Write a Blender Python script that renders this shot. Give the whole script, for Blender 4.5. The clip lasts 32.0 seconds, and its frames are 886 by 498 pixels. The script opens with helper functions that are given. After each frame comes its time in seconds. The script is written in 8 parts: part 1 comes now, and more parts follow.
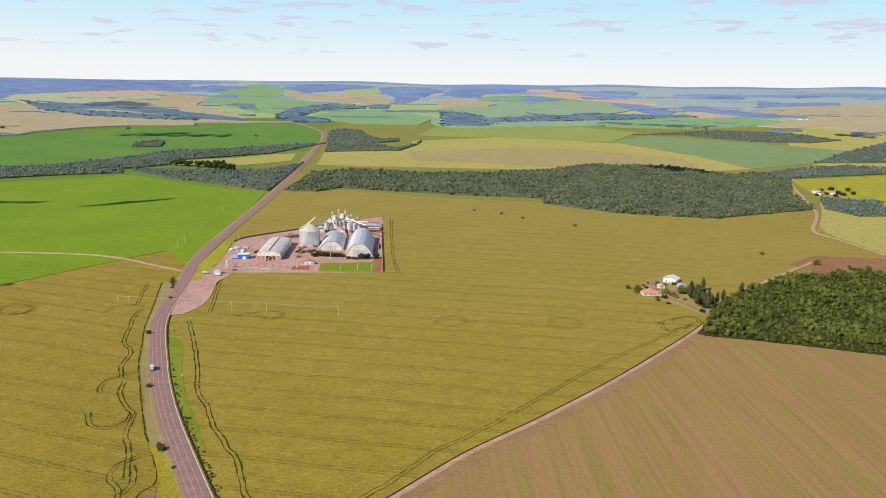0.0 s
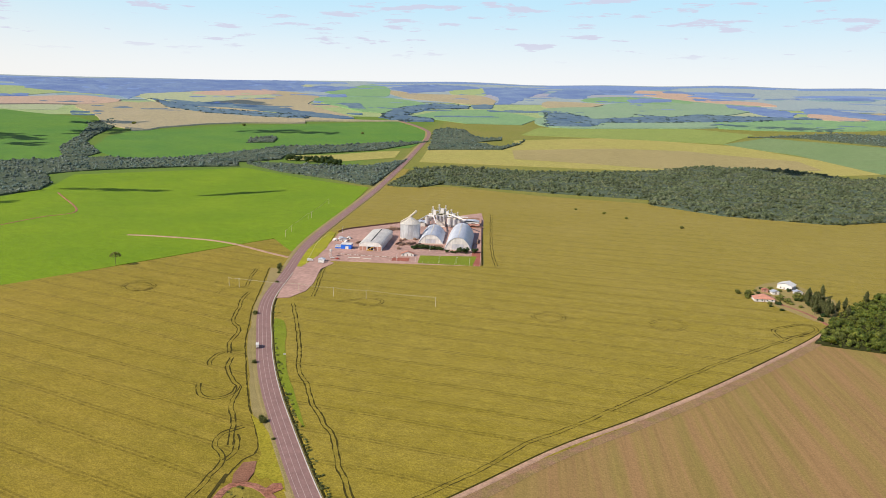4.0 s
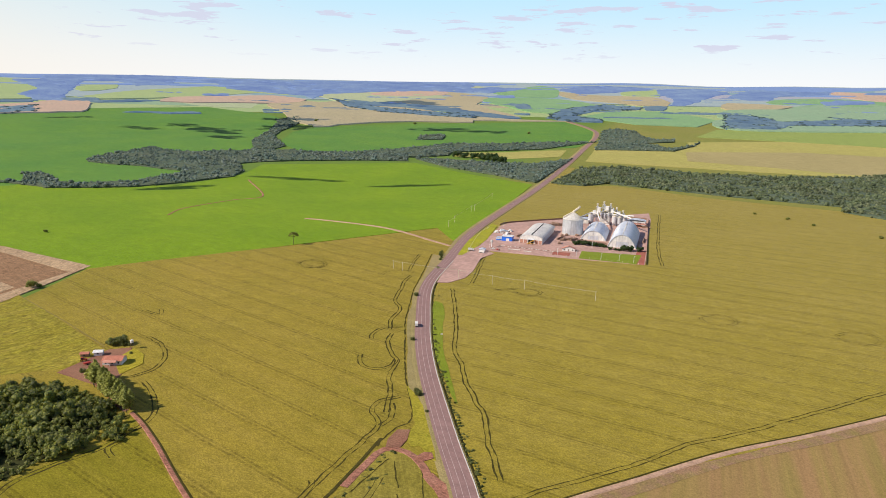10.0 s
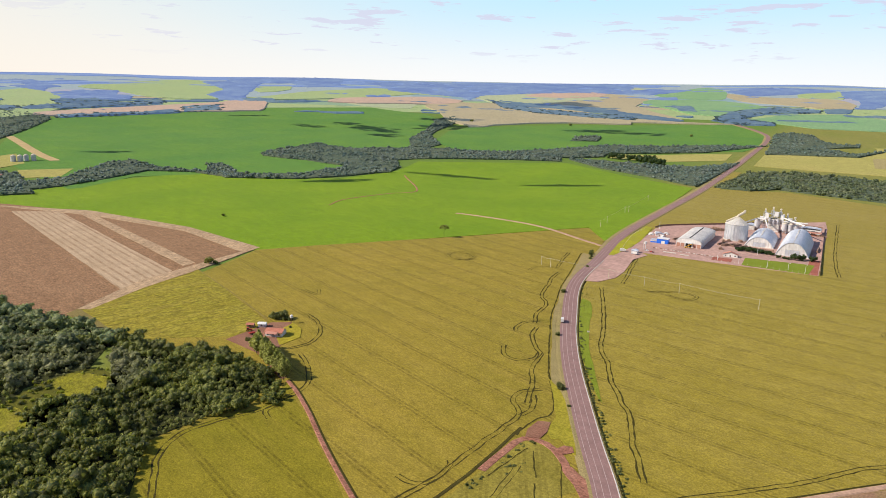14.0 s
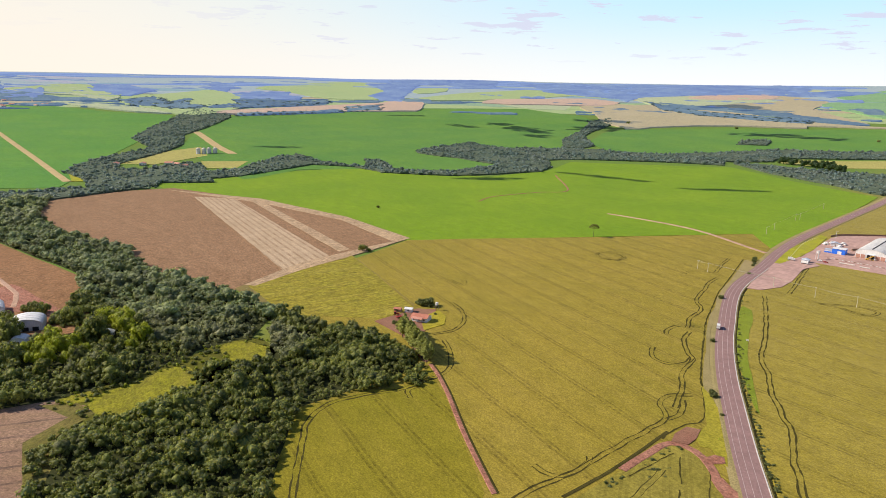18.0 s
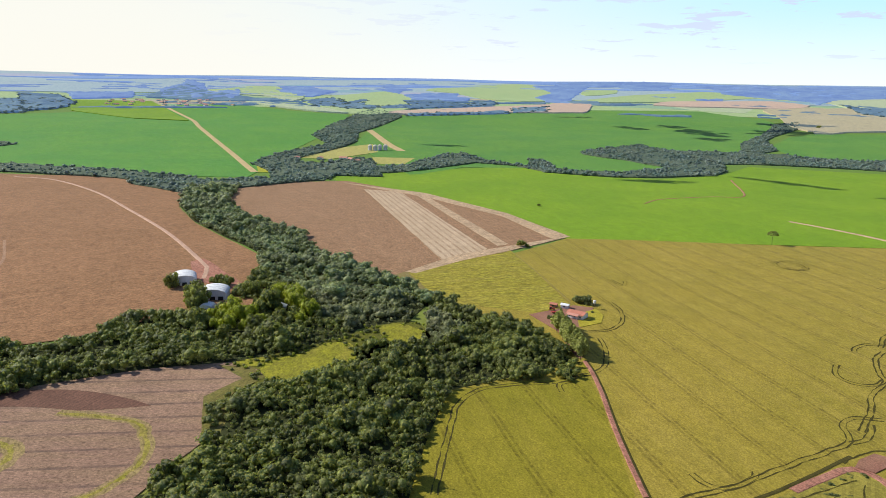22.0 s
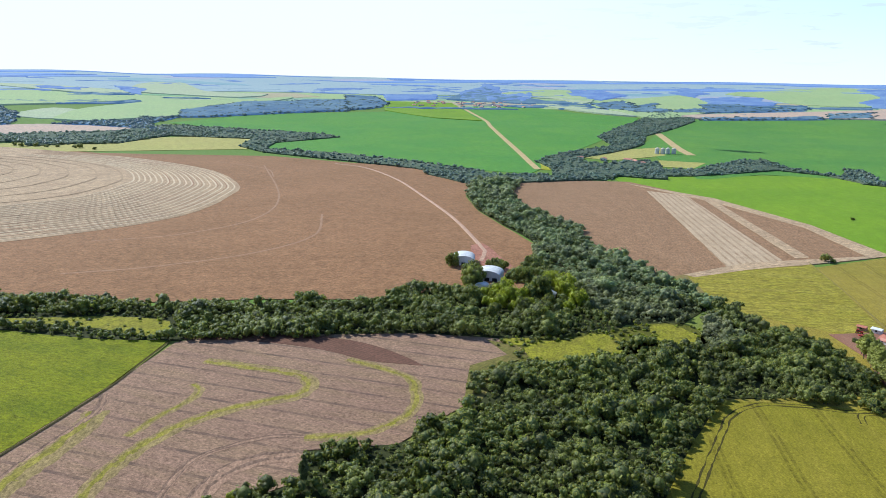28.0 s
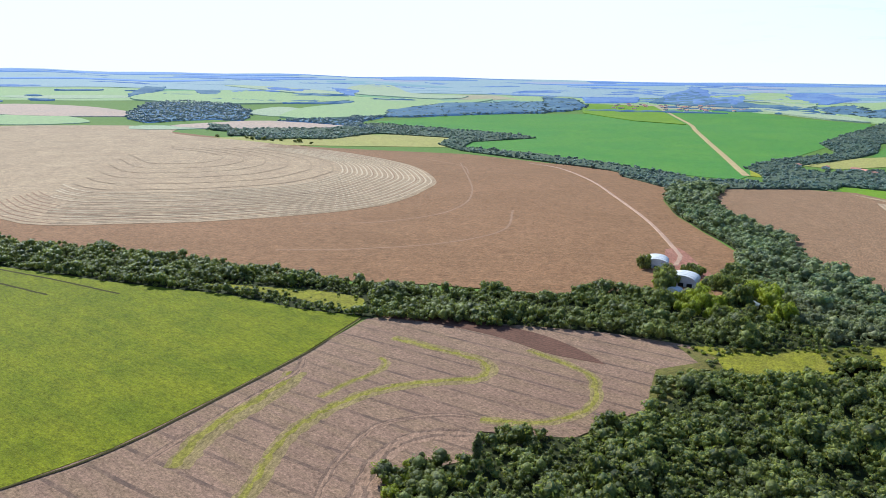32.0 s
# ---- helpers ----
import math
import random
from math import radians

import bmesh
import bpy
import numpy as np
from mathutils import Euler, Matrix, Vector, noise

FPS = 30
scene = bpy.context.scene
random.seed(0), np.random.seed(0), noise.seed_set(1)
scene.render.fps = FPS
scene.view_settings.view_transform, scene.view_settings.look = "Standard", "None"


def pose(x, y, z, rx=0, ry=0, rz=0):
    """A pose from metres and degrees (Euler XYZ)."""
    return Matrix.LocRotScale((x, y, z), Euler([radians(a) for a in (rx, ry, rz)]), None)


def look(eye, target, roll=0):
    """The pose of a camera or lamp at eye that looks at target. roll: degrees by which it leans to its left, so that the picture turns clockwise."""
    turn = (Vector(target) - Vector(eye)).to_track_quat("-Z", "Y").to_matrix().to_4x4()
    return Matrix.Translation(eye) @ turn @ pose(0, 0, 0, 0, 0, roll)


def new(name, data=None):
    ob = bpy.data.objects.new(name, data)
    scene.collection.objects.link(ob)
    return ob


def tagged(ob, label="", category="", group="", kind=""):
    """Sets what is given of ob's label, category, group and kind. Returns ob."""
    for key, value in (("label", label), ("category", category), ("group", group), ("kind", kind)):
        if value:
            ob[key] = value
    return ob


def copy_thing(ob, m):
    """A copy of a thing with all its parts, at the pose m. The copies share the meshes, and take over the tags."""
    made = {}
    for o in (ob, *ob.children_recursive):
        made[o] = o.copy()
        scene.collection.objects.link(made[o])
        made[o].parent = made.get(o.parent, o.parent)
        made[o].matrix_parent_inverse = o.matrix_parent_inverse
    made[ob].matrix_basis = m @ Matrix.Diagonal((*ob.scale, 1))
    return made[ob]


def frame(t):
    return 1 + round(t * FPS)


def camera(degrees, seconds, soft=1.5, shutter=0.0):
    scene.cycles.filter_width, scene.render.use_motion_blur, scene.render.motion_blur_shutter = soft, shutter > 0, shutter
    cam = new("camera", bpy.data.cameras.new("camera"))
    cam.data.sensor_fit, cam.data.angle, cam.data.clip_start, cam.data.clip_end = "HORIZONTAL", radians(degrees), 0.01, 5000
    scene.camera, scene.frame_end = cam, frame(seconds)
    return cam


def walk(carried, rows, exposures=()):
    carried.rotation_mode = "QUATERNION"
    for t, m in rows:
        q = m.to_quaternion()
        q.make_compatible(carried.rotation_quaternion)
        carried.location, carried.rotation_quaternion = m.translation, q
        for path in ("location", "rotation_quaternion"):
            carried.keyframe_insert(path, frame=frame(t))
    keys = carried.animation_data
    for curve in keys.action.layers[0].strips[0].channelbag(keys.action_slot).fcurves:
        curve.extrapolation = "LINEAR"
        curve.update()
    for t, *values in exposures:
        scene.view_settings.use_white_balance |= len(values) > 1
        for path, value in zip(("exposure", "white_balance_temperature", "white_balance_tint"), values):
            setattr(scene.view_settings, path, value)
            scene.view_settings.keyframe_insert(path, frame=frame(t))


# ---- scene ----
cam = camera(64.9, 32.0, 0.8)
# seconds, x, y, z, pitch, roll, heading to the left of +y
PATH = [
    (0.0, -0.06, 0.41, 209.45, -13.04, 1.13, 0.09),
    (0.5, -0.08, 0.47, 208.38, -13.04, 1.16, 1.08),
    (1.0, -0.09, 0.52, 207.30, -13.04, 1.19, 2.09),
    (1.5, -0.10, 0.57, 206.22, -13.04, 1.22, 3.13),
    (2.0, -0.10, 0.60, 205.12, -13.04, 1.24, 4.17),
    (2.5, -0.11, 0.63, 204.03, -13.05, 1.26, 5.20),
    (3.0, -0.12, 0.65, 202.93, -13.05, 1.27, 6.26),
    (3.5, -0.13, 0.67, 201.82, -13.05, 1.28, 7.32),
    (5.5, -0.16, 0.71, 197.36, -13.05, 1.30, 11.76),
    (6.0, -0.17, 0.71, 196.23, -13.06, 1.30, 12.86),
    (6.5, -0.18, 0.71, 195.11, -13.06, 1.30, 13.92),
    (7.0, -0.19, 0.72, 193.98, -13.06, 1.30, 14.98),
    (7.5, -0.21, 0.72, 192.86, -13.06, 1.30, 16.03),
    (8.0, -0.22, 0.73, 191.73, -13.06, 1.29, 17.13),
    (8.5, -0.23, 0.73, 190.60, -13.06, 1.29, 18.25),
    (9.0, -0.25, 0.74, 189.47, -13.06, 1.29, 19.37),
    (9.5, -0.27, 0.75, 188.35, -13.06, 1.28, 20.47),
    (10.0, -0.29, 0.77, 187.22, -13.06, 1.28, 21.86),
    (10.5, -0.31, 0.79, 186.10, -13.06, 1.28, 23.40),
    (11.0, -0.33, 0.81, 184.97, -13.06, 1.27, 24.92),
    (11.5, -0.35, 0.83, 183.85, -13.06, 1.27, 26.44),
    (12.0, -0.38, 0.86, 182.73, -13.06, 1.27, 27.95),
    (12.5, -0.41, 0.90, 181.61, -13.07, 1.26, 29.48),
    (13.0, -0.44, 0.94, 180.50, -13.07, 1.26, 31.01),
    (13.5, -0.47, 0.98, 179.38, -13.07, 1.26, 32.67),
    (14.0, -0.50, 1.03, 178.27, -13.07, 1.26, 34.33),
    (14.5, -0.54, 1.09, 177.17, -13.07, 1.25, 35.87),
    (16.5, -0.70, 1.36, 172.78, -13.07, 1.25, 42.10),
    (17.0, -0.75, 1.45, 171.69, -13.07, 1.25, 43.59),
    (17.5, -0.80, 1.53, 170.61, -13.07, 1.25, 45.12),
    (18.0, -0.85, 1.63, 169.53, -13.07, 1.24, 46.69),
    (18.5, -0.90, 1.73, 168.46, -13.07, 1.24, 48.25),
    (19.0, -0.96, 1.83, 167.39, -13.07, 1.24, 49.83),
    (19.5, -1.02, 1.94, 166.33, -13.08, 1.24, 51.39),
    (20.0, -1.08, 2.05, 165.27, -13.08, 1.24, 52.97),
    (20.5, -1.14, 2.17, 164.21, -13.08, 1.24, 54.58),
    (21.0, -1.20, 2.29, 163.17, -13.08, 1.24, 56.23),
    (21.5, -1.27, 2.42, 162.12, -13.08, 1.24, 58.10),
    (22.0, -1.33, 2.55, 161.08, -13.08, 1.23, 60.03),
    (22.5, -1.40, 2.68, 160.05, -13.08, 1.23, 62.00),
    (23.0, -1.48, 2.82, 159.02, -13.08, 1.23, 63.95),
    (23.5, -1.55, 2.96, 158.00, -13.09, 1.23, 65.86),
    (24.0, -1.62, 3.10, 156.98, -13.09, 1.23, 67.72),
    (24.5, -1.70, 3.24, 155.97, -13.09, 1.23, 69.60),
    (25.0, -1.78, 3.38, 154.97, -13.09, 1.22, 71.53),
    (25.5, -1.86, 3.52, 153.96, -13.09, 1.22, 73.37),
    (27.5, -2.18, 4.08, 150.01, -13.10, 1.22, 81.10),
    (28.0, -2.27, 4.21, 149.04, -13.10, 1.23, 82.99),
    (28.5, -2.35, 4.34, 148.06, -13.11, 1.23, 84.87),
    (29.0, -2.44, 4.47, 147.10, -13.11, 1.24, 86.76),
    (29.5, -2.53, 4.58, 146.13, -13.11, 1.25, 88.66),
    (30.0, -2.61, 4.70, 145.18, -13.11, 1.26, 90.70),
    (30.5, -2.70, 4.80, 144.22, -13.12, 1.27, 92.77),
    (31.0, -2.79, 4.90, 143.27, -13.12, 1.29, 94.77),
    (31.5, -2.87, 4.99, 142.33, -13.12, 1.31, 96.77),
    (32.0, -2.96, 5.07, 141.38, -13.13, 1.33, 98.82),
]
walk(cam, [(t, pose(x, y, z, 90 + pitch, 0, head) @ pose(0, 0, 0, 0, 0, roll)) for t, x, y, z, pitch, roll, head in PATH],
     [(0.0, 0.15, 6450, 12), (17.0, 0.28, 6450, 13), (25.0, 0.38, 5500, 5), (32.0, 0.44, 5250, 4)])

# ---------- light ----------
SUN_AZ, SUN_EL = 130.0, 36.0          # degrees to the left of +y; degrees over the horizon
world = bpy.data.worlds.new("sky")
scene.world = world
world.use_nodes = True
wt = world.node_tree
wn, wl = wt.nodes, wt.links
wn.clear()
w_out = wn.new("ShaderNodeOutputWorld")
w_bg = wn.new("ShaderNodeBackground")
w_bg.inputs["Strength"].default_value = 0.135
w_sky = wn.new("ShaderNodeTexSky")
w_sky.sky_type = 'NISHITA'
w_sky.sun_disc = False
w_sky.sun_elevation = radians(SUN_EL)
w_sky.sun_rotation = radians(-SUN_AZ)
w_sky.altitude = 600
w_sky.air_density, w_sky.dust_density, w_sky.ozone_density = 1.4, 0.6, 2.5
# low haze: near white at the horizon and towards the sun, pale blue a little higher; small flat clouds on a level sheet
w_co = wn.new("ShaderNodeTexCoord").outputs["Generated"]
w_sep = wn.new("ShaderNodeSeparateXYZ")
wl.new(w_co, w_sep.inputs[0])


def w_range(value, low, high, to_low=0.0, to_high=1.0):
    m = wn.new("ShaderNodeMapRange")
    m.interpolation_type = 'SMOOTHSTEP'
    wl.new(value, m.inputs["Value"])
    for key, v in (("From Min", low), ("From Max", high), ("To Min", to_low), ("To Max", to_high)):
        m.inputs[key].default_value = v
    return m.outputs[0]


def w_math(how, a, b):
    m = wn.new("ShaderNodeMath")
    m.operation = how
    for k, v in enumerate((a, b)):
        if isinstance(v, float):
            m.inputs[k].default_value = v
        else:
            wl.new(v, m.inputs[k])
    return m.outputs[0]


def w_blend(fac, a, b):
    m = wn.new("ShaderNodeMixRGB")
    for key, v in (("Fac", fac), ("Color1", a), ("Color2", b)):
        if isinstance(v, float):
            m.inputs[key].default_value = v
        elif isinstance(v, tuple):
            m.inputs[key].default_value = (*v, 1)
        else:
            wl.new(v, m.inputs[key])
    return m.outputs[0]


w_dot = wn.new("ShaderNodeVectorMath")
w_dot.operation = 'DOT_PRODUCT'
w_dot.inputs[1].default_value = (-math.sin(radians(SUN_AZ)), math.cos(radians(SUN_AZ)), 0)
wl.new(w_co, w_dot.inputs[0])
sunward = w_range(w_dot.outputs["Value"], -0.3, 0.8)
away = w_range(w_dot.outputs["Value"], 0.75, -0.1)
height = w_range(w_sep.outputs["Z"], 0.0, 0.13)
low_air = w_blend(height, (6.05, 6.2, 6.1), (3.5, 5.4, 6.4))
low_air = w_blend(w_math('MULTIPLY', sunward, 0.93), low_air, (6.2, 5.6, 4.6))
veil = w_range(w_sep.outputs["Z"], 0.15, 0.115)
high_air = w_blend(0.7, w_sky.outputs[0], (0.25, 0.65, 1.8))
air = w_blend(veil, high_air, low_air)
w_map = wn.new("ShaderNodeMapping")
w_map.inputs["Scale"].default_value = (1, 1, 7.5)
wl.new(w_co, w_map.inputs["Vector"])
w_noise = wn.new("ShaderNodeTexNoise")
for key, v in (("Scale", 13.0), ("Detail", 5), ("Roughness", 0.62)):
    w_noise.inputs[key].default_value = v
wl.new(w_map.outputs[0], w_noise.inputs["Vector"])
w_edge = w_range(w_sep.outputs["Z"], 0.03, 0.125, 0.605, 0.545)
w_puff = w_range(w_math('SUBTRACT', w_noise.outputs["Fac"], w_edge), 0.0, 0.05)
cloud = w_math('MULTIPLY', w_puff, w_range(w_sep.outputs["Z"], 0.028, 0.06))
cloud = w_math('MULTIPLY', w_math('MULTIPLY', cloud, away), 0.75)
air = w_blend(cloud, air, (4.3, 4.25, 5.2))
wl.new(air, w_bg.inputs["Color"])
wl.new(w_bg.outputs[0], w_out.inputs["Surface"])

sun_data = bpy.data.lights.new("sun", 'SUN')
sun_data.energy, sun_data.angle, sun_data.color = 5.0, radians(0.5), (1.0, 0.93, 0.80)
sun = new("sun", sun_data)
sun_way = Vector((-math.sin(radians(SUN_AZ)) * math.cos(radians(SUN_EL)), math.cos(radians(SUN_AZ)) * math.cos(radians(SUN_EL)), math.sin(radians(SUN_EL))))
sun.matrix_world = look(sun_way * 300, (0, 0, 0))


# ---------- materials ----------
class Nodes:
    """A small builder for node materials on object coordinates in metres."""

    def __init__(self, name, rough=0.9, metal=0.0, spec=0.2):
        self.mat = bpy.data.materials.new(name)
        self.mat.use_nodes = True
        self.tree = self.mat.node_tree
        self.n, self.l = self.tree.nodes, self.tree.links
        self.bsdf = self.n["Principled BSDF"]
        self.bsdf.inputs["Roughness"].default_value = rough
        self.bsdf.inputs["Metallic"].default_value = metal
        self.bsdf.inputs["Specular IOR Level"].default_value = spec
        self.co = self.n.new("ShaderNodeTexCoord").outputs["Object"]

    def node(self, kind, **sockets):
        made = self.n.new(kind)
        for key, value in sockets.items():
            self.put(made.inputs[key.replace("_", " ")], value)
        return made

    def put(self, socket, value):
        if isinstance(value, bpy.types.NodeSocket):
            self.l.new(value, socket)
        else:
            socket.default_value = value

    def mapped(self, turn=0.0, scale=(1, 1, 1), at=(0, 0, 0)):
        m = self.n.new("ShaderNodeMapping")
        self.l.new(self.co, m.inputs["Vector"])
        m.inputs["Rotation"].default_value = (0, 0, radians(turn))
        m.inputs["Location"].default_value = at
        stretched = self.n.new("ShaderNodeMapping")
        self.l.new(m.outputs[0], stretched.inputs["Vector"])
        stretched.inputs["Scale"].default_value = scale
        return stretched.outputs[0]

    def noise(self, size, detail=3, rough=0.55, vector=None, bend=0.0):
        return self.node("ShaderNodeTexNoise", Vector=vector or self.co, Scale=1.0 / size, Detail=detail, Roughness=rough, Distortion=bend).outputs["Fac"]

    def ramp(self, fac, *stops):
        r = self.n.new("ShaderNodeValToRGB")
        self.put(r.inputs[0], fac)
        while len(r.color_ramp.elements) < len(stops):
            r.color_ramp.elements.new(0.5)
        for e, (at, value) in zip(r.color_ramp.elements, stops):
            e.position = at
            e.color = (*value, 1) if isinstance(value, tuple) else (value, value, value, 1)
        return r.outputs["Color"]

    def mix(self, fac, a, b, how='MIX'):
        m = self.n.new("ShaderNodeMixRGB")
        m.blend_type = how
        for s, v in (("Fac", fac), ("Color1", a), ("Color2", b)):
            self.put(m.inputs[s], (*v, 1) if isinstance(v, tuple) and len(v) == 3 else v)
        return m.outputs[0]

    def math(self, how, a, b=0.0):
        m = self.n.new("ShaderNodeMath")
        m.operation = how
        self.put(m.inputs[0], a)
        self.put(m.inputs[1], b)
        return m.outputs[0]

    def lines(self, turn, period, width, bend=0.0, bend_size=30.0, phase=0.0, pair=0.0):
        """Thin parallel lines across the sheet: 1 on a line, 0 between."""
        sep = self.node("ShaderNodeSeparateXYZ", Vector=self.mapped(turn))
        v = sep.outputs["Y"]
        if bend:
            v = self.math('ADD', v, self.math('MULTIPLY', self.math('SUBTRACT', self.noise(bend_size, 1), 0.5), bend))
        saw = self.math('PINGPONG', self.math('SUBTRACT', v, phase), period / 2)
        if pair:
            saw = self.math('ABSOLUTE', self.math('SUBTRACT', saw, pair / 2))
        return self.math('LESS_THAN', saw, width / 2)

    def bump(self, height, strength=0.5, depth=0.3):
        self.put(self.bsdf.inputs["Normal"], self.node("ShaderNodeBump", Height=height, Strength=strength, Distance=depth).outputs[0])

    def done(self, colour):
        self.put(self.bsdf.inputs["Base Color"], (*colour, 1) if isinstance(colour, tuple) else colour)
        return self.mat


def crop(name, a, b, c, turn=0.0, period=0.0, dark=0.5, fine=0.9, glow=None, drift=130.0, phase=0.0, second=None, clump=0.0, sheen=0.10, clumped=0.8, west=None):
    """A crop or soil sheet: drifts of two tones, mottling, fine tufts, and wheel lines every so many metres; glow:
    distance haze as emission.
    """
    k = Nodes(name, 0.95, 0, 0.1)
    col = k.mix(k.ramp(k.noise(drift, 4, 0.55), (0.35, 0.0), (0.68, 1.0)), a, b)
    streak = k.noise(9, 4, 0.6, k.mapped(turn, (0.12, 1, 1)))
    col = k.mix(k.math('MULTIPLY', k.ramp(streak, (0.42, 0.0), (0.75, 1.0)), 0.42), col, c)
    tuft = k.noise(fine, 5, 0.75)
    col = k.mix(0.75, col, k.ramp(tuft, (0.22, 0.25), (0.5, 1.0), (0.78, 1.85)), 'MULTIPLY')
    patch_tone = k.noise(14, 5, 0.65)
    col = k.mix(0.5, col, k.ramp(patch_tone, (0.3, 0.74), (0.72, 1.22)), 'MULTIPLY')
    if clump:
        col = k.mix(clumped, col, k.ramp(k.noise(clump, 4, 0.7, k.mapped(turn, (0.45, 1, 1))), (0.3, 0.42), (0.5, 1.0), (0.7, 1.5)), 'MULTIPLY')
    if period:
        broken = k.ramp(k.noise(2.6, 3, 0.7), (0.36, 0.0), (0.74, 1.0))
        line = k.math('MULTIPLY', k.lines(turn, period, 1.5, 5.0, 90.0, phase, 2.8), broken)
        col = k.mix(k.math('MULTIPLY', line, dark), col, (a[0] * 0.38, a[1] * 0.36, a[2] * 0.45))
    if second:
        turn2, period2, width2, tone2, bend2, much = second
        soft = k.ramp(k.noise(12, 3), (0.35, 0.25), (0.65, 1.0))
        col = k.mix(k.math('MULTIPLY', k.lines(turn2, period2, width2, bend2, 80.0), k.math('MULTIPLY', soft, much)), col, tone2)
    k.bump(tuft, 0.6, 0.5)
    k.bsdf.inputs["Sheen Weight"].default_value = sheen
    k.bsdf.inputs["Sheen Roughness"].default_value = 0.25
    k.bsdf.inputs["Sheen Tint"].default_value = (1.0, 0.86, 0.62, 1)
    if west:
        east = k.node("ShaderNodeSeparateXYZ", Vector=k.co).outputs["X"]
        side = k.node("ShaderNodeMapRange", Value=east)
        side.inputs["From Min"].default_value, side.inputs["From Max"].default_value = -480, -380
        col = k.mix(side.outputs[0], k.mix(0.7, col, west), col)
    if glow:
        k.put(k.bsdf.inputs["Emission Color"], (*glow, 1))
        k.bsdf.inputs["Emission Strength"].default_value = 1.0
    return k.done(col)


def plain(name, colour, rough=0.6, metal=0.0, grain=0.25, size=1.2, spec=0.3, bump=0.0, streaks=False):
    """Paint, tin, plaster and the like, with light soiling at two scales."""
    k = Nodes(name, rough, metal, spec)
    v = k.mapped(0, (1, 1, 0.15)) if streaks else None
    fine = k.noise(size, 4, 0.6, v)
    big = k.noise(size * 7, 2)
    col = k.mix(grain, colour, k.ramp(fine, (0.3, 0.35), (0.7, 1.3)), 'MULTIPLY')
    col = k.mix(grain, col, k.ramp(big, (0.3, 0.6), (0.7, 1.2)), 'MULTIPLY')
    if bump:
        k.bump(fine, 0.5, bump)
    return k.done(col)


def leafy(name, a, b, c, glow=None, zone=None, spread=1.0, soft=False):
    """Leaves: each leaf clump its own tone, each few metres its own tree tone, whole drifts of another kind of tree;
    glow: distance haze as emission.
    """
    k = Nodes(name, 0.52, 0, 0.45)
    geo = k.n.new("ShaderNodeNewGeometry")
    isl = geo.outputs["Random Per Island"]
    obj = k.n.new("ShaderNodeObjectInfo").outputs["Random"]
    tree_tone = k.math('FRACT', k.math('ADD', k.math('MULTIPLY', k.noise(4.6, 0), 6.0), obj))
    col = k.mix(k.ramp(tree_tone, (0.0, 0.0), (0.5, 0.18 * spread), (0.8, 0.5 * spread), (1.0, 1.0)), a, b)
    if zone:
        far = k.noise(48, 2, 0.5, geo.outputs["Position"])
        col = k.mix(k.ramp(far, (0.5, 0.0), (0.64, 0.75)), col, zone)
        col = k.mix(0.8, col, k.ramp(k.noise(21, 1, 0.5, geo.outputs["Position"]), (0.36, 0.55), (0.64, 1.35)), 'MULTIPLY')
    col = k.mix(k.ramp(isl, (0.6, 0.0), (1.0, 0.7)), col, c)
    col = k.mix(0.7, col, k.ramp(isl, (0.0, 0.85 if soft else 0.55), (0.6, 1.1 if soft else 1.25)), 'MULTIPLY')
    fine = k.noise(2.2 if soft else 0.85, 4, 0.7)
    col = k.mix(0.5 if soft else 0.9, col, k.ramp(fine, (0.3, 0.4), (0.5, 0.95), (0.72, 1.7)), 'MULTIPLY')
    k.bump(fine, 0.8, 0.6)
    thin = k.node("ShaderNodeBsdfTranslucent", Color=k.mix(0.5, col, (0.24, 0.28, 0.035)))
    both = k.node("ShaderNodeMixShader", Fac=0.52)
    k.l.new(k.bsdf.outputs[0], both.inputs[1])
    k.l.new(thin.outputs[0], both.inputs[2])
    k.l.new(both.outputs[0], k.n["Material Output"].inputs["Surface"])
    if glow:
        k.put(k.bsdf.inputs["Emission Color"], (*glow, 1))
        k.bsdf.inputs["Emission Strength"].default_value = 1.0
    return k.done(col)


M_GROUND = crop("grassland", (0.20, 0.205, 0.035), (0.235, 0.215, 0.05), (0.18, 0.19, 0.04), west=(0.085, 0.19, 0.02))
M_FALLOW = crop("dull_fallow", (0.20, 0.155, 0.045), (0.23, 0.17, 0.06), (0.18, 0.15, 0.04), 0, 0, drift=20.0)
M_MARSH = crop("marsh_grass", (0.262, 0.242, 0.015), (0.161, 0.145, 0.015), (0.276, 0.220, 0.038), 30, 0, drift=7.0, clump=1.4)
M_WEED_ROWS = crop("olive_weeds", (0.17, 0.135, 0.035), (0.12, 0.115, 0.022), (0.21, 0.16, 0.05), 60, 0, drift=9.0, clump=1.5)
M_RED_STRIP = crop("reddish_headland", (0.29, 0.175, 0.10), (0.26, 0.19, 0.065), (0.32, 0.155, 0.105), 45, 0, drift=8.0)
M_GLADE = crop("dark_marsh_grass", (0.114, 0.107, 0.012), (0.091, 0.091, 0.010), (0.137, 0.120, 0.019), 0, 0, drift=12.0)
M_SOY = crop("ripening_soy", (0.262, 0.202, 0.021), (0.289, 0.220, 0.031), (0.348, 0.265, 0.055), 8.7, 29.75, 0.9, phase=13.2, sheen=0.30, clump=1.5, clumped=0.4)
M_SOY_W = crop("ripening_soy_west", (0.294, 0.215, 0.028), (0.240, 0.189, 0.022), (0.355, 0.256, 0.051), 17.2, 28.0, 0.95, phase=18.1, sheen=0.14, clump=1.4, clumped=0.4)
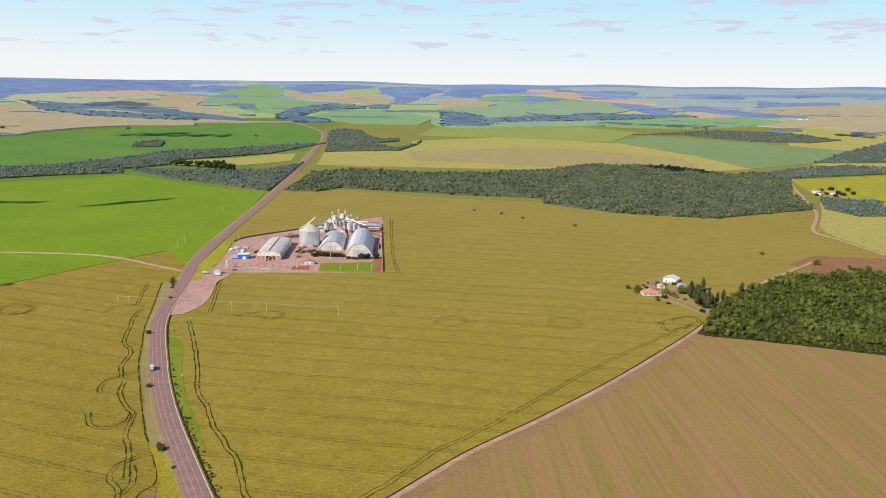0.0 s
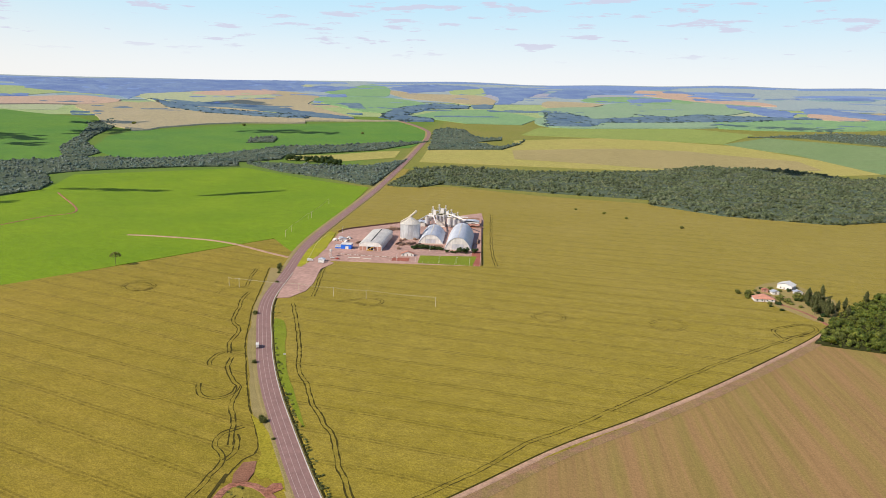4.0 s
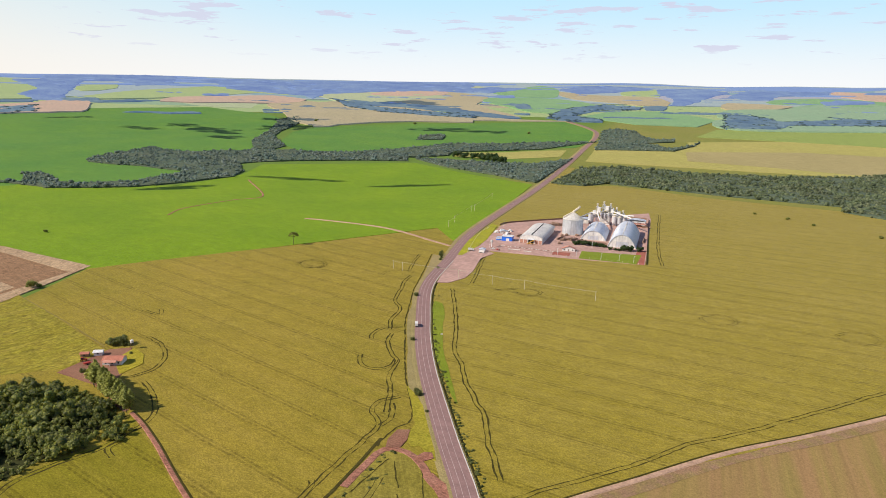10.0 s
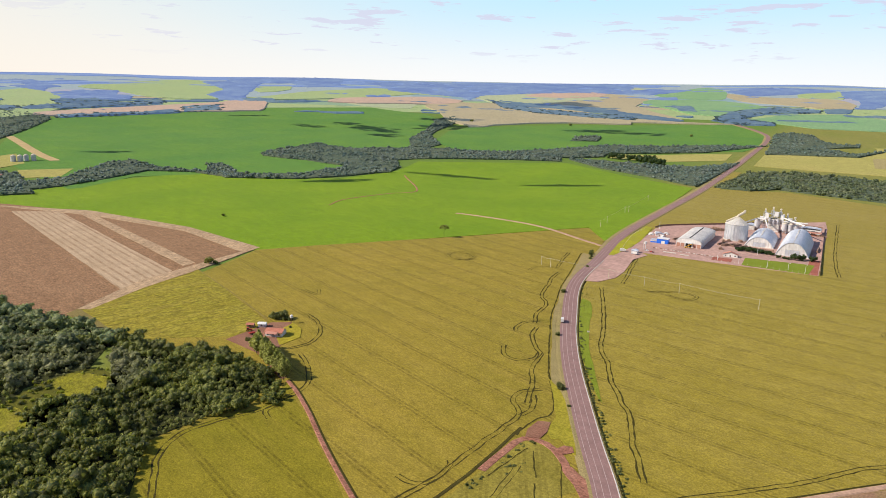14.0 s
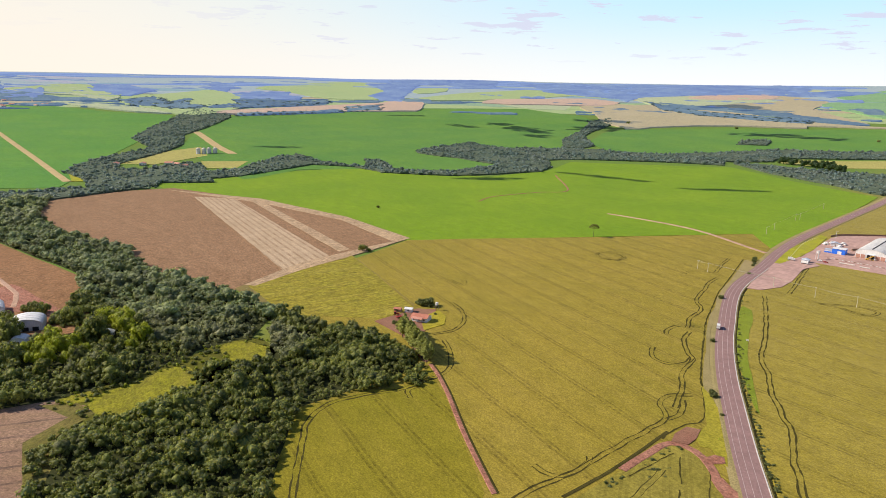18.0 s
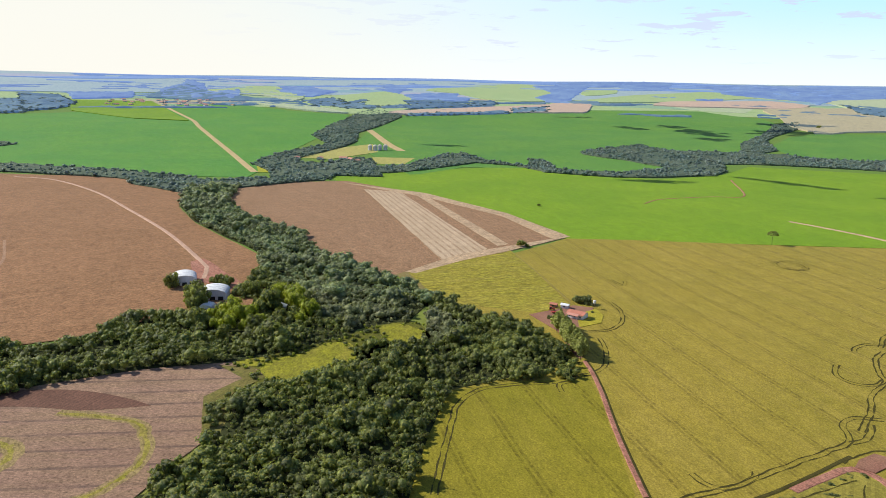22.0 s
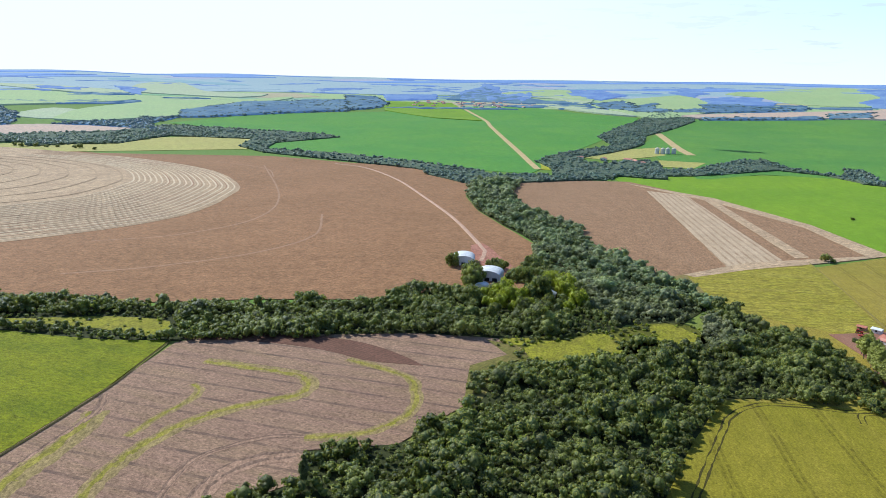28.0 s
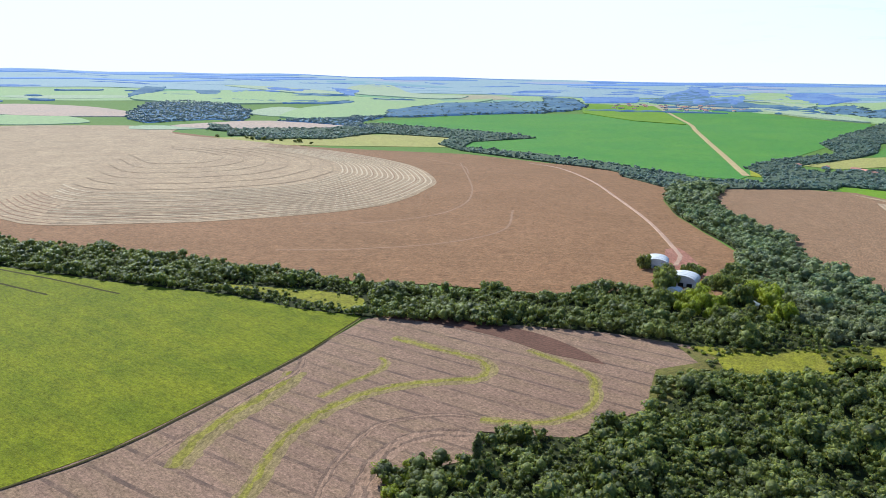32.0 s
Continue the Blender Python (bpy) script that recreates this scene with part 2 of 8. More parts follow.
M_SOY_S = crop("green_soy", (0.239, 0.191, 0.016), (0.203, 0.173, 0.013), (0.284, 0.221, 0.029), 15, 28.0, 0.9, sheen=0.04, clump=1.2, clumped=0.4)
def stubble(name, turn):
    """Cut stubble in long drill strips: tan, reddish and greening, over grain and clods."""
    k = Nodes(name, 0.95, 0, 0.1)
    broad = k.noise(15, 3, 0.6, k.mapped(turn, (0.035, 1, 1)))
    thin = k.noise(3.4, 4, 0.65, k.mapped(turn, (0.025, 1, 1), (40, 9, 0)))
    col = k.mix(k.ramp(broad, (0.40, 0.0), (0.60, 1.0)), (0.315, 0.188, 0.080), (0.285, 0.198, 0.064))
    col = k.mix(k.math('MULTIPLY', k.ramp(k.noise(22, 3, 0.6, k.mapped(turn, (0.12, 1, 1), (7, 90, 0))), (0.50, 0.0), (0.70, 1.0)), 0.65), col, (0.245, 0.205, 0.05))
    col = k.mix(k.math('MULTIPLY', k.ramp(thin, (0.60, 0.0), (0.72, 1.0)), 0.2), col, (0.35, 0.17, 0.10))
    col = k.mix(0.4, col, k.ramp(thin, (0.35, 0.72), (0.5, 1.0), (0.65, 1.2)), 'MULTIPLY')
    grain = k.noise(0.9, 5, 0.75)
    col = k.mix(0.6, col, k.ramp(grain, (0.25, 0.45), (0.5, 1.0), (0.75, 1.5)), 'MULTIPLY')
    k.bump(grain, 0.6, 0.4)
    return k.done(col)


M_BROWN_E = stubble("stubble", 88)
M_BROWN_G = crop("dry_maize_wedge", (0.282, 0.158, 0.081), (0.247, 0.138, 0.069), (0.317, 0.190, 0.101), 13.9, 0, fine=1.2, clump=1.5)
M_BROWN = crop("dry_maize", (0.274, 0.139, 0.063), (0.234, 0.119, 0.052), (0.318, 0.171, 0.081), 80, 0, fine=1.2, clump=1.5)
M_PALE = crop("harvested_straw", (0.44, 0.30, 0.17), (0.37, 0.245, 0.14), (0.49, 0.35, 0.215), 70, 0, drift=60.0, clump=2.5)
M_STRIP = crop("straw_strips", (0.47, 0.335, 0.205), (0.42, 0.295, 0.175), (0.53, 0.39, 0.25), 13.9, 0, drift=40.0, second=(13.9, 7.5, 2.6, (0.27, 0.165, 0.09), 1.5, 0.8))
M_BARE = crop("bare_soil", (0.299, 0.181, 0.115), (0.248, 0.146, 0.094), (0.242, 0.169, 0.070), 120, 0, second=(-66.8, 15.0, 1.9, (0.10, 0.065, 0.05), 3, 0.75), clump=0.8)
M_GREEN = crop("young_wheat", (0.150, 0.249, 0.008), (0.190, 0.285, 0.009), (0.130, 0.220, 0.010), 20, 0, fine=1.6)
M_GREEN_B = crop("blue_green_wheat", (0.088, 0.207, 0.031), (0.124, 0.242, 0.029), (0.076, 0.185, 0.041), 10, 0, fine=2.5)
M_GREEN_D = crop("deep_green_wheat", (0.085, 0.225, 0.030), (0.115, 0.25, 0.028), (0.075, 0.20, 0.04), 10, 0, fine=2.5)
M_MEADOW = crop("meadow", (0.181, 0.188, 0.003), (0.122, 0.141, 0.002), (0.244, 0.224, 0.006), -62, 0, fine=0.8, drift=30.0, clump=1.3)
M_LIME = crop("lush_grass", (0.341, 0.329, 0.014), (0.260, 0.248, 0.032), (0.380, 0.335, 0.032), 0, 0, drift=16.0)
M_PASTURE = crop("rough_pasture", (0.265, 0.212, 0.022), (0.225, 0.195, 0.018), (0.36, 0.28, 0.06), 100, 0, fine=2.0, drift=14.0, clump=3.0)
M_TEAL = crop("dull_blue_green_crop", (0.17, 0.25, 0.095), (0.20, 0.27, 0.11), (0.16, 0.23, 0.10), 10, 0, fine=3)
M_PALE_LIME = crop("pale_green_crop", (0.25, 0.30, 0.07), (0.22, 0.285, 0.065), (0.28, 0.30, 0.09), 10, 0, fine=3)
M_OLIVE = crop("olive_crop", (0.356, 0.319, 0.083), (0.391, 0.330, 0.094), (0.322, 0.297, 0.077), 5, 0, fine=3)
M_TAN = crop("tan_stubble", (0.325, 0.264, 0.110), (0.358, 0.286, 0.121), (0.302, 0.259, 0.099), 15, 0, fine=3)
# distance haze, painted as emitted light on the far materials
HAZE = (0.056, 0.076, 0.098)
RIM_HAZE = (0.115, 0.165, 0.29)
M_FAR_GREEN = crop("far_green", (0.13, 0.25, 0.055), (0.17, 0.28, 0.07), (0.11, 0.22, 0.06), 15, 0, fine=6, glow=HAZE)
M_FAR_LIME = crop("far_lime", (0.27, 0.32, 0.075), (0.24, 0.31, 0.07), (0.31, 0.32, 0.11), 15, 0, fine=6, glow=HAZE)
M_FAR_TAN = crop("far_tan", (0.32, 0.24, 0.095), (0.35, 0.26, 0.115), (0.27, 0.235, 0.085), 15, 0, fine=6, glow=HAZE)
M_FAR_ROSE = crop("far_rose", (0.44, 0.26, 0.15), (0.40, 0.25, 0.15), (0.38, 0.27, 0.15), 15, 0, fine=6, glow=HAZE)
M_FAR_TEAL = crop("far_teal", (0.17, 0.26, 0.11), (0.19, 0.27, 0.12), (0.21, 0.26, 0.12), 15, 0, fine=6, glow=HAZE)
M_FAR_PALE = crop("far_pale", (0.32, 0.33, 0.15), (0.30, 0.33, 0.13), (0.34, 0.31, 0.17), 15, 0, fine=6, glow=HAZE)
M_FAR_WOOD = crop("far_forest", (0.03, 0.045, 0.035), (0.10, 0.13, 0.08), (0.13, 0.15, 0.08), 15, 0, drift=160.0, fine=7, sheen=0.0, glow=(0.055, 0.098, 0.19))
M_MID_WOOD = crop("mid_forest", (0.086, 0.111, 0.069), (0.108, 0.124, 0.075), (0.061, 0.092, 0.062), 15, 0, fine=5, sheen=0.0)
# undergrowth, its colour lowered to stand for shade between trees
M_UNDER_SHADE = crop("undergrowth", (0.036, 0.041, 0.011), (0.048, 0.050, 0.015), (0.030, 0.033, 0.010), 0, 0, sheen=0.0)
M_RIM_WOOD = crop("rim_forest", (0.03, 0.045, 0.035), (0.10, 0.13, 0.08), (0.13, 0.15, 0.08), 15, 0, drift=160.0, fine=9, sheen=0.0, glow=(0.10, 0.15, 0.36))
M_RIM_GREEN = crop("rim_green", (0.09, 0.15, 0.06), (0.12, 0.17, 0.06), (0.08, 0.13, 0.07), 15, 0, fine=9, glow=RIM_HAZE)
M_RIM_LIME = crop("rim_lime", (0.180, 0.202, 0.090), (0.190, 0.202, 0.090), (0.209, 0.202, 0.120), 15, 0, fine=9, glow=RIM_HAZE)
M_RIM_TAN = crop("rim_tan", (0.24, 0.18, 0.12), (0.22, 0.18, 0.12), (0.20, 0.17, 0.11), 15, 0, fine=9, glow=RIM_HAZE)
# blue here is haze put into colour and emission
M_RIM_BLUE = crop("rim_wood_blue_haze", (0.04, 0.06, 0.07), (0.05, 0.07, 0.08), (0.06, 0.08, 0.08), 15, 0, fine=14, glow=(0.14, 0.21, 0.43))
M_EARTH = crop("red_earth", (0.31, 0.13, 0.082), (0.37, 0.175, 0.115), (0.25, 0.105, 0.066), 0, 0, drift=9.0, clump=1.4)
M_MUD = crop("red_stubble_edge", (0.25, 0.115, 0.072), (0.29, 0.15, 0.09), (0.21, 0.10, 0.06), 0, 0, drift=20.0)
M_PALE_EARTH = plain("pale_earth", (0.50, 0.315, 0.21), 0.95, 0, 0.45, 1.5, 0.1, 0.1)
M_ASPHALT = plain("worn_asphalt", (0.297, 0.176, 0.153), 0.9, 0, 0.3, 0.8, 0.2, 0.02)
M_PAINT = plain("road_paint", (0.52, 0.40, 0.36), 0.7, 0, 0.3, 0.6)
M_KERB = plain("pale_concrete", (0.62, 0.56, 0.48), 0.85, 0, 0.3, 0.8)
M_VERGE = crop("dry_verge", (0.32, 0.24, 0.10), (0.26, 0.21, 0.08), (0.36, 0.28, 0.13), 0, 0)
M_YELLOW_WEED = crop("yellow_weeds", (0.36, 0.29, 0.02), (0.27, 0.235, 0.025), (0.40, 0.31, 0.04), 0, 0, fine=1.4)
M_LUSH = crop("mown_lawn", (0.17, 0.225, 0.014), (0.20, 0.235, 0.018), (0.22, 0.22, 0.03), 0, 0)
M_WEEDS = crop("rough_weeds", (0.235, 0.19, 0.028), (0.28, 0.225, 0.04), (0.20, 0.165, 0.028), 60, 9.0, 0.5, fine=1.4, drift=18.0)
M_HOME = crop("farmstead_grass", (0.34, 0.255, 0.10), (0.27, 0.23, 0.065), (0.42, 0.26, 0.16), 0, 0, drift=14.0)
M_STRAW = crop("bright_straw", (0.60, 0.46, 0.295), (0.53, 0.40, 0.245), (0.64, 0.50, 0.335), 0, 0)
M_VALLEY = plain("yellow_earth", (0.50, 0.36, 0.17), 0.95, 0, 0.3, 2.0, 0.1)
M_MAIZE_PATH = crop("worn_maize", (0.335, 0.195, 0.112), (0.30, 0.17, 0.095), (0.36, 0.215, 0.125), 0, 0, drift=12.0)
# crushed plants in ruts; also the painted shade along crop edges
M_CRUSHED_SHADED = plain("crushed_and_shaded_crop", (0.072, 0.058, 0.013), 0.95, 0, 0.6, 0.7, 0.1)
M_LEAF = leafy("broad_leaves", (0.062, 0.116, 0.031), (0.457, 0.389, 0.055), (0.336, 0.346, 0.063), None, (0.248, 0.250, 0.070), 1.1)
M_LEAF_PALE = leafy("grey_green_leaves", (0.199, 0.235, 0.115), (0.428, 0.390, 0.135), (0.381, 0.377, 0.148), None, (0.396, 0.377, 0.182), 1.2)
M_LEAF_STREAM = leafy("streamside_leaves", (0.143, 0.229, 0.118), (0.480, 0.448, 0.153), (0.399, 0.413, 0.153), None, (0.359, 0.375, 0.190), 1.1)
M_LEAF_DARK = leafy("dark_leaves", (0.025, 0.065, 0.018), (0.06, 0.10, 0.025), (0.08, 0.12, 0.03))
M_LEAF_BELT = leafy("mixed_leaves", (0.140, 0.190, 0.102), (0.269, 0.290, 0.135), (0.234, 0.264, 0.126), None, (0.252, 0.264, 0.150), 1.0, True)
M_LEAF_OLD = leafy("old_leaves", (0.077, 0.146, 0.024), (0.308, 0.286, 0.033), (0.258, 0.276, 0.039), None, (0.189, 0.210, 0.044), 1.1)
M_LEAF_EAST = leafy("dull_leaves", (0.115, 0.13, 0.045), (0.16, 0.165, 0.055), (0.19, 0.19, 0.07))
M_LEAF_GREY = leafy("olive_leaves", (0.13, 0.15, 0.035), (0.20, 0.195, 0.06), (0.24, 0.24, 0.07))
M_LEAF_LIME = leafy("lime_leaves", (0.36, 0.40, 0.014), (0.42, 0.44, 0.018), (0.50, 0.48, 0.03))
M_LEAF_GUM = leafy("gum_leaves", (0.391, 0.396, 0.084), (0.460, 0.456, 0.105), (0.529, 0.516, 0.119))
# tree belts: distance haze mixed into the leaf colour as blue
M_LEAF_FAR = leafy("haze_tinted_belt_leaves", (0.148, 0.229, 0.214), (0.289, 0.346, 0.282), (0.244, 0.310, 0.269), None, (0.334, 0.369, 0.323), 1.0, True)
# leaves of far woods, with haze added as a blue glow
M_LEAF_HAZE = leafy("haze_glow_leaves", (0.045, 0.075, 0.06), (0.07, 0.095, 0.075), (0.07, 0.10, 0.07), (0.028, 0.05, 0.10), None, 1.0, True)
M_RING = crop("worn_straw", (0.36, 0.245, 0.14), (0.33, 0.22, 0.125), (0.39, 0.27, 0.16), 0, 0)
M_BARK = plain("bark", (0.13, 0.10, 0.075), 0.95, 0, 0.4, 0.5, 0.1, 0.05)


# ---------- the lie of the land ----------
def terrain(x, y):
    """Height of the open ground: level round the middle, rising to far ridges shaped to fit the camera's view of the
    horizon.
    """
    x, y = np.asarray(x, float), np.asarray(y, float)
    r = np.hypot(x, y)
    way = np.degrees(np.arctan2(-x, y))
    # rim height by heading, fitted to the horizon in the camera's view
    rim = np.interp(way, (-31, -15, 0, 18, 32, 50, 65, 82, 98, 115, 131), (250, 234, 232, 218, 214, 212, 200, 198, 192, 192, 176))
    u = np.clip((r - 1250) / 3650, 0, 1.02)
    swell = np.sin(x / 330 + 1.3) * np.sin(y / 290 + 0.4) + 0.6 * np.sin(x / 140 - y / 190)
    return rim * u ** 1.5 + 7 * u * swell


def ground_z(x, y):
    return float(terrain(x, y))


def lit_mesh(name, verts, faces, mat, smooth=False):
    me = bpy.data.meshes.new(name)
    me.from_pydata([tuple(v) for v in verts], [], faces)
    for m in (mat if isinstance(mat, (list, tuple)) else [mat]):
        me.materials.append(m)
    if smooth:
        me.polygons.foreach_set("use_smooth", [True] * len(me.polygons))
    me.update()
    return me


def disc_sheet(name, r0, r1, rings, spokes, lift, mat, label):
    verts, faces = [], []
    for i in range(rings + 1):
        r = r0 + (r1 - r0) * (i / rings) ** 1.6 if i or r0 > 1 else 0.02
        for j in range(spokes):
            a = 2 * math.pi * j / spokes
            verts.append((r * math.cos(a), r * math.sin(a)))
    xy = np.array(verts)
    z = terrain(xy[:, 0], xy[:, 1]) + lift
    for i in range(rings):
        for j in range(spokes):
            k = (j + 1) % spokes
            faces.append((i * spokes + j, (i + 1) * spokes + j, (i + 1) * spokes + k, i * spokes + k))
    ob = new(name, lit_mesh(name, np.column_stack([xy, z]), faces, mat, True))
    return tagged(ob, label, "ground", kind="structure")


def curve_through(points, gap, closed=False):
    """A smooth line through the points, with a corner of it every gap metres."""
    p = [np.array(q, float) for q in points]
    n = len(p)
    out = []
    for i in range(n if closed else n - 1):
        a, b = p[i], p[(i + 1) % n]
        before = p[i - 1] if closed or i else 2 * a - b
        after = p[(i + 2) % n] if closed or i + 2 < n else 2 * b - a
        steps = max(1, int(np.linalg.norm(b - a) / gap))
        for k in range(steps):
            t = k / steps
            out.append(0.5 * (2 * a + (b - before) * t + (2 * before - 5 * a + 4 * b - after) * t * t + (3 * a - before - 3 * b + after) * t ** 3))
    if not closed:
        out.append(p[-1])
    return np.array(out)


def inside(poly, x, y):
    """Which of the places lie in the outline."""
    hit = np.zeros(len(x), bool)
    n = len(poly)
    for i in range(n):
        (x0, y0), (x1, y1) = poly[i], poly[i - 1]
        cross = ((y0 > y) != (y1 > y)) & (x < (x1 - x0) * (y - y0) / ((y1 - y0) or 1e-9) + x0)
        hit ^= cross
    return hit


def edged(points, rough=0.0, round_off=False, gap=0.0, grain=23.0):
    """An outline with corners every few metres, the more the nearer, uneven by so many metres."""
    r = np.median([math.hypot(*q) for q in points])
    gap = gap or max(6.0, r / 45)
    if round_off:
        line = curve_through(points, gap, True)
    else:
        line = []
        for i, q in enumerate(points):
            a, b = np.array(q, float), np.array(points[(i + 1) % len(points)], float)
            steps = max(1, int(np.linalg.norm(b - a) / gap))
            line += [a + (b - a) * k / steps for k in range(steps)]
        line = np.array(line)
    if rough:
        line = np.array([q + rough * np.array((noise.noise((q[0] / grain, q[1] / grain, 1.5)), noise.noise((q[0] / grain, q[1] / grain, 7.5)))) for q in line])
    return line


from mathutils.geometry import delaunay_2d_cdt


def field(name, points, lift, mat, label, category="field", rough=1.0, round_off=False, parent=None):
    """A standing crop or soil sheet over the land, with its own edge down to the ground."""
    line = edged(points, rough, round_off)
    lo, hi = line.min(0), line.max(0)
    r = np.median(np.hypot(line[:, 0], line[:, 1]))
    lift += 1.6 if mat.name.startswith("far_") and not name.startswith("backdrop") else 0.0
    step = max(30.0, r / 30)
    gx, gy = np.meshgrid(np.arange(lo[0] + step / 2, hi[0], step), np.arange(lo[1] + step / 2, hi[1], step))
    gx, gy = gx.ravel(), gy.ravel()
    keep = inside(line, gx, gy)
    flat = [Vector(q) for q in line] + [Vector(q) for q in zip(gx[keep], gy[keep])]
    n = len(line)
    verts, _, faces, *_ = delaunay_2d_cdt(flat, [], [list(range(n))], 1, 0.01)
    xy = np.array([tuple(v) for v in verts])
    z = terrain(xy[:, 0], xy[:, 1])
    top = np.column_stack([xy, z + lift])
    count = {}
    for f in faces:
        for i in range(len(f)):
            e = (f[i], f[(i + 1) % len(f)])
            key = (min(e), max(e))
            count[key] = None if key in count else e
    rim = [e for e in count.values() if e]
    low = {}
    out = [tuple(v) for v in top]
    made = [tuple(f) for f in faces]
    for a, b in rim:
        for v in (a, b):
            if v not in low:
                low[v] = len(out)
                out.append((xy[v, 0], xy[v, 1], z[v] - 0.3))
        made.append((b, a, low[a], low[b]))
    ob = new(name, lit_mesh(name, out, made, mat))
    if parent:
        ob.parent = parent
        return ob
    return tagged(ob, label, category, kind="structure")


def ribbon(name, points, profile, mat, label="", category="", kind="structure", gap=5.0, parent=None, smooth_line=True):
    """A strip along a line; profile: pairs of offset to the left and height over the land, from left to right."""
    line = curve_through(points, gap) if smooth_line else np.array(points, float)
    way = np.gradient(line, axis=0)
    way /= np.linalg.norm(way, axis=1)[:, None] + 1e-9
    left = np.column_stack([-way[:, 1], way[:, 0]])
    verts, faces = [], []
    m = len(profile)
    for i in range(len(line)):
        for off, up in profile:
            q = line[i] + left[i] * off
            verts.append((q[0], q[1], ground_z(q[0], q[1]) + up))
    for i in range(len(line) - 1):
        for j in range(m - 1):
            faces.append((i * m + j, (i + 1) * m + j, (i + 1) * m + j + 1, i * m + j + 1)[::-1])
    ob = new(name, lit_mesh(name, verts, faces, mat))
    if parent:
        ob.parent = parent
        return tagged(ob, label)
    return tagged(ob, label, category, kind=kind)


ground = disc_sheet("ground", 0.5, 4950, 90, 180, 0.0, M_GROUND, "open farmland in low rolling swells, reaching the horizon")

# far sheet; its haze is emission in the material
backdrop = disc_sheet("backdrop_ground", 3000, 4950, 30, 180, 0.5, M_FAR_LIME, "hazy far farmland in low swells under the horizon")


# ---------- plan: outlines in metres ----------
P_soy_e = [(-95, 305), (-130, 360), (-169, 434), (-204, 518), (-233, 596), (-242, 735), (-288, 923), (-316, 1364), (-197, 1411), (-22, 1346), (182, 1307), (291, 1210), (467, 1176), (532, 1266), (665, 1242), (520, 1033), (464, 857), (337, 734), (237, 608), (66, 415), (-26, 326), (-66, 275), (-84, 288)]
P_brown_e = [(-66, 276), (-45, 303), (-25, 326), (66, 415), (226, 584), (301, 569), (368, 544), (750, 495), (600, 60), (90, 60), (0, 190)]
P_soy_w = [(-305, 794), (-354, 860), (-459, 695), (-552, 557), (-587, 498), (-553, 400), (-536, 271), (-441, 253), (-303, 273), (-301, 273), (-303, 183), (-267, 150), (-219, 114), (-135, 60), (-60, 150), (-100, 282), (-136, 336), (-186, 417), (-242, 536), (-281, 692)]
P_green_a = [(-306, 797), (-355, 863), (-461, 697), (-587, 498), (-753, 510), (-926, 510), (-1111, 435), (-1221, 456), (-1206, 645), (-1182, 902), (-1068, 899), (-925, 994), (-914, 1165), (-973, 1313), (-691, 1531), (-512, 1421), (-353, 1352), (-322, 1043)]
P_green_b = [(-1158, 593), (-1672, 697), (-2156, 968), (-2397, 1165), (-2504, 1542), (-2364, 1999), (-2060, 2429), (-1700, 2348), (-1583, 2252), (-1293, 1795), (-1111, 1509), (-1199, 1336), (-1275, 1117), (-1156, 847), (-1216, 748), (-1155, 614)]
P_green_c = [(-1111, 1509), (-1224, 1755), (-1325, 1958), (-1342, 2112), (-1128, 2429), (-608, 2774), (-441, 2492), (-394, 2190), (-410, 2038), (-746, 1897), (-797, 1638), (-1046, 1576), (-1168, 1660)]
P_green_d = [(-2201, -567), (-2480, -400), (-2771, 104), (-3085, 456), (-3129, 709), (-2698, 849), (-2494, 1022), (-1888, 691), (-1662, 546), (-1286, 344), (-1226, 309), (-1297, 170), (-1417, 2), (-1595, -192), (-2008, -259)]
P_lime_d = [(-2824, 106), (-3238, 120), (-3208, 423), (-2396, 424), (-2501, 274)]
P_brown_f = [(-1469, -177), (-1303, 107), (-1089, 184), (-958, 152), (-838, 150), (-657, 174), (-565, 158), (-501, 134), (-503, 73), (-481, 6), (-485, -72), (-478, -190), (-514, -301), (-516, -458), (-660, -660), (-1197, -1197), (-1492, -1045), (-1316, -1149), (-1654, -943), (-1482, -512)]
P_pale_f = [(-619, -548), (-633, -401), (-707, -281), (-810, -194), (-967, -167), (-1074, -177), (-1261, -262), (-1418, -440), (-1536, -681), (-1615, -921), (-1778, -1030), (-1567, -1363), (-1493, -1418), (-900, -840)]
P_brown_g = [(-1154, 251), (-1120, 453), (-933, 506), (-739, 523), (-593, 505), (-576, 399), (-538, 281), (-527, 259), (-571, 240), (-652, 230), (-738, 246), (-836, 218), (-986, 225)]
P_strip_a = [(-1017, 441), (-967, 481), (-581, 389), (-549, 321)]
P_strip_b = [(-936, 491), (-922, 501), (-591, 422), (-587, 406)]
P_strip_c = [(-1107, 437), (-943, 512), (-746, 528), (-593, 508), (-593, 482), (-730, 509), (-907, 493)]
P_strip_d = [(-536, 272), (-573, 352), (-593, 482), (-593, 507), (-562, 396), (-549, 338), (-527, 278)]
P_pasture = [(-536, 274), (-562, 400), (-574, 410), (-484, 378), (-393, 342), (-391, 307), (-443, 258)]
P_fallow = [(-531, 261), (-538, 277), (-452, 264), (-447, 254)]
P_bare = [(-402, -103), (-412, -78), (-408, 41), (-397, 87), (-372, 102), (-351, 67), (-311, 58), (-273, 19), (-271, -19), (-247, -19), (-230, -49), (-165, 0), (-45, -90), (-90, -262), (-194, -181), (-227, -159), (-283, -139), (-339, -121)]
P_meadow = [(-404, -108), (-339, -121), (-283, -139), (-227, -159), (-194, -181), (-90, -262), (-150, -630), (-495, -630), (-457, -408), (-438, -301), (-428, -210), (-410, -151)]
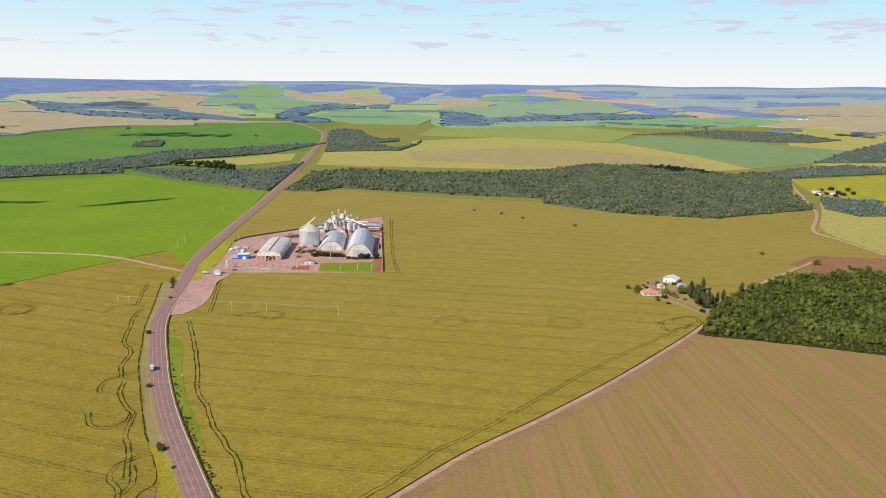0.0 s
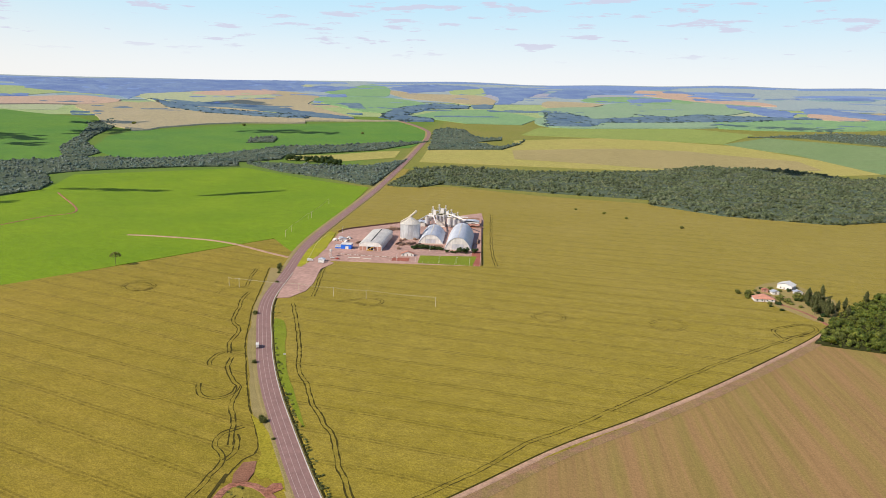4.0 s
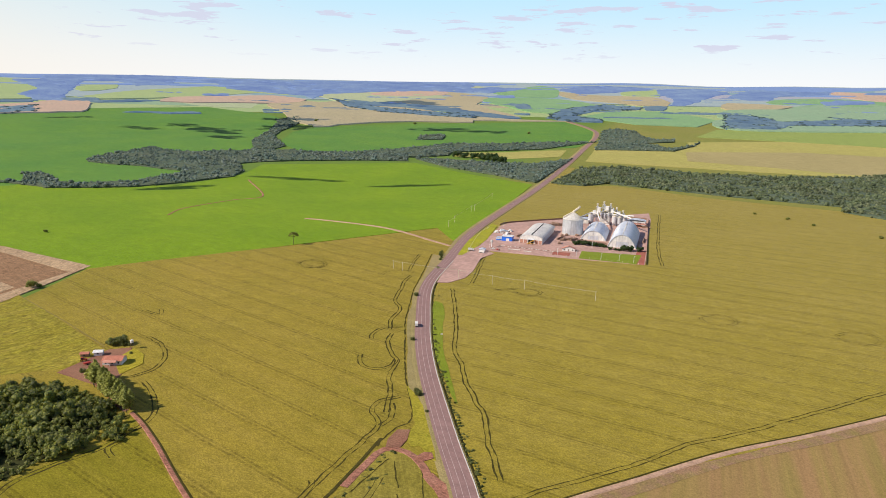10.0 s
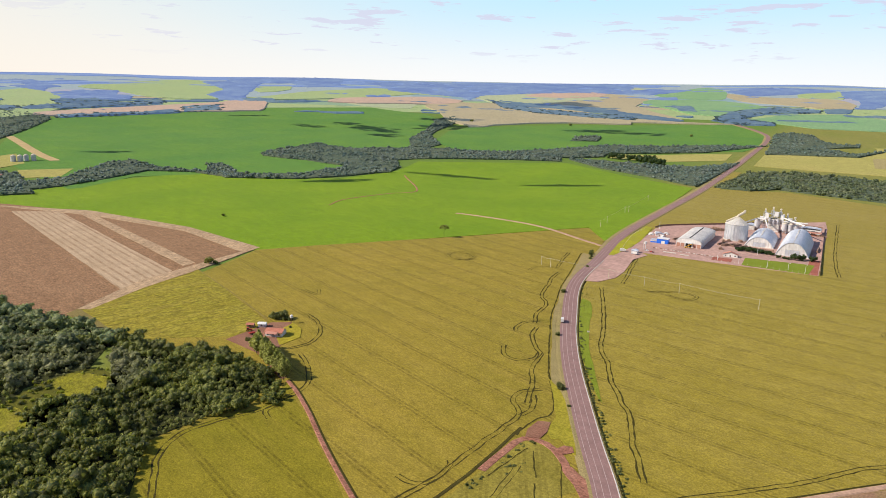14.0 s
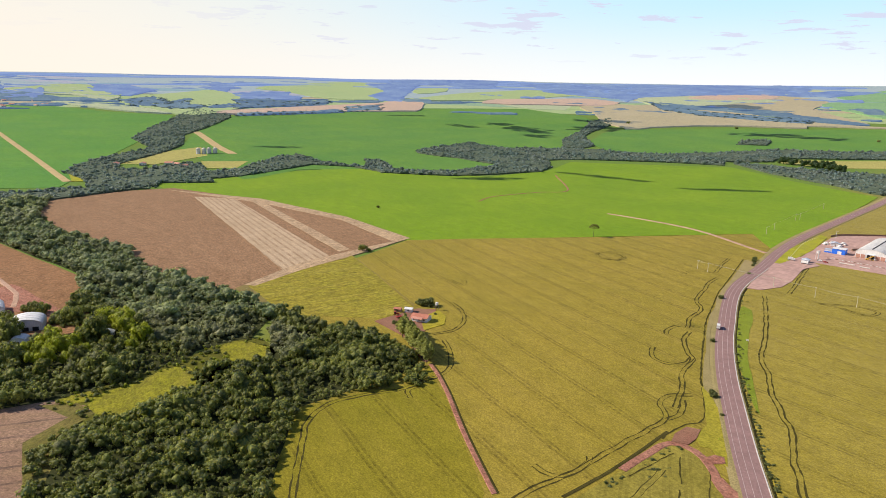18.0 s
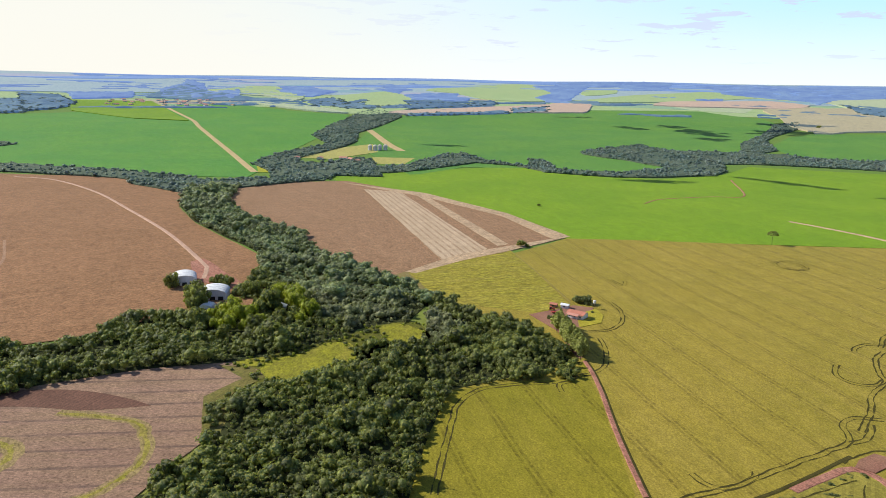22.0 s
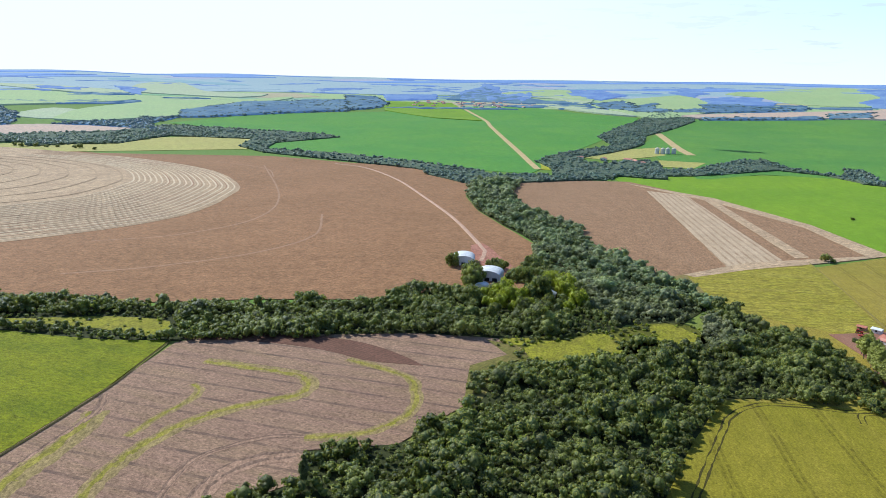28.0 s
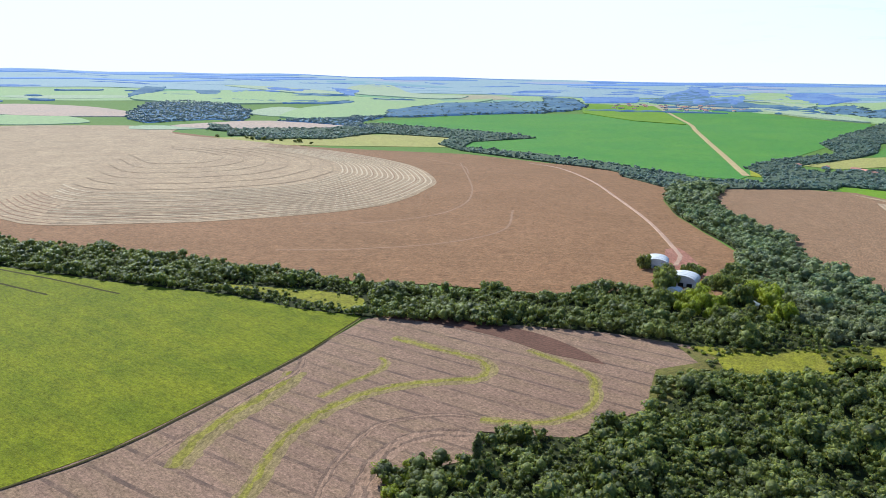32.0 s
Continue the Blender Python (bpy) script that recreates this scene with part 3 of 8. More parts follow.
P_clearing = [(-384, 100), (-390, 114), (-392, 132), (-401, 149), (-399, 161), (-381, 160), (-365, 152), (-364, 137), (-353, 117), (-358, 105), (-365, 99)]
P_clearing_b = [(-414, 192), (-417, 205), (-395, 215), (-380, 206), (-376, 191), (-389, 186)]
P_olive_strip = [(-661, 1700), (-676, 1780), (-578, 1836), (-484, 1935), (-421, 1970), (-404, 1822), (-536, 1696)]
P_olive_n = [(-362, 2053), (-117, 2119), (-112, 2301), (-120, 2303), (216, 2445), (579, 2325), (743, 2000), (784, 1793), (650, 1742), (158, 1760), (-327, 1760), (-350, 2028)]
P_tan_n = [(-106, 2054), (193, 2170), (402, 2168), (662, 2000), (670, 1838), (307, 1793), (106, 1848), (-90, 1878)]
P_lime_n = [(-100, 2471), (-44, 2741), (471, 2813), (718, 2642), (551, 2364), (213, 2412)]
P_teal_n = [(551, 2364), (738, 2563), (966, 2362), (1224, 2145), (997, 1898), (784, 1793), (702, 2124)]
P_lime_n2 = [(-595, 2976), (-501, 3296), (-272, 3385), (-50, 3056), (-113, 2800), (-334, 2772)]
P_lime_e = [(698, 1618), (816, 1688), (768, 1545), (741, 1440), (620, 1402)]
P_lime_e2 = [(805, 1622), (1065, 1689), (792, 1237), (754, 1395)]
P_soil_e = [(435, 855), (492, 905), (584, 897), (529, 808), (448, 817)]
P_pale_w = [(-1564, -809), (-1692, -683), (-1822, -440), (-1853, -224), (-1593, -204), (-1553, -376), (-1491, -602)]
P_farm_tan = [(-1480, 484), (-1615, 612), (-1672, 749), (-1518, 694), (-1431, 542)]
P_farm_tan2 = [(-1433, 641), (-1387, 725), (-1300, 654), (-1330, 600)]
P_farm_lime = [(-1380, 368), (-1342, 392), (-1274, 366), (-1285, 346)]
P_road = [(60, 0), (0, 112), (-60, 210), (-96, 275), (-106, 292), (-122, 318), (-146, 359), (-171, 403), (-193, 446), (-215, 495), (-254, 594), (-274, 699), (-301, 848), (-316, 1049), (-332, 1331), (-352, 1635), (-378, 1985), (-410, 2382), (-466, 2562), (-600, 2789)]
P_dirt_e = [(-64, 278), (-45, 301), (-23, 326), (17, 372), (67, 419), (136, 490), (226, 593), (261, 642), (342, 746), (476, 873), (464, 863)]
P_dirt_lane = [(-178, 202), (-190, 209), (-215, 224), (-237, 238), (-261, 254), (-286, 269), (-302, 277)]
P_dirt_loop = [(-99, 273), (-109, 277), (-115, 280), (-121, 287), (-127, 294), (-133, 299), (-139, 302), (-146, 303), (-151, 300), (-152.6, 295), (-152.7, 287), (-152.7, 278), (-152.8, 270), (-152.7, 260)]
P_side_road = [(-297, 766), (-331, 784), (-395, 820), (-443, 833), (-508, 837), (-548, 835)]
P_track_g = [(-861, 1117), (-725, 977), (-740, 914), (-752, 820), (-732, 763)]
P_farm_road = [(-1284, 339), (-1679, 378), (-2156, 414), (-2523, 444), (-3310, 426)]
P_farm_track = [(-588, 110), (-616, 118), (-645, 120), (-791, 113), (-960, 92), (-1136, 65), (-1292, 17), (-1355, -41)]
P_lane_ne = [(594, 914), (585, 1020), (583, 1082), (665, 1232), (725, 1407), (785, 1583), (820, 1638)]
P_strip_lime = [(-2014, 890), (-1676, 792), (-1518, 756)]
P_wood_e = [(-310, 1629), (-224, 1693), (-57, 1661), (90, 1686), (258, 1748), (370, 1847), (532, 1827), (576, 1824), (684, 1686), (754, 1720), (812, 1638), (717, 1439), (682, 1275), (467, 1176), (437, 1173), (291, 1210), (188, 1292), (191, 1355), (14, 1382), (-220, 1435), (-257, 1380), (-320, 1384)]
P_wood_w1 = [(-716, 1591), (-596, 1496), (-453, 1431), (-373, 1382), (-352, 1378), (-358, 1573), (-366, 1779), (-427, 1648), (-527, 1630), (-626, 1610), (-723, 1608)]
P_wood_w2 = [(-960, 1495), (-841, 1544), (-726, 1627), (-674, 1698), (-690, 1777), (-588, 1868), (-489, 1958), (-381, 2203), (-499, 2138), (-609, 2046), (-766, 1937), (-840, 1761), (-908, 1625), (-994, 1551)]
P_wood_w4 = [(-777, 1669), (-720, 1547), (-830, 1492), (-936, 1411), (-1000, 1346), (-1021, 1296), (-942, 1202), (-908, 1130), (-925, 1093), (-936, 1036), (-958, 975), (-980, 932), (-1023, 899), (-1087, 853), (-1152, 878), (-1181, 884), (-1256, 942), (-1252, 973), (-1199, 956), (-1134, 914), (-1080, 909), (-1058, 937), (-1021, 984), (-1026, 1031), (-1030, 1072), (-1019, 1106), (-1042, 1139), (-1102, 1139), (-1169, 1146), (-1218, 1133), (-1295, 1130), (-1327, 1151), (-1356, 1209), (-1357, 1283), (-1369, 1355), (-1375, 1393), (-1306, 1374), (-1243, 1381), (-1208, 1434), (-1149, 1479), (-1152, 1516), (-1105, 1537), (-1053, 1563), (-1000, 1559), (-858, 1601)]
P_wood_w5 = [(-1155, 1526), (-1276, 1676), (-1356, 1851), (-1514, 2145), (-1560, 2196), (-1552, 2338), (-1460, 2221), (-1364, 1950), (-1291, 1804), (-1126, 1628), (-1112, 1548)]
P_grove_c = [(-889, 1979), (-823, 2019), (-847, 2110), (-883, 2157), (-924, 2086)]
P_wood_w6 = [(-1038, 897), (-1099, 860), (-1192, 857), (-1264, 806), (-1224, 701), (-1191, 598), (-1188, 458), (-1140, 429), (-1268, 501), (-1281, 656), (-1422, 815), (-1415, 872), (-1283, 846), (-1171, 885), (-1038, 897)]
P_wood_w7 = [(-1390, 366), (-1297, 368), (-1191, 346), (-1153, 434), (-1188, 458), (-1144, 531), (-1390, 621), (-1415, 596), (-1366, 494), (-1384, 458), (-1463, 478), (-1624, 643), (-1731, 730), (-1930, 815), (-2357, 1168), (-2466, 1222), (-2682, 1184), (-2205, 841), (-1901, 665), (-1699, 639), (-1579, 487), (-1478, 407)]
P_wood_w8 = [(-1161, 152), (-1169, 241), (-1187, 315), (-1132, 417), (-1145, 413), (-1184, 310), (-1194, 232), (-1265, 214), (-1303, 173)]
P_river_strip = [(-1134, 195), (-973, 155), (-846, 151), (-664, 177), (-584, 158), (-487, 173), (-438, 249), (-524, 258), (-569, 239), (-642, 227), (-732, 241), (-825, 215), (-961, 217), (-1121, 272)]
P_near_wood = [(-584, 158), (-560, 143), (-494, 87), (-505, 47), (-473, 14), (-476, -18), (-477, -53), (-468, -95), (-471, -126), (-479, -160), (-487, -193), (-517, -302), (-528, -386), (-538, -499), (-462, -431), (-438, -301), (-428, -210), (-410, -151), (-404, -105), (-403, -26), (-409, 38), (-397, 84), (-375, 96), (-356, 101), (-360, 148), (-378, 159), (-398, 155), (-417, 178), (-414, 214), (-452, 252)]
P_near_wood_b = [(-452, 252), (-386, 273), (-336, 280), (-301, 273), (-289, 248), (-297, 221), (-303, 183), (-267, 150), (-219, 114), (-165, 30), (-135, 0), (-226, -50), (-247, -19), (-270, -19), (-276, 25), (-293, 51), (-334, 61), (-350, 74), (-356, 101), (-360, 148), (-378, 159), (-384, 176), (-383, 211)]
P_wood_r = [(227, 587), (263, 651), (320, 723), (411, 799), (529, 808), (495, 840), (630, 630), (368, 544), (300, 566)]
P_wood_r2 = [(747, 1703), (917, 1799), (1061, 1849), (1131, 1798), (1076, 1706), (892, 1665), (799, 1638)]
P_wood_r3 = [(754, 1395), (850, 1348), (776, 1211), (727, 1210), (703, 1276)]
P_wood_n1 = [(-346, 2004), (-384, 2296), (-415, 2538), (-376, 2594), (-310, 2553), (-264, 2416), (-211, 2336), (-161, 2371), (-155, 2289), (-230, 2230), (-157, 2119), (-99, 2198), (-80, 2298), (-91, 2200), (-137, 2058), (-228, 2037), (-289, 2027)]
P_wood_n2 = [(676, 2559), (986, 2683), (1240, 2542), (1328, 2370), (1185, 2309), (1021, 2357), (840, 2563)]
P_wood_n4 = [(1212, 2122), (1431, 2295), (1191, 1896), (997, 1898)]
P_wood_w9 = [(-1638, -794), (-1822, -808), (-1918, -619), (-2128, -548), (-2089, -404), (-2013, -244), (-1950, -95), (-1868, -46), (-1718, -193), (-1593, -204), (-1517, -48), (-1392, 114), (-1263, 206), (-1155, 171), (-1286, 106), (-1395, -21), (-1528, -197), (-1628, -262), (-1797, -261), (-1841, -474), (-1658, -535)]
P_wood_w10 = [(-1289, 122), (-1158, 190), (-1192, 292), (-1187, 424), (-1142, 409), (-1075, 178), (-1205, 120)]
P_verge_lime = [(-173, 378), (-161.5, 367.5), (-149.6, 352), (-141, 336), (-131.7, 319), (-123, 301), (-128, 303), (-135.6, 312), (-140, 310), (-146, 315), (-148, 330), (-162, 358)]
P_grass_e = [(-229, 555), (-219, 549), (-207, 524), (-195, 490), (-178.5, 450), (-154, 401), (-135, 366), (-155, 394), (-172.6, 424), (-187, 450), (-205, 489)]
P_weeds = [(-152, 302), (-146, 304), (-139, 303), (-132, 300), (-126, 294), (-120, 287), (-115, 280), (-107, 272), (-120, 254), (-153, 225), (-152.5, 262), (-152.5, 290)]
P_green_e_yard = [(-148, 812), (-80, 823), (-80, 776), (-144, 774)]
P_yard = [(-262, 742), (-282, 915), (-277, 949), (-104, 1126), (-95, 1068), (-71, 777), (-170, 767), (-255, 761)]
P_apron = [(-268, 681), (-276, 734), (-278, 772), (-265, 778), (-238, 752), (-244, 723), (-233, 666), (-231, 638), (-239, 614), (-250, 609)]
P_lawn_w = [(-297, 925), (-286, 914), (-270, 823), (-267, 777), (-268, 727), (-276, 727), (-287, 778), (-292, 844)]
P_yard_e = [(218, 741), (237, 773), (257, 787), (271, 778), (279, 752), (292, 725), (284, 690), (268, 660), (258, 639), (248, 649), (238, 668), (225, 691), (216, 711)]
P_yard_w = [(-389, 300), (-392, 344), (-381, 354), (-357, 330), (-347, 309), (-306, 279), (-307, 276), (-352, 296)]
P_lawn_house = [(-374, 336), (-378, 354), (-363, 348), (-351, 335), (-351, 315)]
P_dark_plough = [(-408, -100), (-416, -52), (-404, -12), (-387, 15), (-366, 33), (-357, 38), (-361, 24), (-368, 6), (-387, -23), (-402, -62)]
P_tk_e = [(-229, 598), (-214, 563), (-188, 501), (-170, 451), (-155, 425), (-139, 394), (-126, 374), (-115, 358), (-108, 341), (-103, 328), (-97, 318), (-86, 296)]
P_tk_e2 = [(-248, 755), (-237, 705), (-224, 649), (-218, 623)]
P_tk_pole = [(-173, 612), (-160, 606), (-151, 610), (-150, 624), (-163, 628), (-174, 623), (-189, 611)]
P_tk_s = [(235, 621), (224, 608), (158, 545), (112, 498), (66, 446), (21, 396), (-3, 373), (-24, 343), (-40, 324), (-58, 304), (-76, 283)]
P_tk_s2 = [(202, 594), (202, 614), (224, 632), (240, 634), (239, 621), (223, 605), (202, 594)]
P_tk_w = [(-312, 708), (-306, 679), (-295, 642)]
P_tk_w2 = [(-222, 478), (-233, 474), (-239, 464), (-238.5, 452), (-235, 444)]
P_tk_w3 = [(-199.5, 415), (-198, 405), (-202, 396), (-209, 393), (-218, 398), (-224.5, 407), (-227, 413)]
P_tk_w4 = [(-171.6, 361), (-176, 356), (-180, 350), (-180.5, 342), (-177.7, 336), (-172, 330.5), (-167, 324.5), (-165.4, 316.6), (-166, 308), (-165, 300), (-165.6, 293), (-166, 284), (-166, 273), (-166.7, 263), (-166.3, 255.5), (-166.3, 248), (-167, 240), (-167.5, 231.6), (-169, 223), (-170, 205)]
P_tk_w5 = [(-182, 233), (-174, 232), (-167.5, 236), (-166.6, 246), (-167.4, 255), (-170, 259)]
P_ring_a = [(-411, 611), (-414, 627), (-404, 636), (-388, 627), (-384, 610), (-397, 602), (-411, 611)]
P_ring_b = [(-7, 612), (4, 622), (17, 622), (22, 609), (14, 596), (-2, 598), (-7, 612)]
P_ring_c = [(96, 609), (107, 622), (120, 623), (128, 611), (118, 596), (103, 597), (96, 609)]
P_ring_d = [(-413, 609), (-412, 623), (-397, 630), (-383, 621), (-385, 605), (-402, 602)]
P_ring_e = [(-312, 612), (-312, 625), (-301, 636), (-292, 637)]
P_tk_sw = [(-220, 127), (-255, 153), (-284, 176), (-296, 196), (-293, 218), (-285, 241), (-286, 264)]
P_tk_house = [(-342, 315), (-338, 331), (-348, 352), (-368, 368), (-387, 376)]
P_tk_house2 = [(-289, 250), (-285, 267), (-293, 286), (-311, 302), (-328, 313)]
P_tk_yard = [(-87, 1117), (-73, 949), (-65, 863), (-53, 782)]
P_tk_tri = [(-438, 422), (-417, 419), (-427, 430)]
P_tk_north = [(-396, 624), (-383, 620), (-383, 607), (-396, 599)]
P_tk_lane = [(-281, 254), (-282, 242), (-273, 236)]
P_weedy = [(-395, 80), (-384, 96), (-366, 99), (-352, 78), (-326, 70), (-306, 60), (-312, 54), (-338, 60), (-356, 64), (-370, 88)]
P_band_a = [(-200, -95), (-213, -94), (-236, -96), (-252, -95.5), (-271, -90), (-283, -83.7), (-294, -76.5), (-303, -68), (-311, -56), (-317, -43), (-321, -32), (-326, -24.5), (-333, -21), (-342, -22), (-349, -27), (-353.7, -35), (-364, -60), (-372, -80)]
P_band_b = [(-281, -20), (-282, 0), (-288.5, 14.6), (-299, 25.5), (-312, 31), (-326, 31.6), (-340, 30), (-356, 15), (-369, -3)]
P_band_c = [(-219, -127), (-242, -129), (-260, -126), (-280, -120), (-301, -116), (-314, -116)]
P_till_a = [(-200, -69), (-216, -70), (-232, -70.5), (-247, -68), (-261, -65), (-270, -60), (-278, -47), (-283, -33), (-282, -20)]
P_till_b = [(-205, -56), (-238, -55), (-251, -51), (-258.6, -45.7), (-264.7, -35), (-266.4, -22)]
P_meadow_a = [(-449, -400), (-433, -341), (-413, -278)]
P_meadow_b = [(-417, -373), (-400, -322)]
P_maize_a = [(-1318, -169), (-968, -105), (-798, -110), (-709, -171), (-677, -247)]
P_maize_b = [(-819, -39), (-702, -41), (-627, -88), (-579, -164), (-559, -228)]
P_maize_c = [(-1372, -265), (-1275, -163), (-1156, -133)]
P_soy_line = [(-574, 410), (-462, 371), (-399, 347)]
P_poles_a = [(-312, 639), (-300, 636), (-236, 632), (-199, 627), (-166, 625), (-97, 617)]
P_poles_g = [(-370, 1146), (-356, 1016), (-358, 1006), (-348, 910), (-343, 874)]
P_barn_yard = [(-651, 111), (-658, 124), (-610, 130), (-549, 135), (-544, 124), (-566, 115), (-580, 104)]
P_soy_s = [(-301, 275), (-262, 252), (-236, 235), (-207, 216), (-181, 199), (-120, 90), (-202, 90), (-219, 114), (-267, 150), (-302, 182), (-296, 220), (-287, 246), (-297, 267)]
P_ft_1 = [(-1802, 2854), (-1771, 3061), (-1395, 2958), (-1095, 2793), (-783, 2754), (-576, 2770), (-935, 2653), (-1198, 2426), (-1314, 2286), (-1346, 2116)]
P_ft_2 = [(-2045, 3293), (-1878, 3778), (-1682, 3919), (-1439, 3848), (-1246, 3725), (-1180, 3362), (-1077, 3135), (-801, 2819), (-1071, 2850), (-1187, 3033), (-1487, 3158), (-1733, 3148), (-1927, 3179)]
P_ft_3 = [(-998, 4249), (-797, 4166), (-458, 4078), (-287, 3760), (-290, 3613), (-432, 3596), (-721, 3767), (-948, 4103)]
P_ft_4 = [(1349, 3309), (1605, 3414), (2105, 3423), (1796, 2906), (1498, 2926), (1358, 3145)]
P_ft_5 = [(-22, 3806), (270, 3670), (191, 3539), (-19, 3501)]
P_ft_6 = [(-1970, 2713), (-1931, 2949), (-1696, 2918), (-1316, 2732), (-956, 2680), (-923, 2590), (-1184, 2457), (-1337, 2197), (-1469, 2185), (-1743, 2495)]
P_ft_7 = [(1198, 2816), (1361, 2878), (1796, 2906), (1592, 2565), (1457, 2537), (1487, 2689), (1282, 2706)]
P_fr_1 = [(-1863, 3492), (-1809, 3858), (-1588, 3916), (-1488, 3666), (-1631, 3472)]
P_fr_2 = [(518, 4610), (713, 4459), (858, 4129), (1078, 3971), (1086, 3674), (924, 3848), (618, 4051), (508, 4352)]
P_fr_3 = [(-2450, 2665), (-2340, 2926), (-2233, 3125), (-1961, 3020), (-1933, 2813), (-2106, 2633), (-2206, 2497), (-2331, 2434)]
P_fr_4 = [(-2622, 2083), (-2514, 2212), (-2231, 1934), (-2308, 1828)]
P_fr_5 = [(-2558, 1220), (-2623, 1616), (-2546, 2132), (-2273, 1905), (-2385, 1670), (-2429, 1250)]
P_fr_6 = [(-1794, -1035), (-2017, -910), (-2043, -782), (-1995, -594), (-1896, -687), (-1806, -830), (-1766, -926)]
P_fr_7 = [(1113, 3309), (1223, 3255), (1266, 3068), (1143, 3033), (1082, 3140)]
P_fg_1 = [(-1230, 3586), (-1174, 3778), (-890, 3850), (-596, 3467), (-563, 3357), (-709, 3057), (-831, 3056), (-1055, 3304)]
P_fg_2 = [(-1288, 3948), (-1253, 4381), (-1168, 4593), (-1000, 4328), (-923, 3926), (-1045, 3859), (-1193, 3842)]
P_fg_3 = [(181, 3973), (384, 4134), (758, 3937), (651, 3767), (350, 3746), (173, 3775)]
P_fg_4 = [(663, 2989), (967, 3088), (1244, 3015), (1361, 2878), (1172, 2754), (759, 2767), (634, 2799)]
P_fe_1 = [(270, 3670), (736, 3994), (1025, 3891), (960, 3529), (699, 3213), (371, 3251), (-17, 3117), (-19, 3462), (234, 3545)]
P_fe_2 = [(-17, 3117), (371, 3251), (674, 3096), (666, 2845), (407, 2774), (-14, 2768)]
P_fl_1 = [(-621, 4323), (-459, 4584), (-372, 4028), (-540, 4095)]
P_fl_2 = [(-3090, 2661), (-3233, 2891), (-3116, 2927), (-2912, 2751), (-2924, 2547)]
P_fl_3 = [(-2691, 2229), (-2797, 2673), (-2714, 3080), (-2656, 3329), (-2152, 3210), (-2363, 3186), (-2407, 2885), (-2450, 2665), (-2498, 2461)]
P_fl_4 = [(-3012, 1010), (-3342, 1309), (-3577, 1678), (-3218, 1658), (-2833, 1542), (-2740, 1282), (-2854, 1092)]
P_fl_5 = [(-3736, 763), (-4063, 1074), (-3881, 1277), (-3465, 1192), (-3240, 1063), (-3483, 966), (-3572, 844)]
P_fl_6 = [(-3552, 1916), (-3757, 2315), (-3691, 2738), (-3073, 2435), (-2760, 2134), (-2954, 1983), (-3381, 1994)]
P_fl_7 = [(-2604, -1674), (-3011, -1750), (-3292, -1517), (-3178, -1211), (-3034, -902), (-2896, -908), (-2726, -1095), (-2516, -1263), (-2504, -1458)]
P_fl_8 = [(-2168, -872), (-2566, -928), (-2858, -804), (-3007, -605), (-3326, -300), (-3074, -375), (-2750, -554), (-2428, -587), (-2270, -685), (-2139, -774)]
P_fl_9 = [(-2970, 1081), (-3188, 1394), (-3335, 1652), (-3141, 1680), (-2666, 1360), (-2448, 1079), (-2708, 1030)]
P_fp_1 = [(-3508, -1713), (-3512, -1267), (-3388, -1006), (-3218, -1084), (-3338, -1391)]
P_fp_2 = [(-3844, -1126), (-4034, -956), (-3560, -718), (-3458, -422), (-3260, -527), (-3307, -797), (-3399, -996)]
P_fp_3 = [(-3613, 741), (-3876, 1006), (-3885, 1161), (-3216, 1092), (-3106, 995), (-3377, 946)]
P_fp_4 = [(-3206, 809), (-2882, 988), (-2546, 1058), (-2633, 942), (-2919, 837)]
P_fp_5 = [(-2071, 3326), (-1933, 3576), (-1769, 3673), (-1426, 3591), (-1532, 3347), (-1622, 3056), (-1759, 3025)]
P_fp_6 = [(-2122, 3990), (-2068, 4240), (-1975, 4012), (-2062, 3905)]
P_fp_7 = [(-1670, 4122), (-1534, 4390), (-1437, 4204), (-1560, 4004)]
P_fp_8 = [(-2293, -1033), (-2570, -1032), (-2466, -872), (-2244, -830), (-2195, -919)]
P_fp_9 = [(-1714, -1108), (-1784, -1052), (-1766, -926), (-1704, -978), (-1655, -1071)]
P_fk_1 = [(-1828, 3160), (-1651, 3134), (-1487, 3158), (-1259, 3092), (-1095, 2943), (-801, 2819), (-839, 2758), (-1117, 2851), (-1406, 2983), (-1687, 2954)]
P_fk_2 = [(-1243, 3807), (-1150, 3901), (-1112, 3772), (-1178, 3697)]
P_fk_3 = [(-1034, 3365), (-921, 3391), (-840, 3139), (-902, 3134)]
P_fk_4 = [(-719, 3021), (-697, 3291), (-580, 3540), (-404, 3482), (-395, 3398), (-566, 3295), (-619, 3095), (-620, 2979), (-487, 2895), (-471, 2799), (-598, 2764), (-675, 2854)]
P_fk_5 = [(-398, 3544), (-289, 3601), (-288, 3408), (-368, 3393)]
P_fk_6 = [(-1000, 4328), (-880, 4607), (-558, 4646), (-454, 4538), (-686, 4303), (-828, 4156)]
P_fk_7 = [(-438, 4543), (-193, 4726), (-27, 4335), (-130, 3991), (-206, 3654), (-278, 3640), (-281, 3888), (-391, 4231)]
P_fk_8 = [(-1509, 4038), (-1314, 3932), (-1188, 4390), (-1465, 4388)]
P_fk_9 = [(394, 3894), (502, 4024), (642, 4001), (625, 3887), (409, 3745)]
P_fk_10 = [(766, 4071), (963, 4087), (962, 4014), (768, 3994)]
P_fk_11 = [(885, 3814), (993, 3648), (1067, 3332), (982, 3139), (922, 3192), (854, 3676)]
P_fk_12 = [(-24, 4088), (81, 4587), (333, 4572), (518, 4610), (474, 4356), (227, 4257), (181, 3973), (71, 3963)]
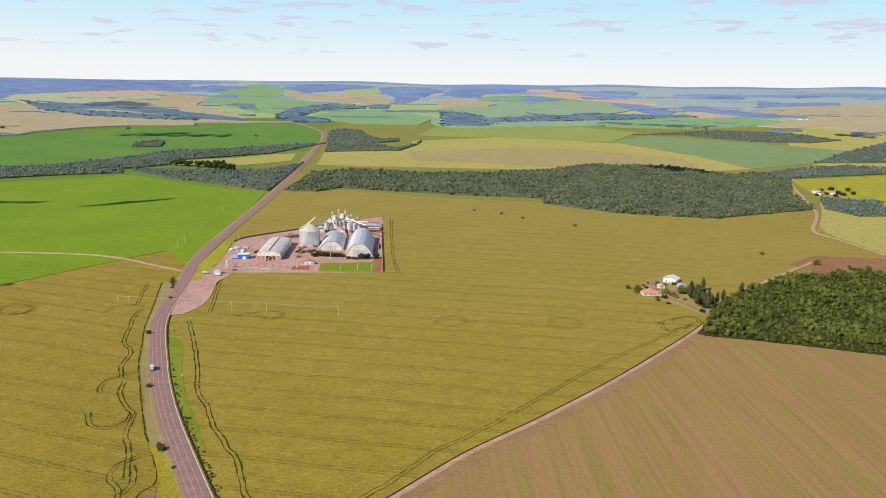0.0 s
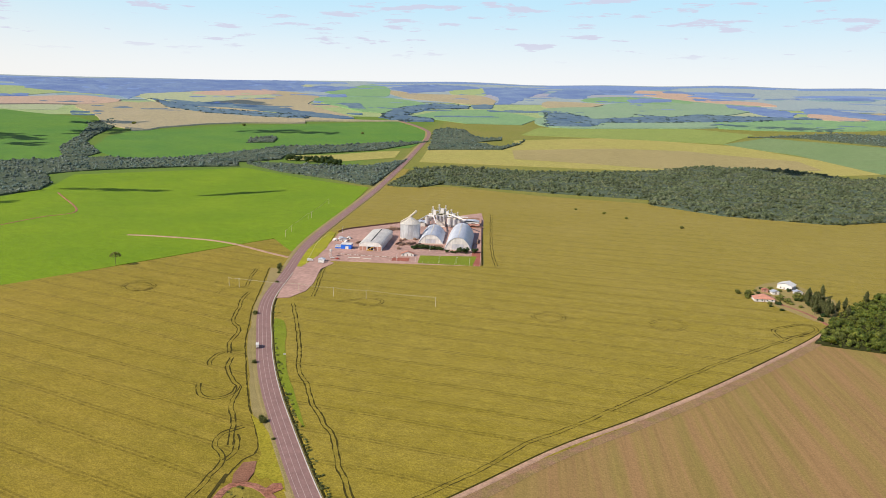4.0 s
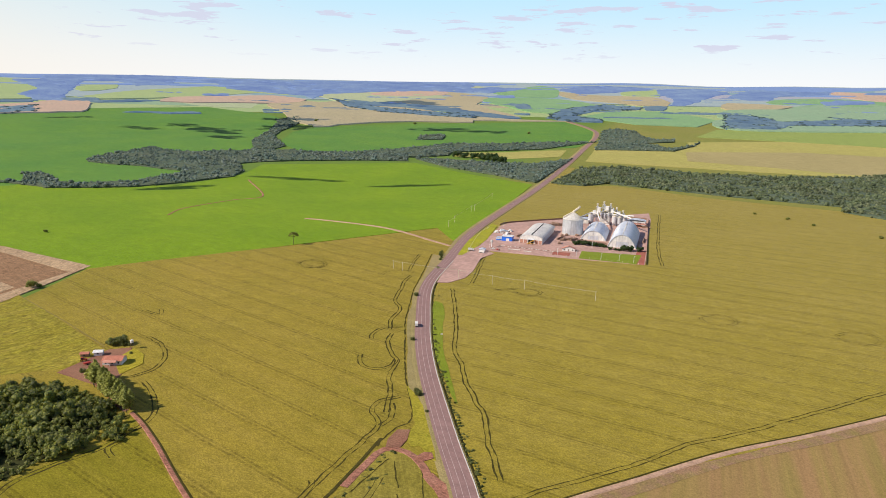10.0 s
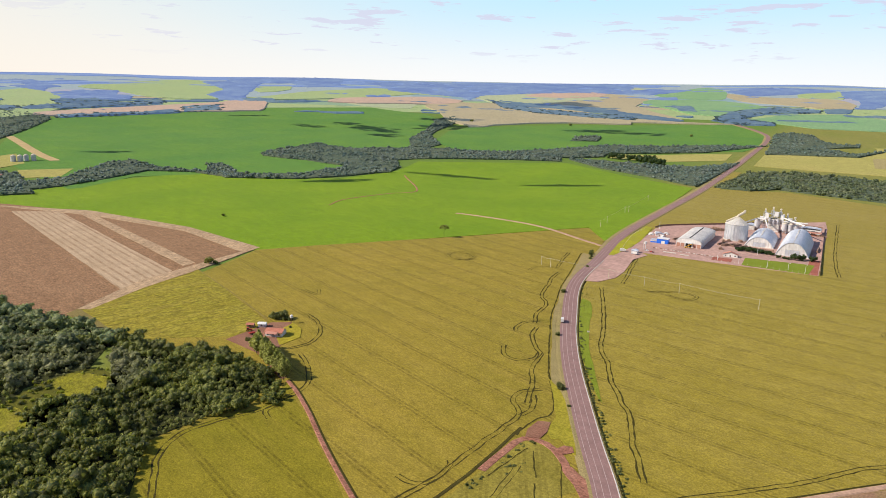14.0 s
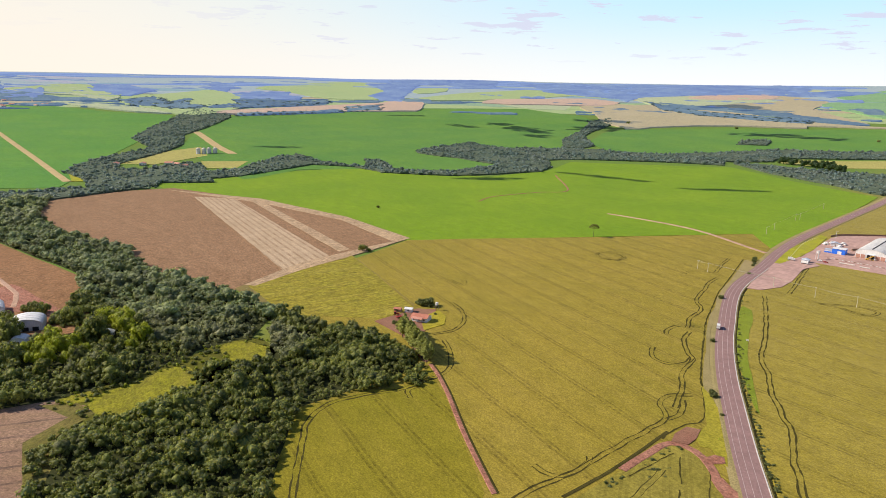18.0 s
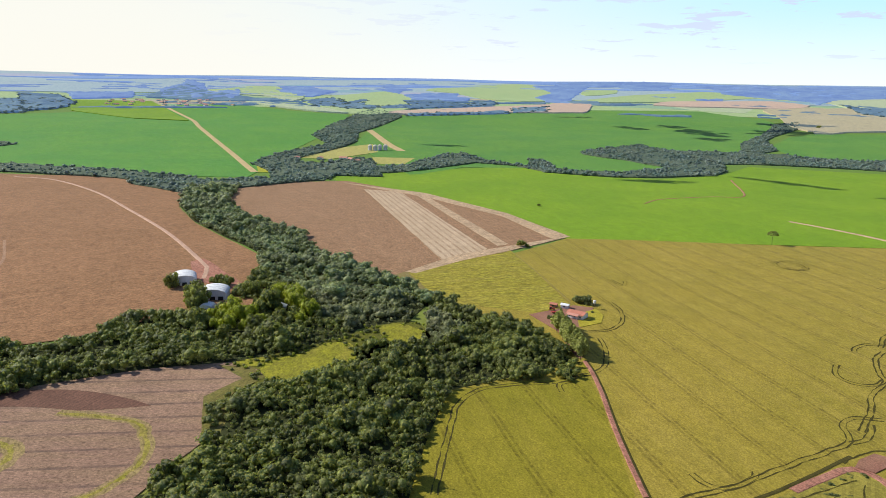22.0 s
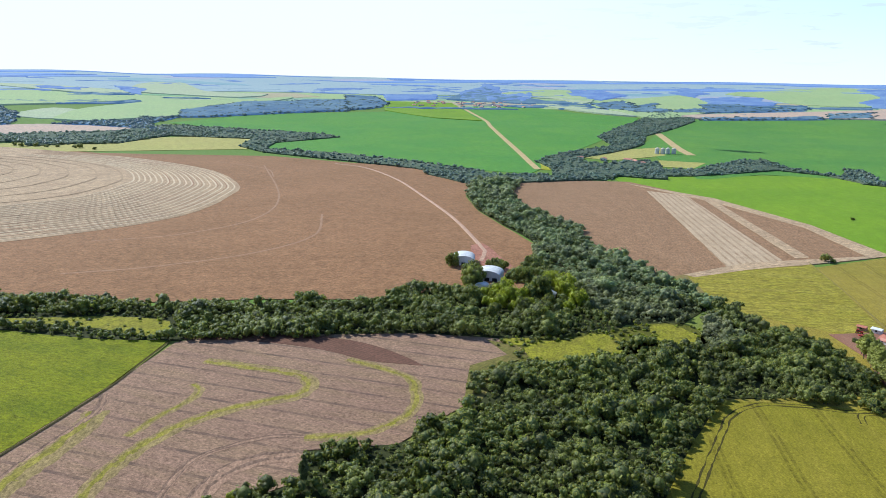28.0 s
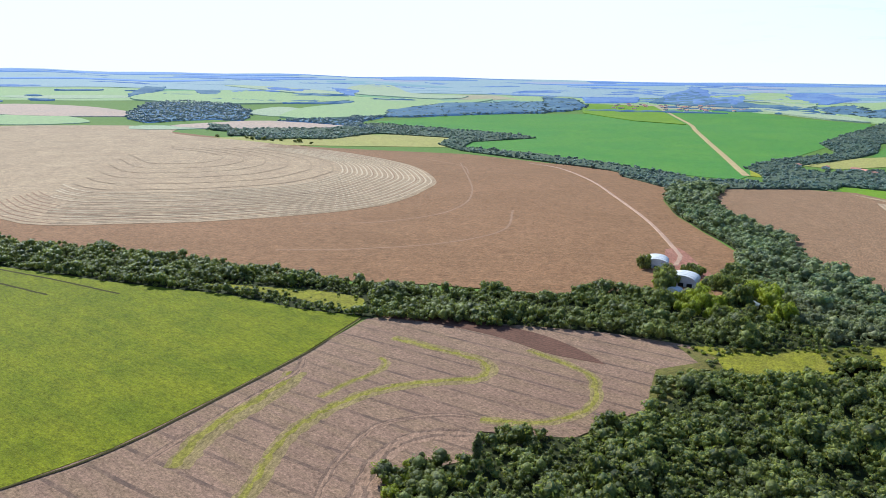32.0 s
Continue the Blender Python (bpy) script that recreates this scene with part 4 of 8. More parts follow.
P_fk_13 = [(377, 3306), (516, 3188), (662, 3288), (797, 3197), (770, 3087), (474, 3072)]
P_fk_14 = [(1456, 4070), (1663, 4028), (1612, 3900), (1446, 3950)]
P_fk_15 = [(1656, 3821), (1710, 3644), (1935, 3530), (1879, 3423), (1639, 3489), (1529, 3488)]
P_fk_16 = [(1870, 3962), (2060, 3909), (1984, 3790), (1866, 3824)]
P_fk_17 = [(654, 4543), (842, 4398), (808, 4303), (664, 4368)]
P_fk_18 = [(957, 4451), (1178, 4421), (1119, 4256), (974, 4287)]
P_fk_19 = [(1135, 3504), (1256, 3576), (1323, 3379), (1526, 3007), (1491, 2958), (1229, 3134), (1133, 3371)]
P_fk_20 = [(-18, 3257), (112, 3243), (181, 3088), (365, 3196), (797, 3197), (982, 3139), (1072, 3111), (747, 2989), (221, 2966), (153, 2796), (-14, 2768)]
P_fk_21 = [(-3092, 3442), (-2958, 3877), (-2418, 4166), (-1629, 4553), (-1402, 3923), (-1674, 3856), (-1921, 3621), (-2062, 3396), (-1984, 3108), (-2121, 3242), (-2578, 3182), (-2881, 3459)]
P_fk_22 = [(-2720, 2254), (-2592, 2345), (-2503, 2264), (-2569, 2140)]
P_fk_23 = [(-3735, 2986), (-3482, 3339), (-3282, 3584), (-2881, 3098), (-2952, 2916), (-3258, 3082), (-3358, 2931), (-3010, 2575), (-2767, 2279), (-2808, 2234)]
P_fk_24 = [(-2494, 2888), (-2433, 3024), (-2358, 2929), (-2427, 2828)]
P_fk_25 = [(-3710, 531), (-4413, 795), (-4199, 834), (-3581, 730), (-3803, 938), (-3376, 831), (-3277, 772), (-3322, 571), (-3390, 482)]
P_fk_26 = [(-3364, 1685), (-3431, 1868), (-3083, 1916), (-2894, 1783), (-2990, 1540)]
P_fk_27 = [(-4044, 1212), (-3933, 1354), (-3667, 1436), (-3280, 1153), (-3370, 1107)]
P_fk_28 = [(-3900, 1762), (-4035, 1931), (-3579, 1846), (-3554, 1732)]
P_fk_29 = [(-2914, 1114), (-3082, 1348), (-3006, 1315), (-2813, 1146)]
P_fk_30 = [(-3612, 2702), (-3540, 2961), (-2546, 2132), (-2755, 2147), (-3021, 2280), (-3125, 2475)]
P_fk_31 = [(-3121, 1047), (-3187, 1221), (-2827, 1199), (-2789, 1503), (-2771, 1707), (-2782, 1868), (-2702, 1813), (-2672, 1375), (-2682, 1136), (-2871, 1029)]
P_fk_32 = [(-2536, 1791), (-2507, 1956), (-2331, 1819), (-2375, 1692)]
P_fk_33 = [(-2455, 1239), (-2408, 1686), (-2351, 1646), (-2394, 1220)]
P_fk_34 = [(-2048, -1320), (-2424, -1482), (-2582, -1452), (-2568, -1237), (-2298, -1026), (-2010, -923), (-2014, -1014), (-1936, -1093), (-1831, -1124), (-1903, -1229)]
P_fk_35 = [(-2576, -617), (-2692, -563), (-3037, -430), (-3244, -50), (-2742, -41), (-2556, -280), (-2410, -485), (-2384, -566)]
P_fk_36 = [(-3497, -55), (-3469, 83), (-3087, 124), (-2918, 72), (-2786, -41)]
P_fk_37 = [(-2051, -826), (-2147, -778), (-2224, -672), (-2343, -660), (-2382, -575), (-2151, -606), (-1957, -512), (-1906, -537), (-2008, -606), (-2065, -748)]
P_fk_38 = [(-1754, -551), (-1960, -553), (-1958, -505), (-1993, -409), (-1924, -225), (-1878, -453), (-1715, -519)]
P_fk_39 = [(-1792, -867), (-1778, -804), (-1660, -737), (-1628, -783)]
P_fk_40 = [(-1872, -959), (-1856, -898), (-1726, -843), (-1742, -893)]
P_fk_41 = [(-1689, -750), (-1730, -697), (-1743, -590), (-1654, -547), (-1633, -619), (-1577, -688)]
P_fk_42 = [(-3703, -1202), (-3623, -1018), (-3240, -936), (-3356, -1037)]
P_fk_43 = [(-3186, -1711), (-3259, -1607), (-3027, -1506), (-2971, -1561)]
P_fk_44 = [(-3486, -1480), (-3451, -1258), (-3351, -1222), (-3365, -1402)]
P_fk_45 = [(-3406, 418), (-4244, 766), (-3701, 729), (-3323, 867), (-3169, 1002), (-3123, 866), (-3206, 711)]
P_fk_46 = [(-3581, 128), (-3632, 402), (-3398, 377), (-3274, 131)]
P_fk_47 = [(-2978, 1490), (-2970, 1648), (-2790, 1679), (-2696, 1624), (-2743, 1419)]
P_fk_48 = [(-2778, 1100), (-2948, 1280), (-2841, 1235), (-2687, 1086)]
P_fk_49 = [(-3850, 1151), (-3748, 1268), (-3479, 1178), (-3600, 1106)]
P_fk_50 = [(-3718, 1663), (-3665, 1810), (-3417, 1692)]
P_fk_51 = [(-3390, 1836), (-3346, 2005), (-2979, 1790), (-3157, 1763)]
P_fk_52 = [(-1907, 3169), (-1664, 3021), (-1375, 2854), (-1192, 2808), (-1002, 2811), (-965, 2706), (-1165, 2685), (-1367, 2701), (-1641, 2874)]
P_fk_53 = [(-3195, -1970), (-3226, -1874), (-2895, -1742), (-2659, -1708), (-2769, -1778)]
P_meadow_edge = [(-406, -106), (-372, -113), (-339, -119.6), (-283, -137.6), (-227, -157.6), (-194, -179.6), (-140, -222)]
P_scrub = [(-394, 101), (-406, 157), (-417, 190), (-414, 217), (-382, 215), (-369, 187), (-352, 152), (-350, 100), (-369, 92)]
P_lane_home = [(233, 696), (243, 681), (251, 663), (256, 639)]
P_soy_e2 = [(665, 1242), (614, 1131), (579, 1011), (590, 907), (578, 887), (461, 851), (520, 1033)]
P_olive_e = [(754, 1395), (808, 1264), (600, 924), (594, 1033), (596, 1093), (674, 1232)]
P_fl_10 = [(-1791, -1554), (-1879, -1445), (-1754, -1248), (-1588, -1381)]
P_fr_8 = [(-2094, -1814), (-2198, -1582), (-2041, -1258), (-1935, -1302), (-1805, -1567)]
P_tk_loop = [(-141, 275), (-139, 264), (-138, 255), (-137, 243)]
P_tk_loop2 = [(-172, 351), (-167, 343), (-165, 337), (-163.5, 329), (-165, 322)]
P_tk_w6 = [(-283, 623), (-280, 598), (-270, 567), (-261.6, 540), (-246, 517), (-241, 490), (-231, 468.5)]
P_tk_w7 = [(-225.6, 461), (-222.6, 448), (-214, 431.5), (-205, 420.5), (-197.5, 412), (-194.5, 397), (-190, 385), (-182, 369), (-176.6, 357), (-173, 347), (-169.5, 339)]
P_till_c = [(-221, -141), (-254, -133), (-289, -123), (-314, -116), (-333, -119)]
P_band_d = [(-288, -95), (-306, -87), (-323, -77), (-334, -75), (-341, -80)]
P_wood_fill = [(-400, 276), (-367, 283), (-336, 283), (-305, 271), (-285, 260), (-279, 247), (-308, 257), (-363, 254)]
P_edge_w = [(-301, 716), (-283, 656), (-270, 611), (-259.5, 575), (-245.6, 537), (-229, 492), (-207, 444), (-183.5, 395), (-166, 364), (-155, 344), (-152, 333), (-155.5, 325), (-156.6, 314), (-156.7, 308), (-155.7, 301)]
P_verge_w = [(-299, 716), (-281, 656), (-268, 611), (-258, 575), (-244, 537), (-227.5, 492), (-205.5, 444), (-182, 395), (-164.5, 364), (-153.5, 343), (-147, 330), (-143, 336), (-155, 357), (-161, 367), (-180, 401), (-201, 440), (-218, 478), (-226, 500), (-242, 548), (-258, 603), (-272, 655), (-283, 716)]
P_ditch_sw = [(-158, 310), (-157.6, 300), (-156.8, 287), (-156.3, 274.5), (-156, 263), (-155.8, 253), (-156.3, 243), (-156.6, 234), (-157.4, 222)]
P_bank = [(-151.7, 302), (-154.4, 310), (-153.7, 321), (-147.6, 323.6), (-144.4, 314), (-144.7, 306)]
P_cut_a = [(-141, 291.5), (-136, 282), (-128.4, 270)]
P_cut_b = [(-131, 298), (-125, 289), (-118, 275), (-111, 260)]
P_cut_c = [(-127, 265), (-121, 254), (-115, 243)]
P_cut_d = [(-145, 292), (-146, 278), (-147, 265), (-148, 258)]
P_wheat_bay = [(-1408, 1060), (-1376, 1115), (-1341, 1163), (-1244, 1157), (-1126, 1165), (-1054, 1162), (-1023, 1114), (-1036, 1070), (-1028, 991), (-1065, 936), (-1142, 920), (-1261, 969), (-1265, 949)]
P_clearing_d = [(-450, -235), (-451, -196), (-452, -157), (-448, -137), (-440, -116), (-422, -110), (-412, -120), (-426, -148), (-439, -191), (-442, -231)]
P_clearing_c = [(-395, 88), (-396, 106), (-388, 108), (-383, 100), (-387, 90)]
P_pale_grove = [(-575, 172), (-547, 213), (-484, 229), (-415, 243), (-383, 247), (-362, 212), (-372, 192), (-403, 174), (-440, 163), (-489, 170), (-540, 160)]
P_olive_rise = [(1242, 2637), (1474, 2681), (1566, 2521), (1120, 1779), (1044, 1819), (987, 1878), (1087, 2220)]


# ---------- fields ----------
field("soy_field", P_soy_e, 0.70, M_SOY, "ripening olive-green soybean field with tractor wheel lines")
field("soy_field_west", P_soy_w, 0.72, M_SOY_W, "ripening olive soybean field between road and wood, with wheel lines")
field("soy_field_south", P_soy_s, 0.76, M_SOY_S, "greener soybean field between wood and red lane")
field("soy_field_east", P_soy_e2, 0.64, M_SOY, "ripening soybean corner beside a winding lane")
field("olive_field_east", P_olive_e, 0.5, M_OLIVE, "olive pasture beside a winding dirt lane")
field("stubble_field", P_brown_e, 0.45, M_BROWN_E, "brown stubble field with faint reddish bands")
field("wheat_field", P_green_a, 0.55, M_GREEN, "bright green young wheat field beside the road")
field("wheat_field_far", P_green_b, 0.60, M_GREEN_B, "deep green wheat field on a gentle rise")
field("wheat_bay", P_wheat_bay, 0.7, M_GREEN_B, "green wheat in a bay of the wood")
field("wheat_field_north", P_green_c, 0.60, M_GREEN_B, "green wheat field between two woods")
field("wheat_field_valley", P_green_d, 0.60, M_GREEN_D, "large dark green wheat field cut by a dirt road")
field("lime_field", P_lime_d, 2.7, M_GREEN, "yellow-green crop at the head of a dark green field", round_off=False)
field("maize_field", P_brown_f, 0.60, M_BROWN, "dry brown maize field round a harvested circle")
field("harvested_field", P_pale_f, 0.85, M_PALE, "pale harvested circle with curved windrows of straw", round_off=True)
field("maize_field_wedge", P_brown_g, 0.60, M_BROWN_G, "wedge of dry brown maize with pale cut strips")
field("cut_strip", P_strip_a, 0.75, M_STRIP, "pale harvested strip through brown maize")
field("cut_strip_thin", P_strip_b, 0.75, M_PALE, "thin pale harvested strip through brown maize")
field("headland", P_strip_c, 0.80, M_PALE, "pale cut headland between maize and wheat")
field("headland_south", P_strip_d, 0.85, M_PALE, "pale cut headland along the maize wedge")
field("pasture", P_pasture, 0.78, M_PASTURE, "rough yellow-green pasture beside a farmhouse")
field("fallow_strip", P_fallow, 0.75, M_FALLOW, "dull brown fallow strip beside the wood")
field("bare_field", P_bare, 0.45, M_BARE, "bare greyish-brown field with curved green bands")
field("meadow", P_meadow, 0.60, M_MEADOW, "bright yellow-green meadow beside a bare field")
field("scrub_ground", P_scrub, 0.40, M_GLADE, "rough scrubby grass round the marshy clearing", round_off=True)
field("weedy_margin", P_weedy, 0.47, M_WEED_ROWS, "rough olive weeds between bare soil and the wood")
field("clearing", P_clearing, 0.50, M_MARSH, "lush yellow-green marshy clearing in the wood", round_off=True)
field("clearing_edge", P_clearing_c, 0.55, M_MARSH, "strip of lush yellow-green grass at the wood's foot", round_off=True)
field("clearing_small", P_clearing_b, 0.50, M_MARSH, "small grassy clearing among trees", round_off=True)
field("clearing_long", P_clearing_d, 0.50, M_MARSH, "narrow grassy glade between two rows of trees", round_off=True)
field("olive_strip", P_olive_strip, 0.50, M_OLIVE, "olive crop strip between two woods")
field("olive_field", P_olive_n, 0.50, M_OLIVE, "olive-brown crop field beyond the wood")
field("olive_rise", P_olive_rise, 0.45, M_OLIVE, "olive-tan crop on a far rise")
field("tan_band", P_tan_n, 0.70, M_TAN, "brown band across an olive field")
field("lime_field_north", P_lime_n, 0.70, M_PALE_LIME, "light green crop beyond the olive field")
field("teal_field", P_teal_n, 0.80, M_TEAL, "blue-green crop field beyond the wood")
field("lime_field_road", P_lime_n2, 0.70, M_FAR_GREEN, "light green field beyond the road's far bend")
field("glade", P_lime_e, 0.60, M_LIME, "yellow-green glade at the wood's end")
field("glade_east", P_lime_e2, 0.60, M_LIME, "yellow-green pasture beside a dirt lane")
field("soil_patch", P_soil_e, 0.80, M_BROWN, "reddish-brown ploughed patch")
field("pale_green_strip", P_pale_w, 0.80, M_OLIVE, "pale olive strip along a tree line")
field("farm_plot", P_farm_tan, 0.80, M_OLIVE, "tan plot at a far farm")
field("farm_plot_small", P_farm_tan2, 0.80, M_OLIVE, "tan plot at a far farm")
field("farm_paddock", P_farm_lime, 0.80, M_LIME, "bright green paddock by a dirt road")

# ---------- roads ----------
road = ribbon("road", P_road, [(13.0, 0.3), (7.4, 1.05), (-7.0, 1.05), (-8.4, 0.3)], M_VERGE, "two-lane reddish asphalt road with painted lines and dry verges", "road")
ribbon("asphalt", P_road, [(5.9, 0.9), (5.9, 1.12), (0, 1.2), (-5.9, 1.12), (-5.9, 0.9)], M_ASPHALT, "worn reddish-grey asphalt", parent=road)
for off in (4.1, 1.0, -2.2):
    ribbon("lane_line", P_road[:17], [(off + 0.1, 1.22), (off - 0.1, 1.22)], M_PAINT, "worn white lane line", parent=road)
ribbon("kerb", P_road[:12], [(-5.8, 0.9), (-5.8, 1.3), (-6.35, 1.3), (-6.35, 0.7)], M_KERB, "pale concrete gutter edge", parent=road)


crop_foot = new("crop_foot")
tagged(crop_foot, "dark line along the foot of the soybeans beside the dry verge", "edge", kind="structure")
ribbon("ditch", P_road[:12], [(-6.6, 0.8), (-7.5, 1.09), (-8.8, 0.5)], M_CRUSHED_SHADED, "dark weedy ditch beside the kerb", "ditch")
ribbon("crop_margin", P_road[:-4], [(-8.4, 0.32), (-9.6, 0.60), (-26.0, 0.62)], M_SOY, "thin soybean margin beside the roadside ditch", "field")


def dirt(name, pts, w, mat, label):
    pts = [q + 0.07 * w * np.array((noise.noise((q[0] / 6, q[1] / 6, 1.0)), noise.noise((q[0] / 6, q[1] / 6, 9.0)))) for q in curve_through(pts, 4.0)]
    return ribbon(name, pts, [(w / 2 + 0.6, 0.6), (w / 2, 0.98), (0, 1.0), (-w / 2, 0.98), (-w / 2 - 0.6, 0.6)], mat, label, "dirt road")


dirt("dirt_track", P_dirt_e[:8], 2.6, M_PALE_EARTH, "pale dirt track along a field edge")
dirt("dirt_track_far", P_dirt_e[8:], 3.6, M_PALE_EARTH, "pale dirt track beyond the wood's corner")
ribbon("earth_strip", P_dirt_e[:8], [(-1.8, 0.62), (-4.5, 0.66), (-9.5, 0.56)], M_RED_STRIP, "reddish-brown earth strip beside the track", "strip")
# shade at the side of the standing crop, painted as a dark strip
ribbon("crop_edge", P_dirt_e[:8], [(3.0, 0.78), (2.2, 0.9), (1.6, 0.5)], M_CRUSHED_SHADED, "dark strip of painted shade along the soybean crop", "edge")
dirt("farmstead_lane", P_lane_home, 3.4, M_EARTH, "red dirt lane leading into a farmstead")
ribbon("lane_edge", P_dirt_lane, [(-0.9, 0.8), (-1.6, 0.93), (-2.3, 0.8)], M_CRUSHED_SHADED, "dark grassy edge of the red lane", "edge")
dirt("dirt_lane", P_dirt_lane, 1.9, M_EARTH, "red dirt lane leading to a farmhouse")
dirt("dirt_loop", P_dirt_loop, 3.8, M_EARTH, "red dirt turn-off beside the road")
field("turn_off_mouth", [(-96, 268), (-102, 279), (-112, 284), (-119, 289), (-122, 284), (-112, 275), (-104, 266)], 1.02, M_EARTH, "wide red earth mouth of a turn-off at the road", "dirt road", 0.6, True)
field("dry_verge", P_verge_w, 0.92, M_VERGE, "strip of dry tan grass between road and soybeans", "verge", 1.4)
field("spoil_patch", [(-124, 302), (-128, 297), (-133, 300.5), (-131, 306), (-127, 307)], 1.1, M_EARTH, "patch of raw red spoil beside the turn-off", "bank", 0.8, True)
field("earth_bank", P_bank, 1.15, M_MUD, "raw reddish earth bank above a turn-off", "bank", 1.5, True)
# bank strip, dark because the bank's shadow is in its colour
ribbon("bank_ditch", P_ditch_sw, [(1.1, 0.84), (0.2, 0.90), (-0.9, 0.84)], M_CRUSHED_SHADED, "overgrown cutting with painted shade beside the red turn-off", "bank")
dirt("side_road", P_side_road, 4.6, M_PALE_EARTH, "pale dirt side road through green wheat")
dirt("field_track", P_track_g, 2.0, M_EARTH, "faint reddish track across green wheat")
dirt("valley_road", P_farm_road, 12.0, M_VALLEY, "pale dirt road across a green hill")
dirt("barn_track", P_farm_track, 3.4, M_PALE_EARTH, "pale dirt track across brown maize")
dirt("glade_lane", P_lane_ne, 5.0, M_PALE_EARTH, "pale winding dirt lane")
dirt("grass_strip", P_strip_lime, 20.0, M_VALLEY, "yellow grass strip in dark green wheat")

# ---------- trees ----------
rng = np.random.default_rng(5)
ICO_V, ICO_F = [], []
ico = bmesh.new()
bmesh.ops.create_icosphere(ico, subdivisions=1, radius=1.0)
ICO_V = np.array([tuple(v.co) for v in ico.verts])
ICO_F = np.array([[v.index for v in f.verts] for f in ico.faces])
ico.free()


def crown_parts(rand, wide, high, lobes, leaves, leaf, base):
    """Leaf clumps (quads) on several lobes, and the dark inner lobes, as arrays."""
    lv, lf, cv, cf = [], [], [], []
    for k in range(lobes):
        if k == 0:
            at, size = np.array((0, 0, base + (high - base) * 0.52)), np.array((wide * 0.76, wide * 0.76, (high - base) * 0.44))
        else:
            a = 2.4 * k + rand.uniform(-0.6, 0.6)
            out = wide * rand.uniform(0.35, 0.82)
            up = base + (high - base) * rand.uniform(0.3, 0.86) * (1.08 - 0.3 * out / wide)
            s = wide * rand.uniform(0.22, 0.42)
            at, size = np.array((out * math.cos(a), out * math.sin(a), up)), np.array((s, s, s * rand.uniform(0.75, 1.05)))
        if k < (14 if leaves > 300 else 6 if leaves > 30 else 4):
            n0 = sum(len(c) for c in cv)
            cv.append(ICO_V * size * (0.84 if leaves < 300 else 0.8) * rand.uniform(0.85, 1.1, (len(ICO_V), 1)) + at)
            cf.append(ICO_F + n0)
        n = leaves // lobes
        d = rand.normal(size=(n, 3))
        d[:, 2] = d[:, 2] * 0.9 + 0.35
        d /= np.linalg.norm(d, axis=1)[:, None]
        c = at + d * size * rand.uniform(0.9, 1.12, (n, 1))
        nn = d + rand.normal(scale=0.26, size=(n, 3))
        nn /= np.linalg.norm(nn, axis=1)[:, None]
        u = np.cross(nn, rand.normal(size=(n, 3)))
        u /= np.linalg.norm(u, axis=1)[:, None] + 1e-9
        w = np.cross(nn, u)
        s = leaf * rand.uniform(0.6, 1.35, (n, 1))
        m0 = sum(len(v) for v in lv)
        quad = np.stack([c - u * s - w * s * 0.5, c + u * s * 0.3 - w * s * 0.9, c + u * s + w * s * 0.4, c - u * s * 0.2 + w * s], 1).reshape(-1, 3)
        lv.append(quad)
        lf.append(np.arange(n * 4).reshape(-1, 4) + m0)
    return np.vstack(lv), np.vstack(lf), np.vstack(cv), np.vstack(cf)


def array_mesh(name, verts, faces_list, mats):
    """A mesh out of arrays; faces_list: pairs of faces and the material's number."""
    me = bpy.data.meshes.new(name)
    me.vertices.add(len(verts))
    me.vertices.foreach_set("co", np.asarray(verts, np.float32).ravel())
    loops = np.concatenate([f.ravel() for f, _ in faces_list])
    sizes = np.concatenate([np.full(len(f), f.shape[1]) for f, _ in faces_list])
    index = np.concatenate([np.full(len(f), m) for f, m in faces_list])
    me.loops.add(len(loops))
    me.loops.foreach_set("vertex_index", loops.astype(np.int32))
    me.polygons.add(len(sizes))
    me.polygons.foreach_set("loop_start", np.concatenate([[0], np.cumsum(sizes)[:-1]]).astype(np.int32))
    me.polygons.foreach_set("loop_total", sizes.astype(np.int32))
    me.polygons.foreach_set("material_index", index.astype(np.int32))
    me.polygons.foreach_set("use_smooth", sizes == 3)
    for m in mats:
        me.materials.append(m)
    me.update(calc_edges=True)
    return me


def trunk_parts(rand, high, thick, limbs=3):
    """A tapered trunk and a few limbs, as arrays of quads."""
    vs, fs = [], []

    def stick(a, b, ra, rb):
        a, b = np.array(a, float), np.array(b, float)
        n0 = sum(len(v) for v in vs)
        ring = np.array([(math.cos(t), math.sin(t), 0) for t in np.linspace(0, 2 * math.pi, 7)[:-1]])
        mid = (a + b) / 2 + rand.normal(scale=0.04 * np.linalg.norm(b - a), size=3)
        vs.append(np.vstack([a + ring * ra, mid + ring * (ra + rb) / 2, b + ring * rb]))
        f = []
        for lev in range(2):
            for j in range(6):
                k = (j + 1) % 6
                f.append((n0 + lev * 6 + j, n0 + lev * 6 + k, n0 + lev * 6 + 6 + k, n0 + lev * 6 + 6 + j))
        fs.append(np.array(f))

    stick((0, 0, -0.4), (0, 0, high * 0.7), thick, thick * 0.45)
    for k in range(limbs):
        a = 2.1 * k + rand.uniform(0, 1)
        z0 = high * rand.uniform(0.3, 0.5)
        stick((0, 0, z0), (math.cos(a) * high * 0.25, math.sin(a) * high * 0.25, z0 + high * 0.28), thick * 0.45, thick * 0.18)
    return np.vstack(vs), np.vstack(fs)


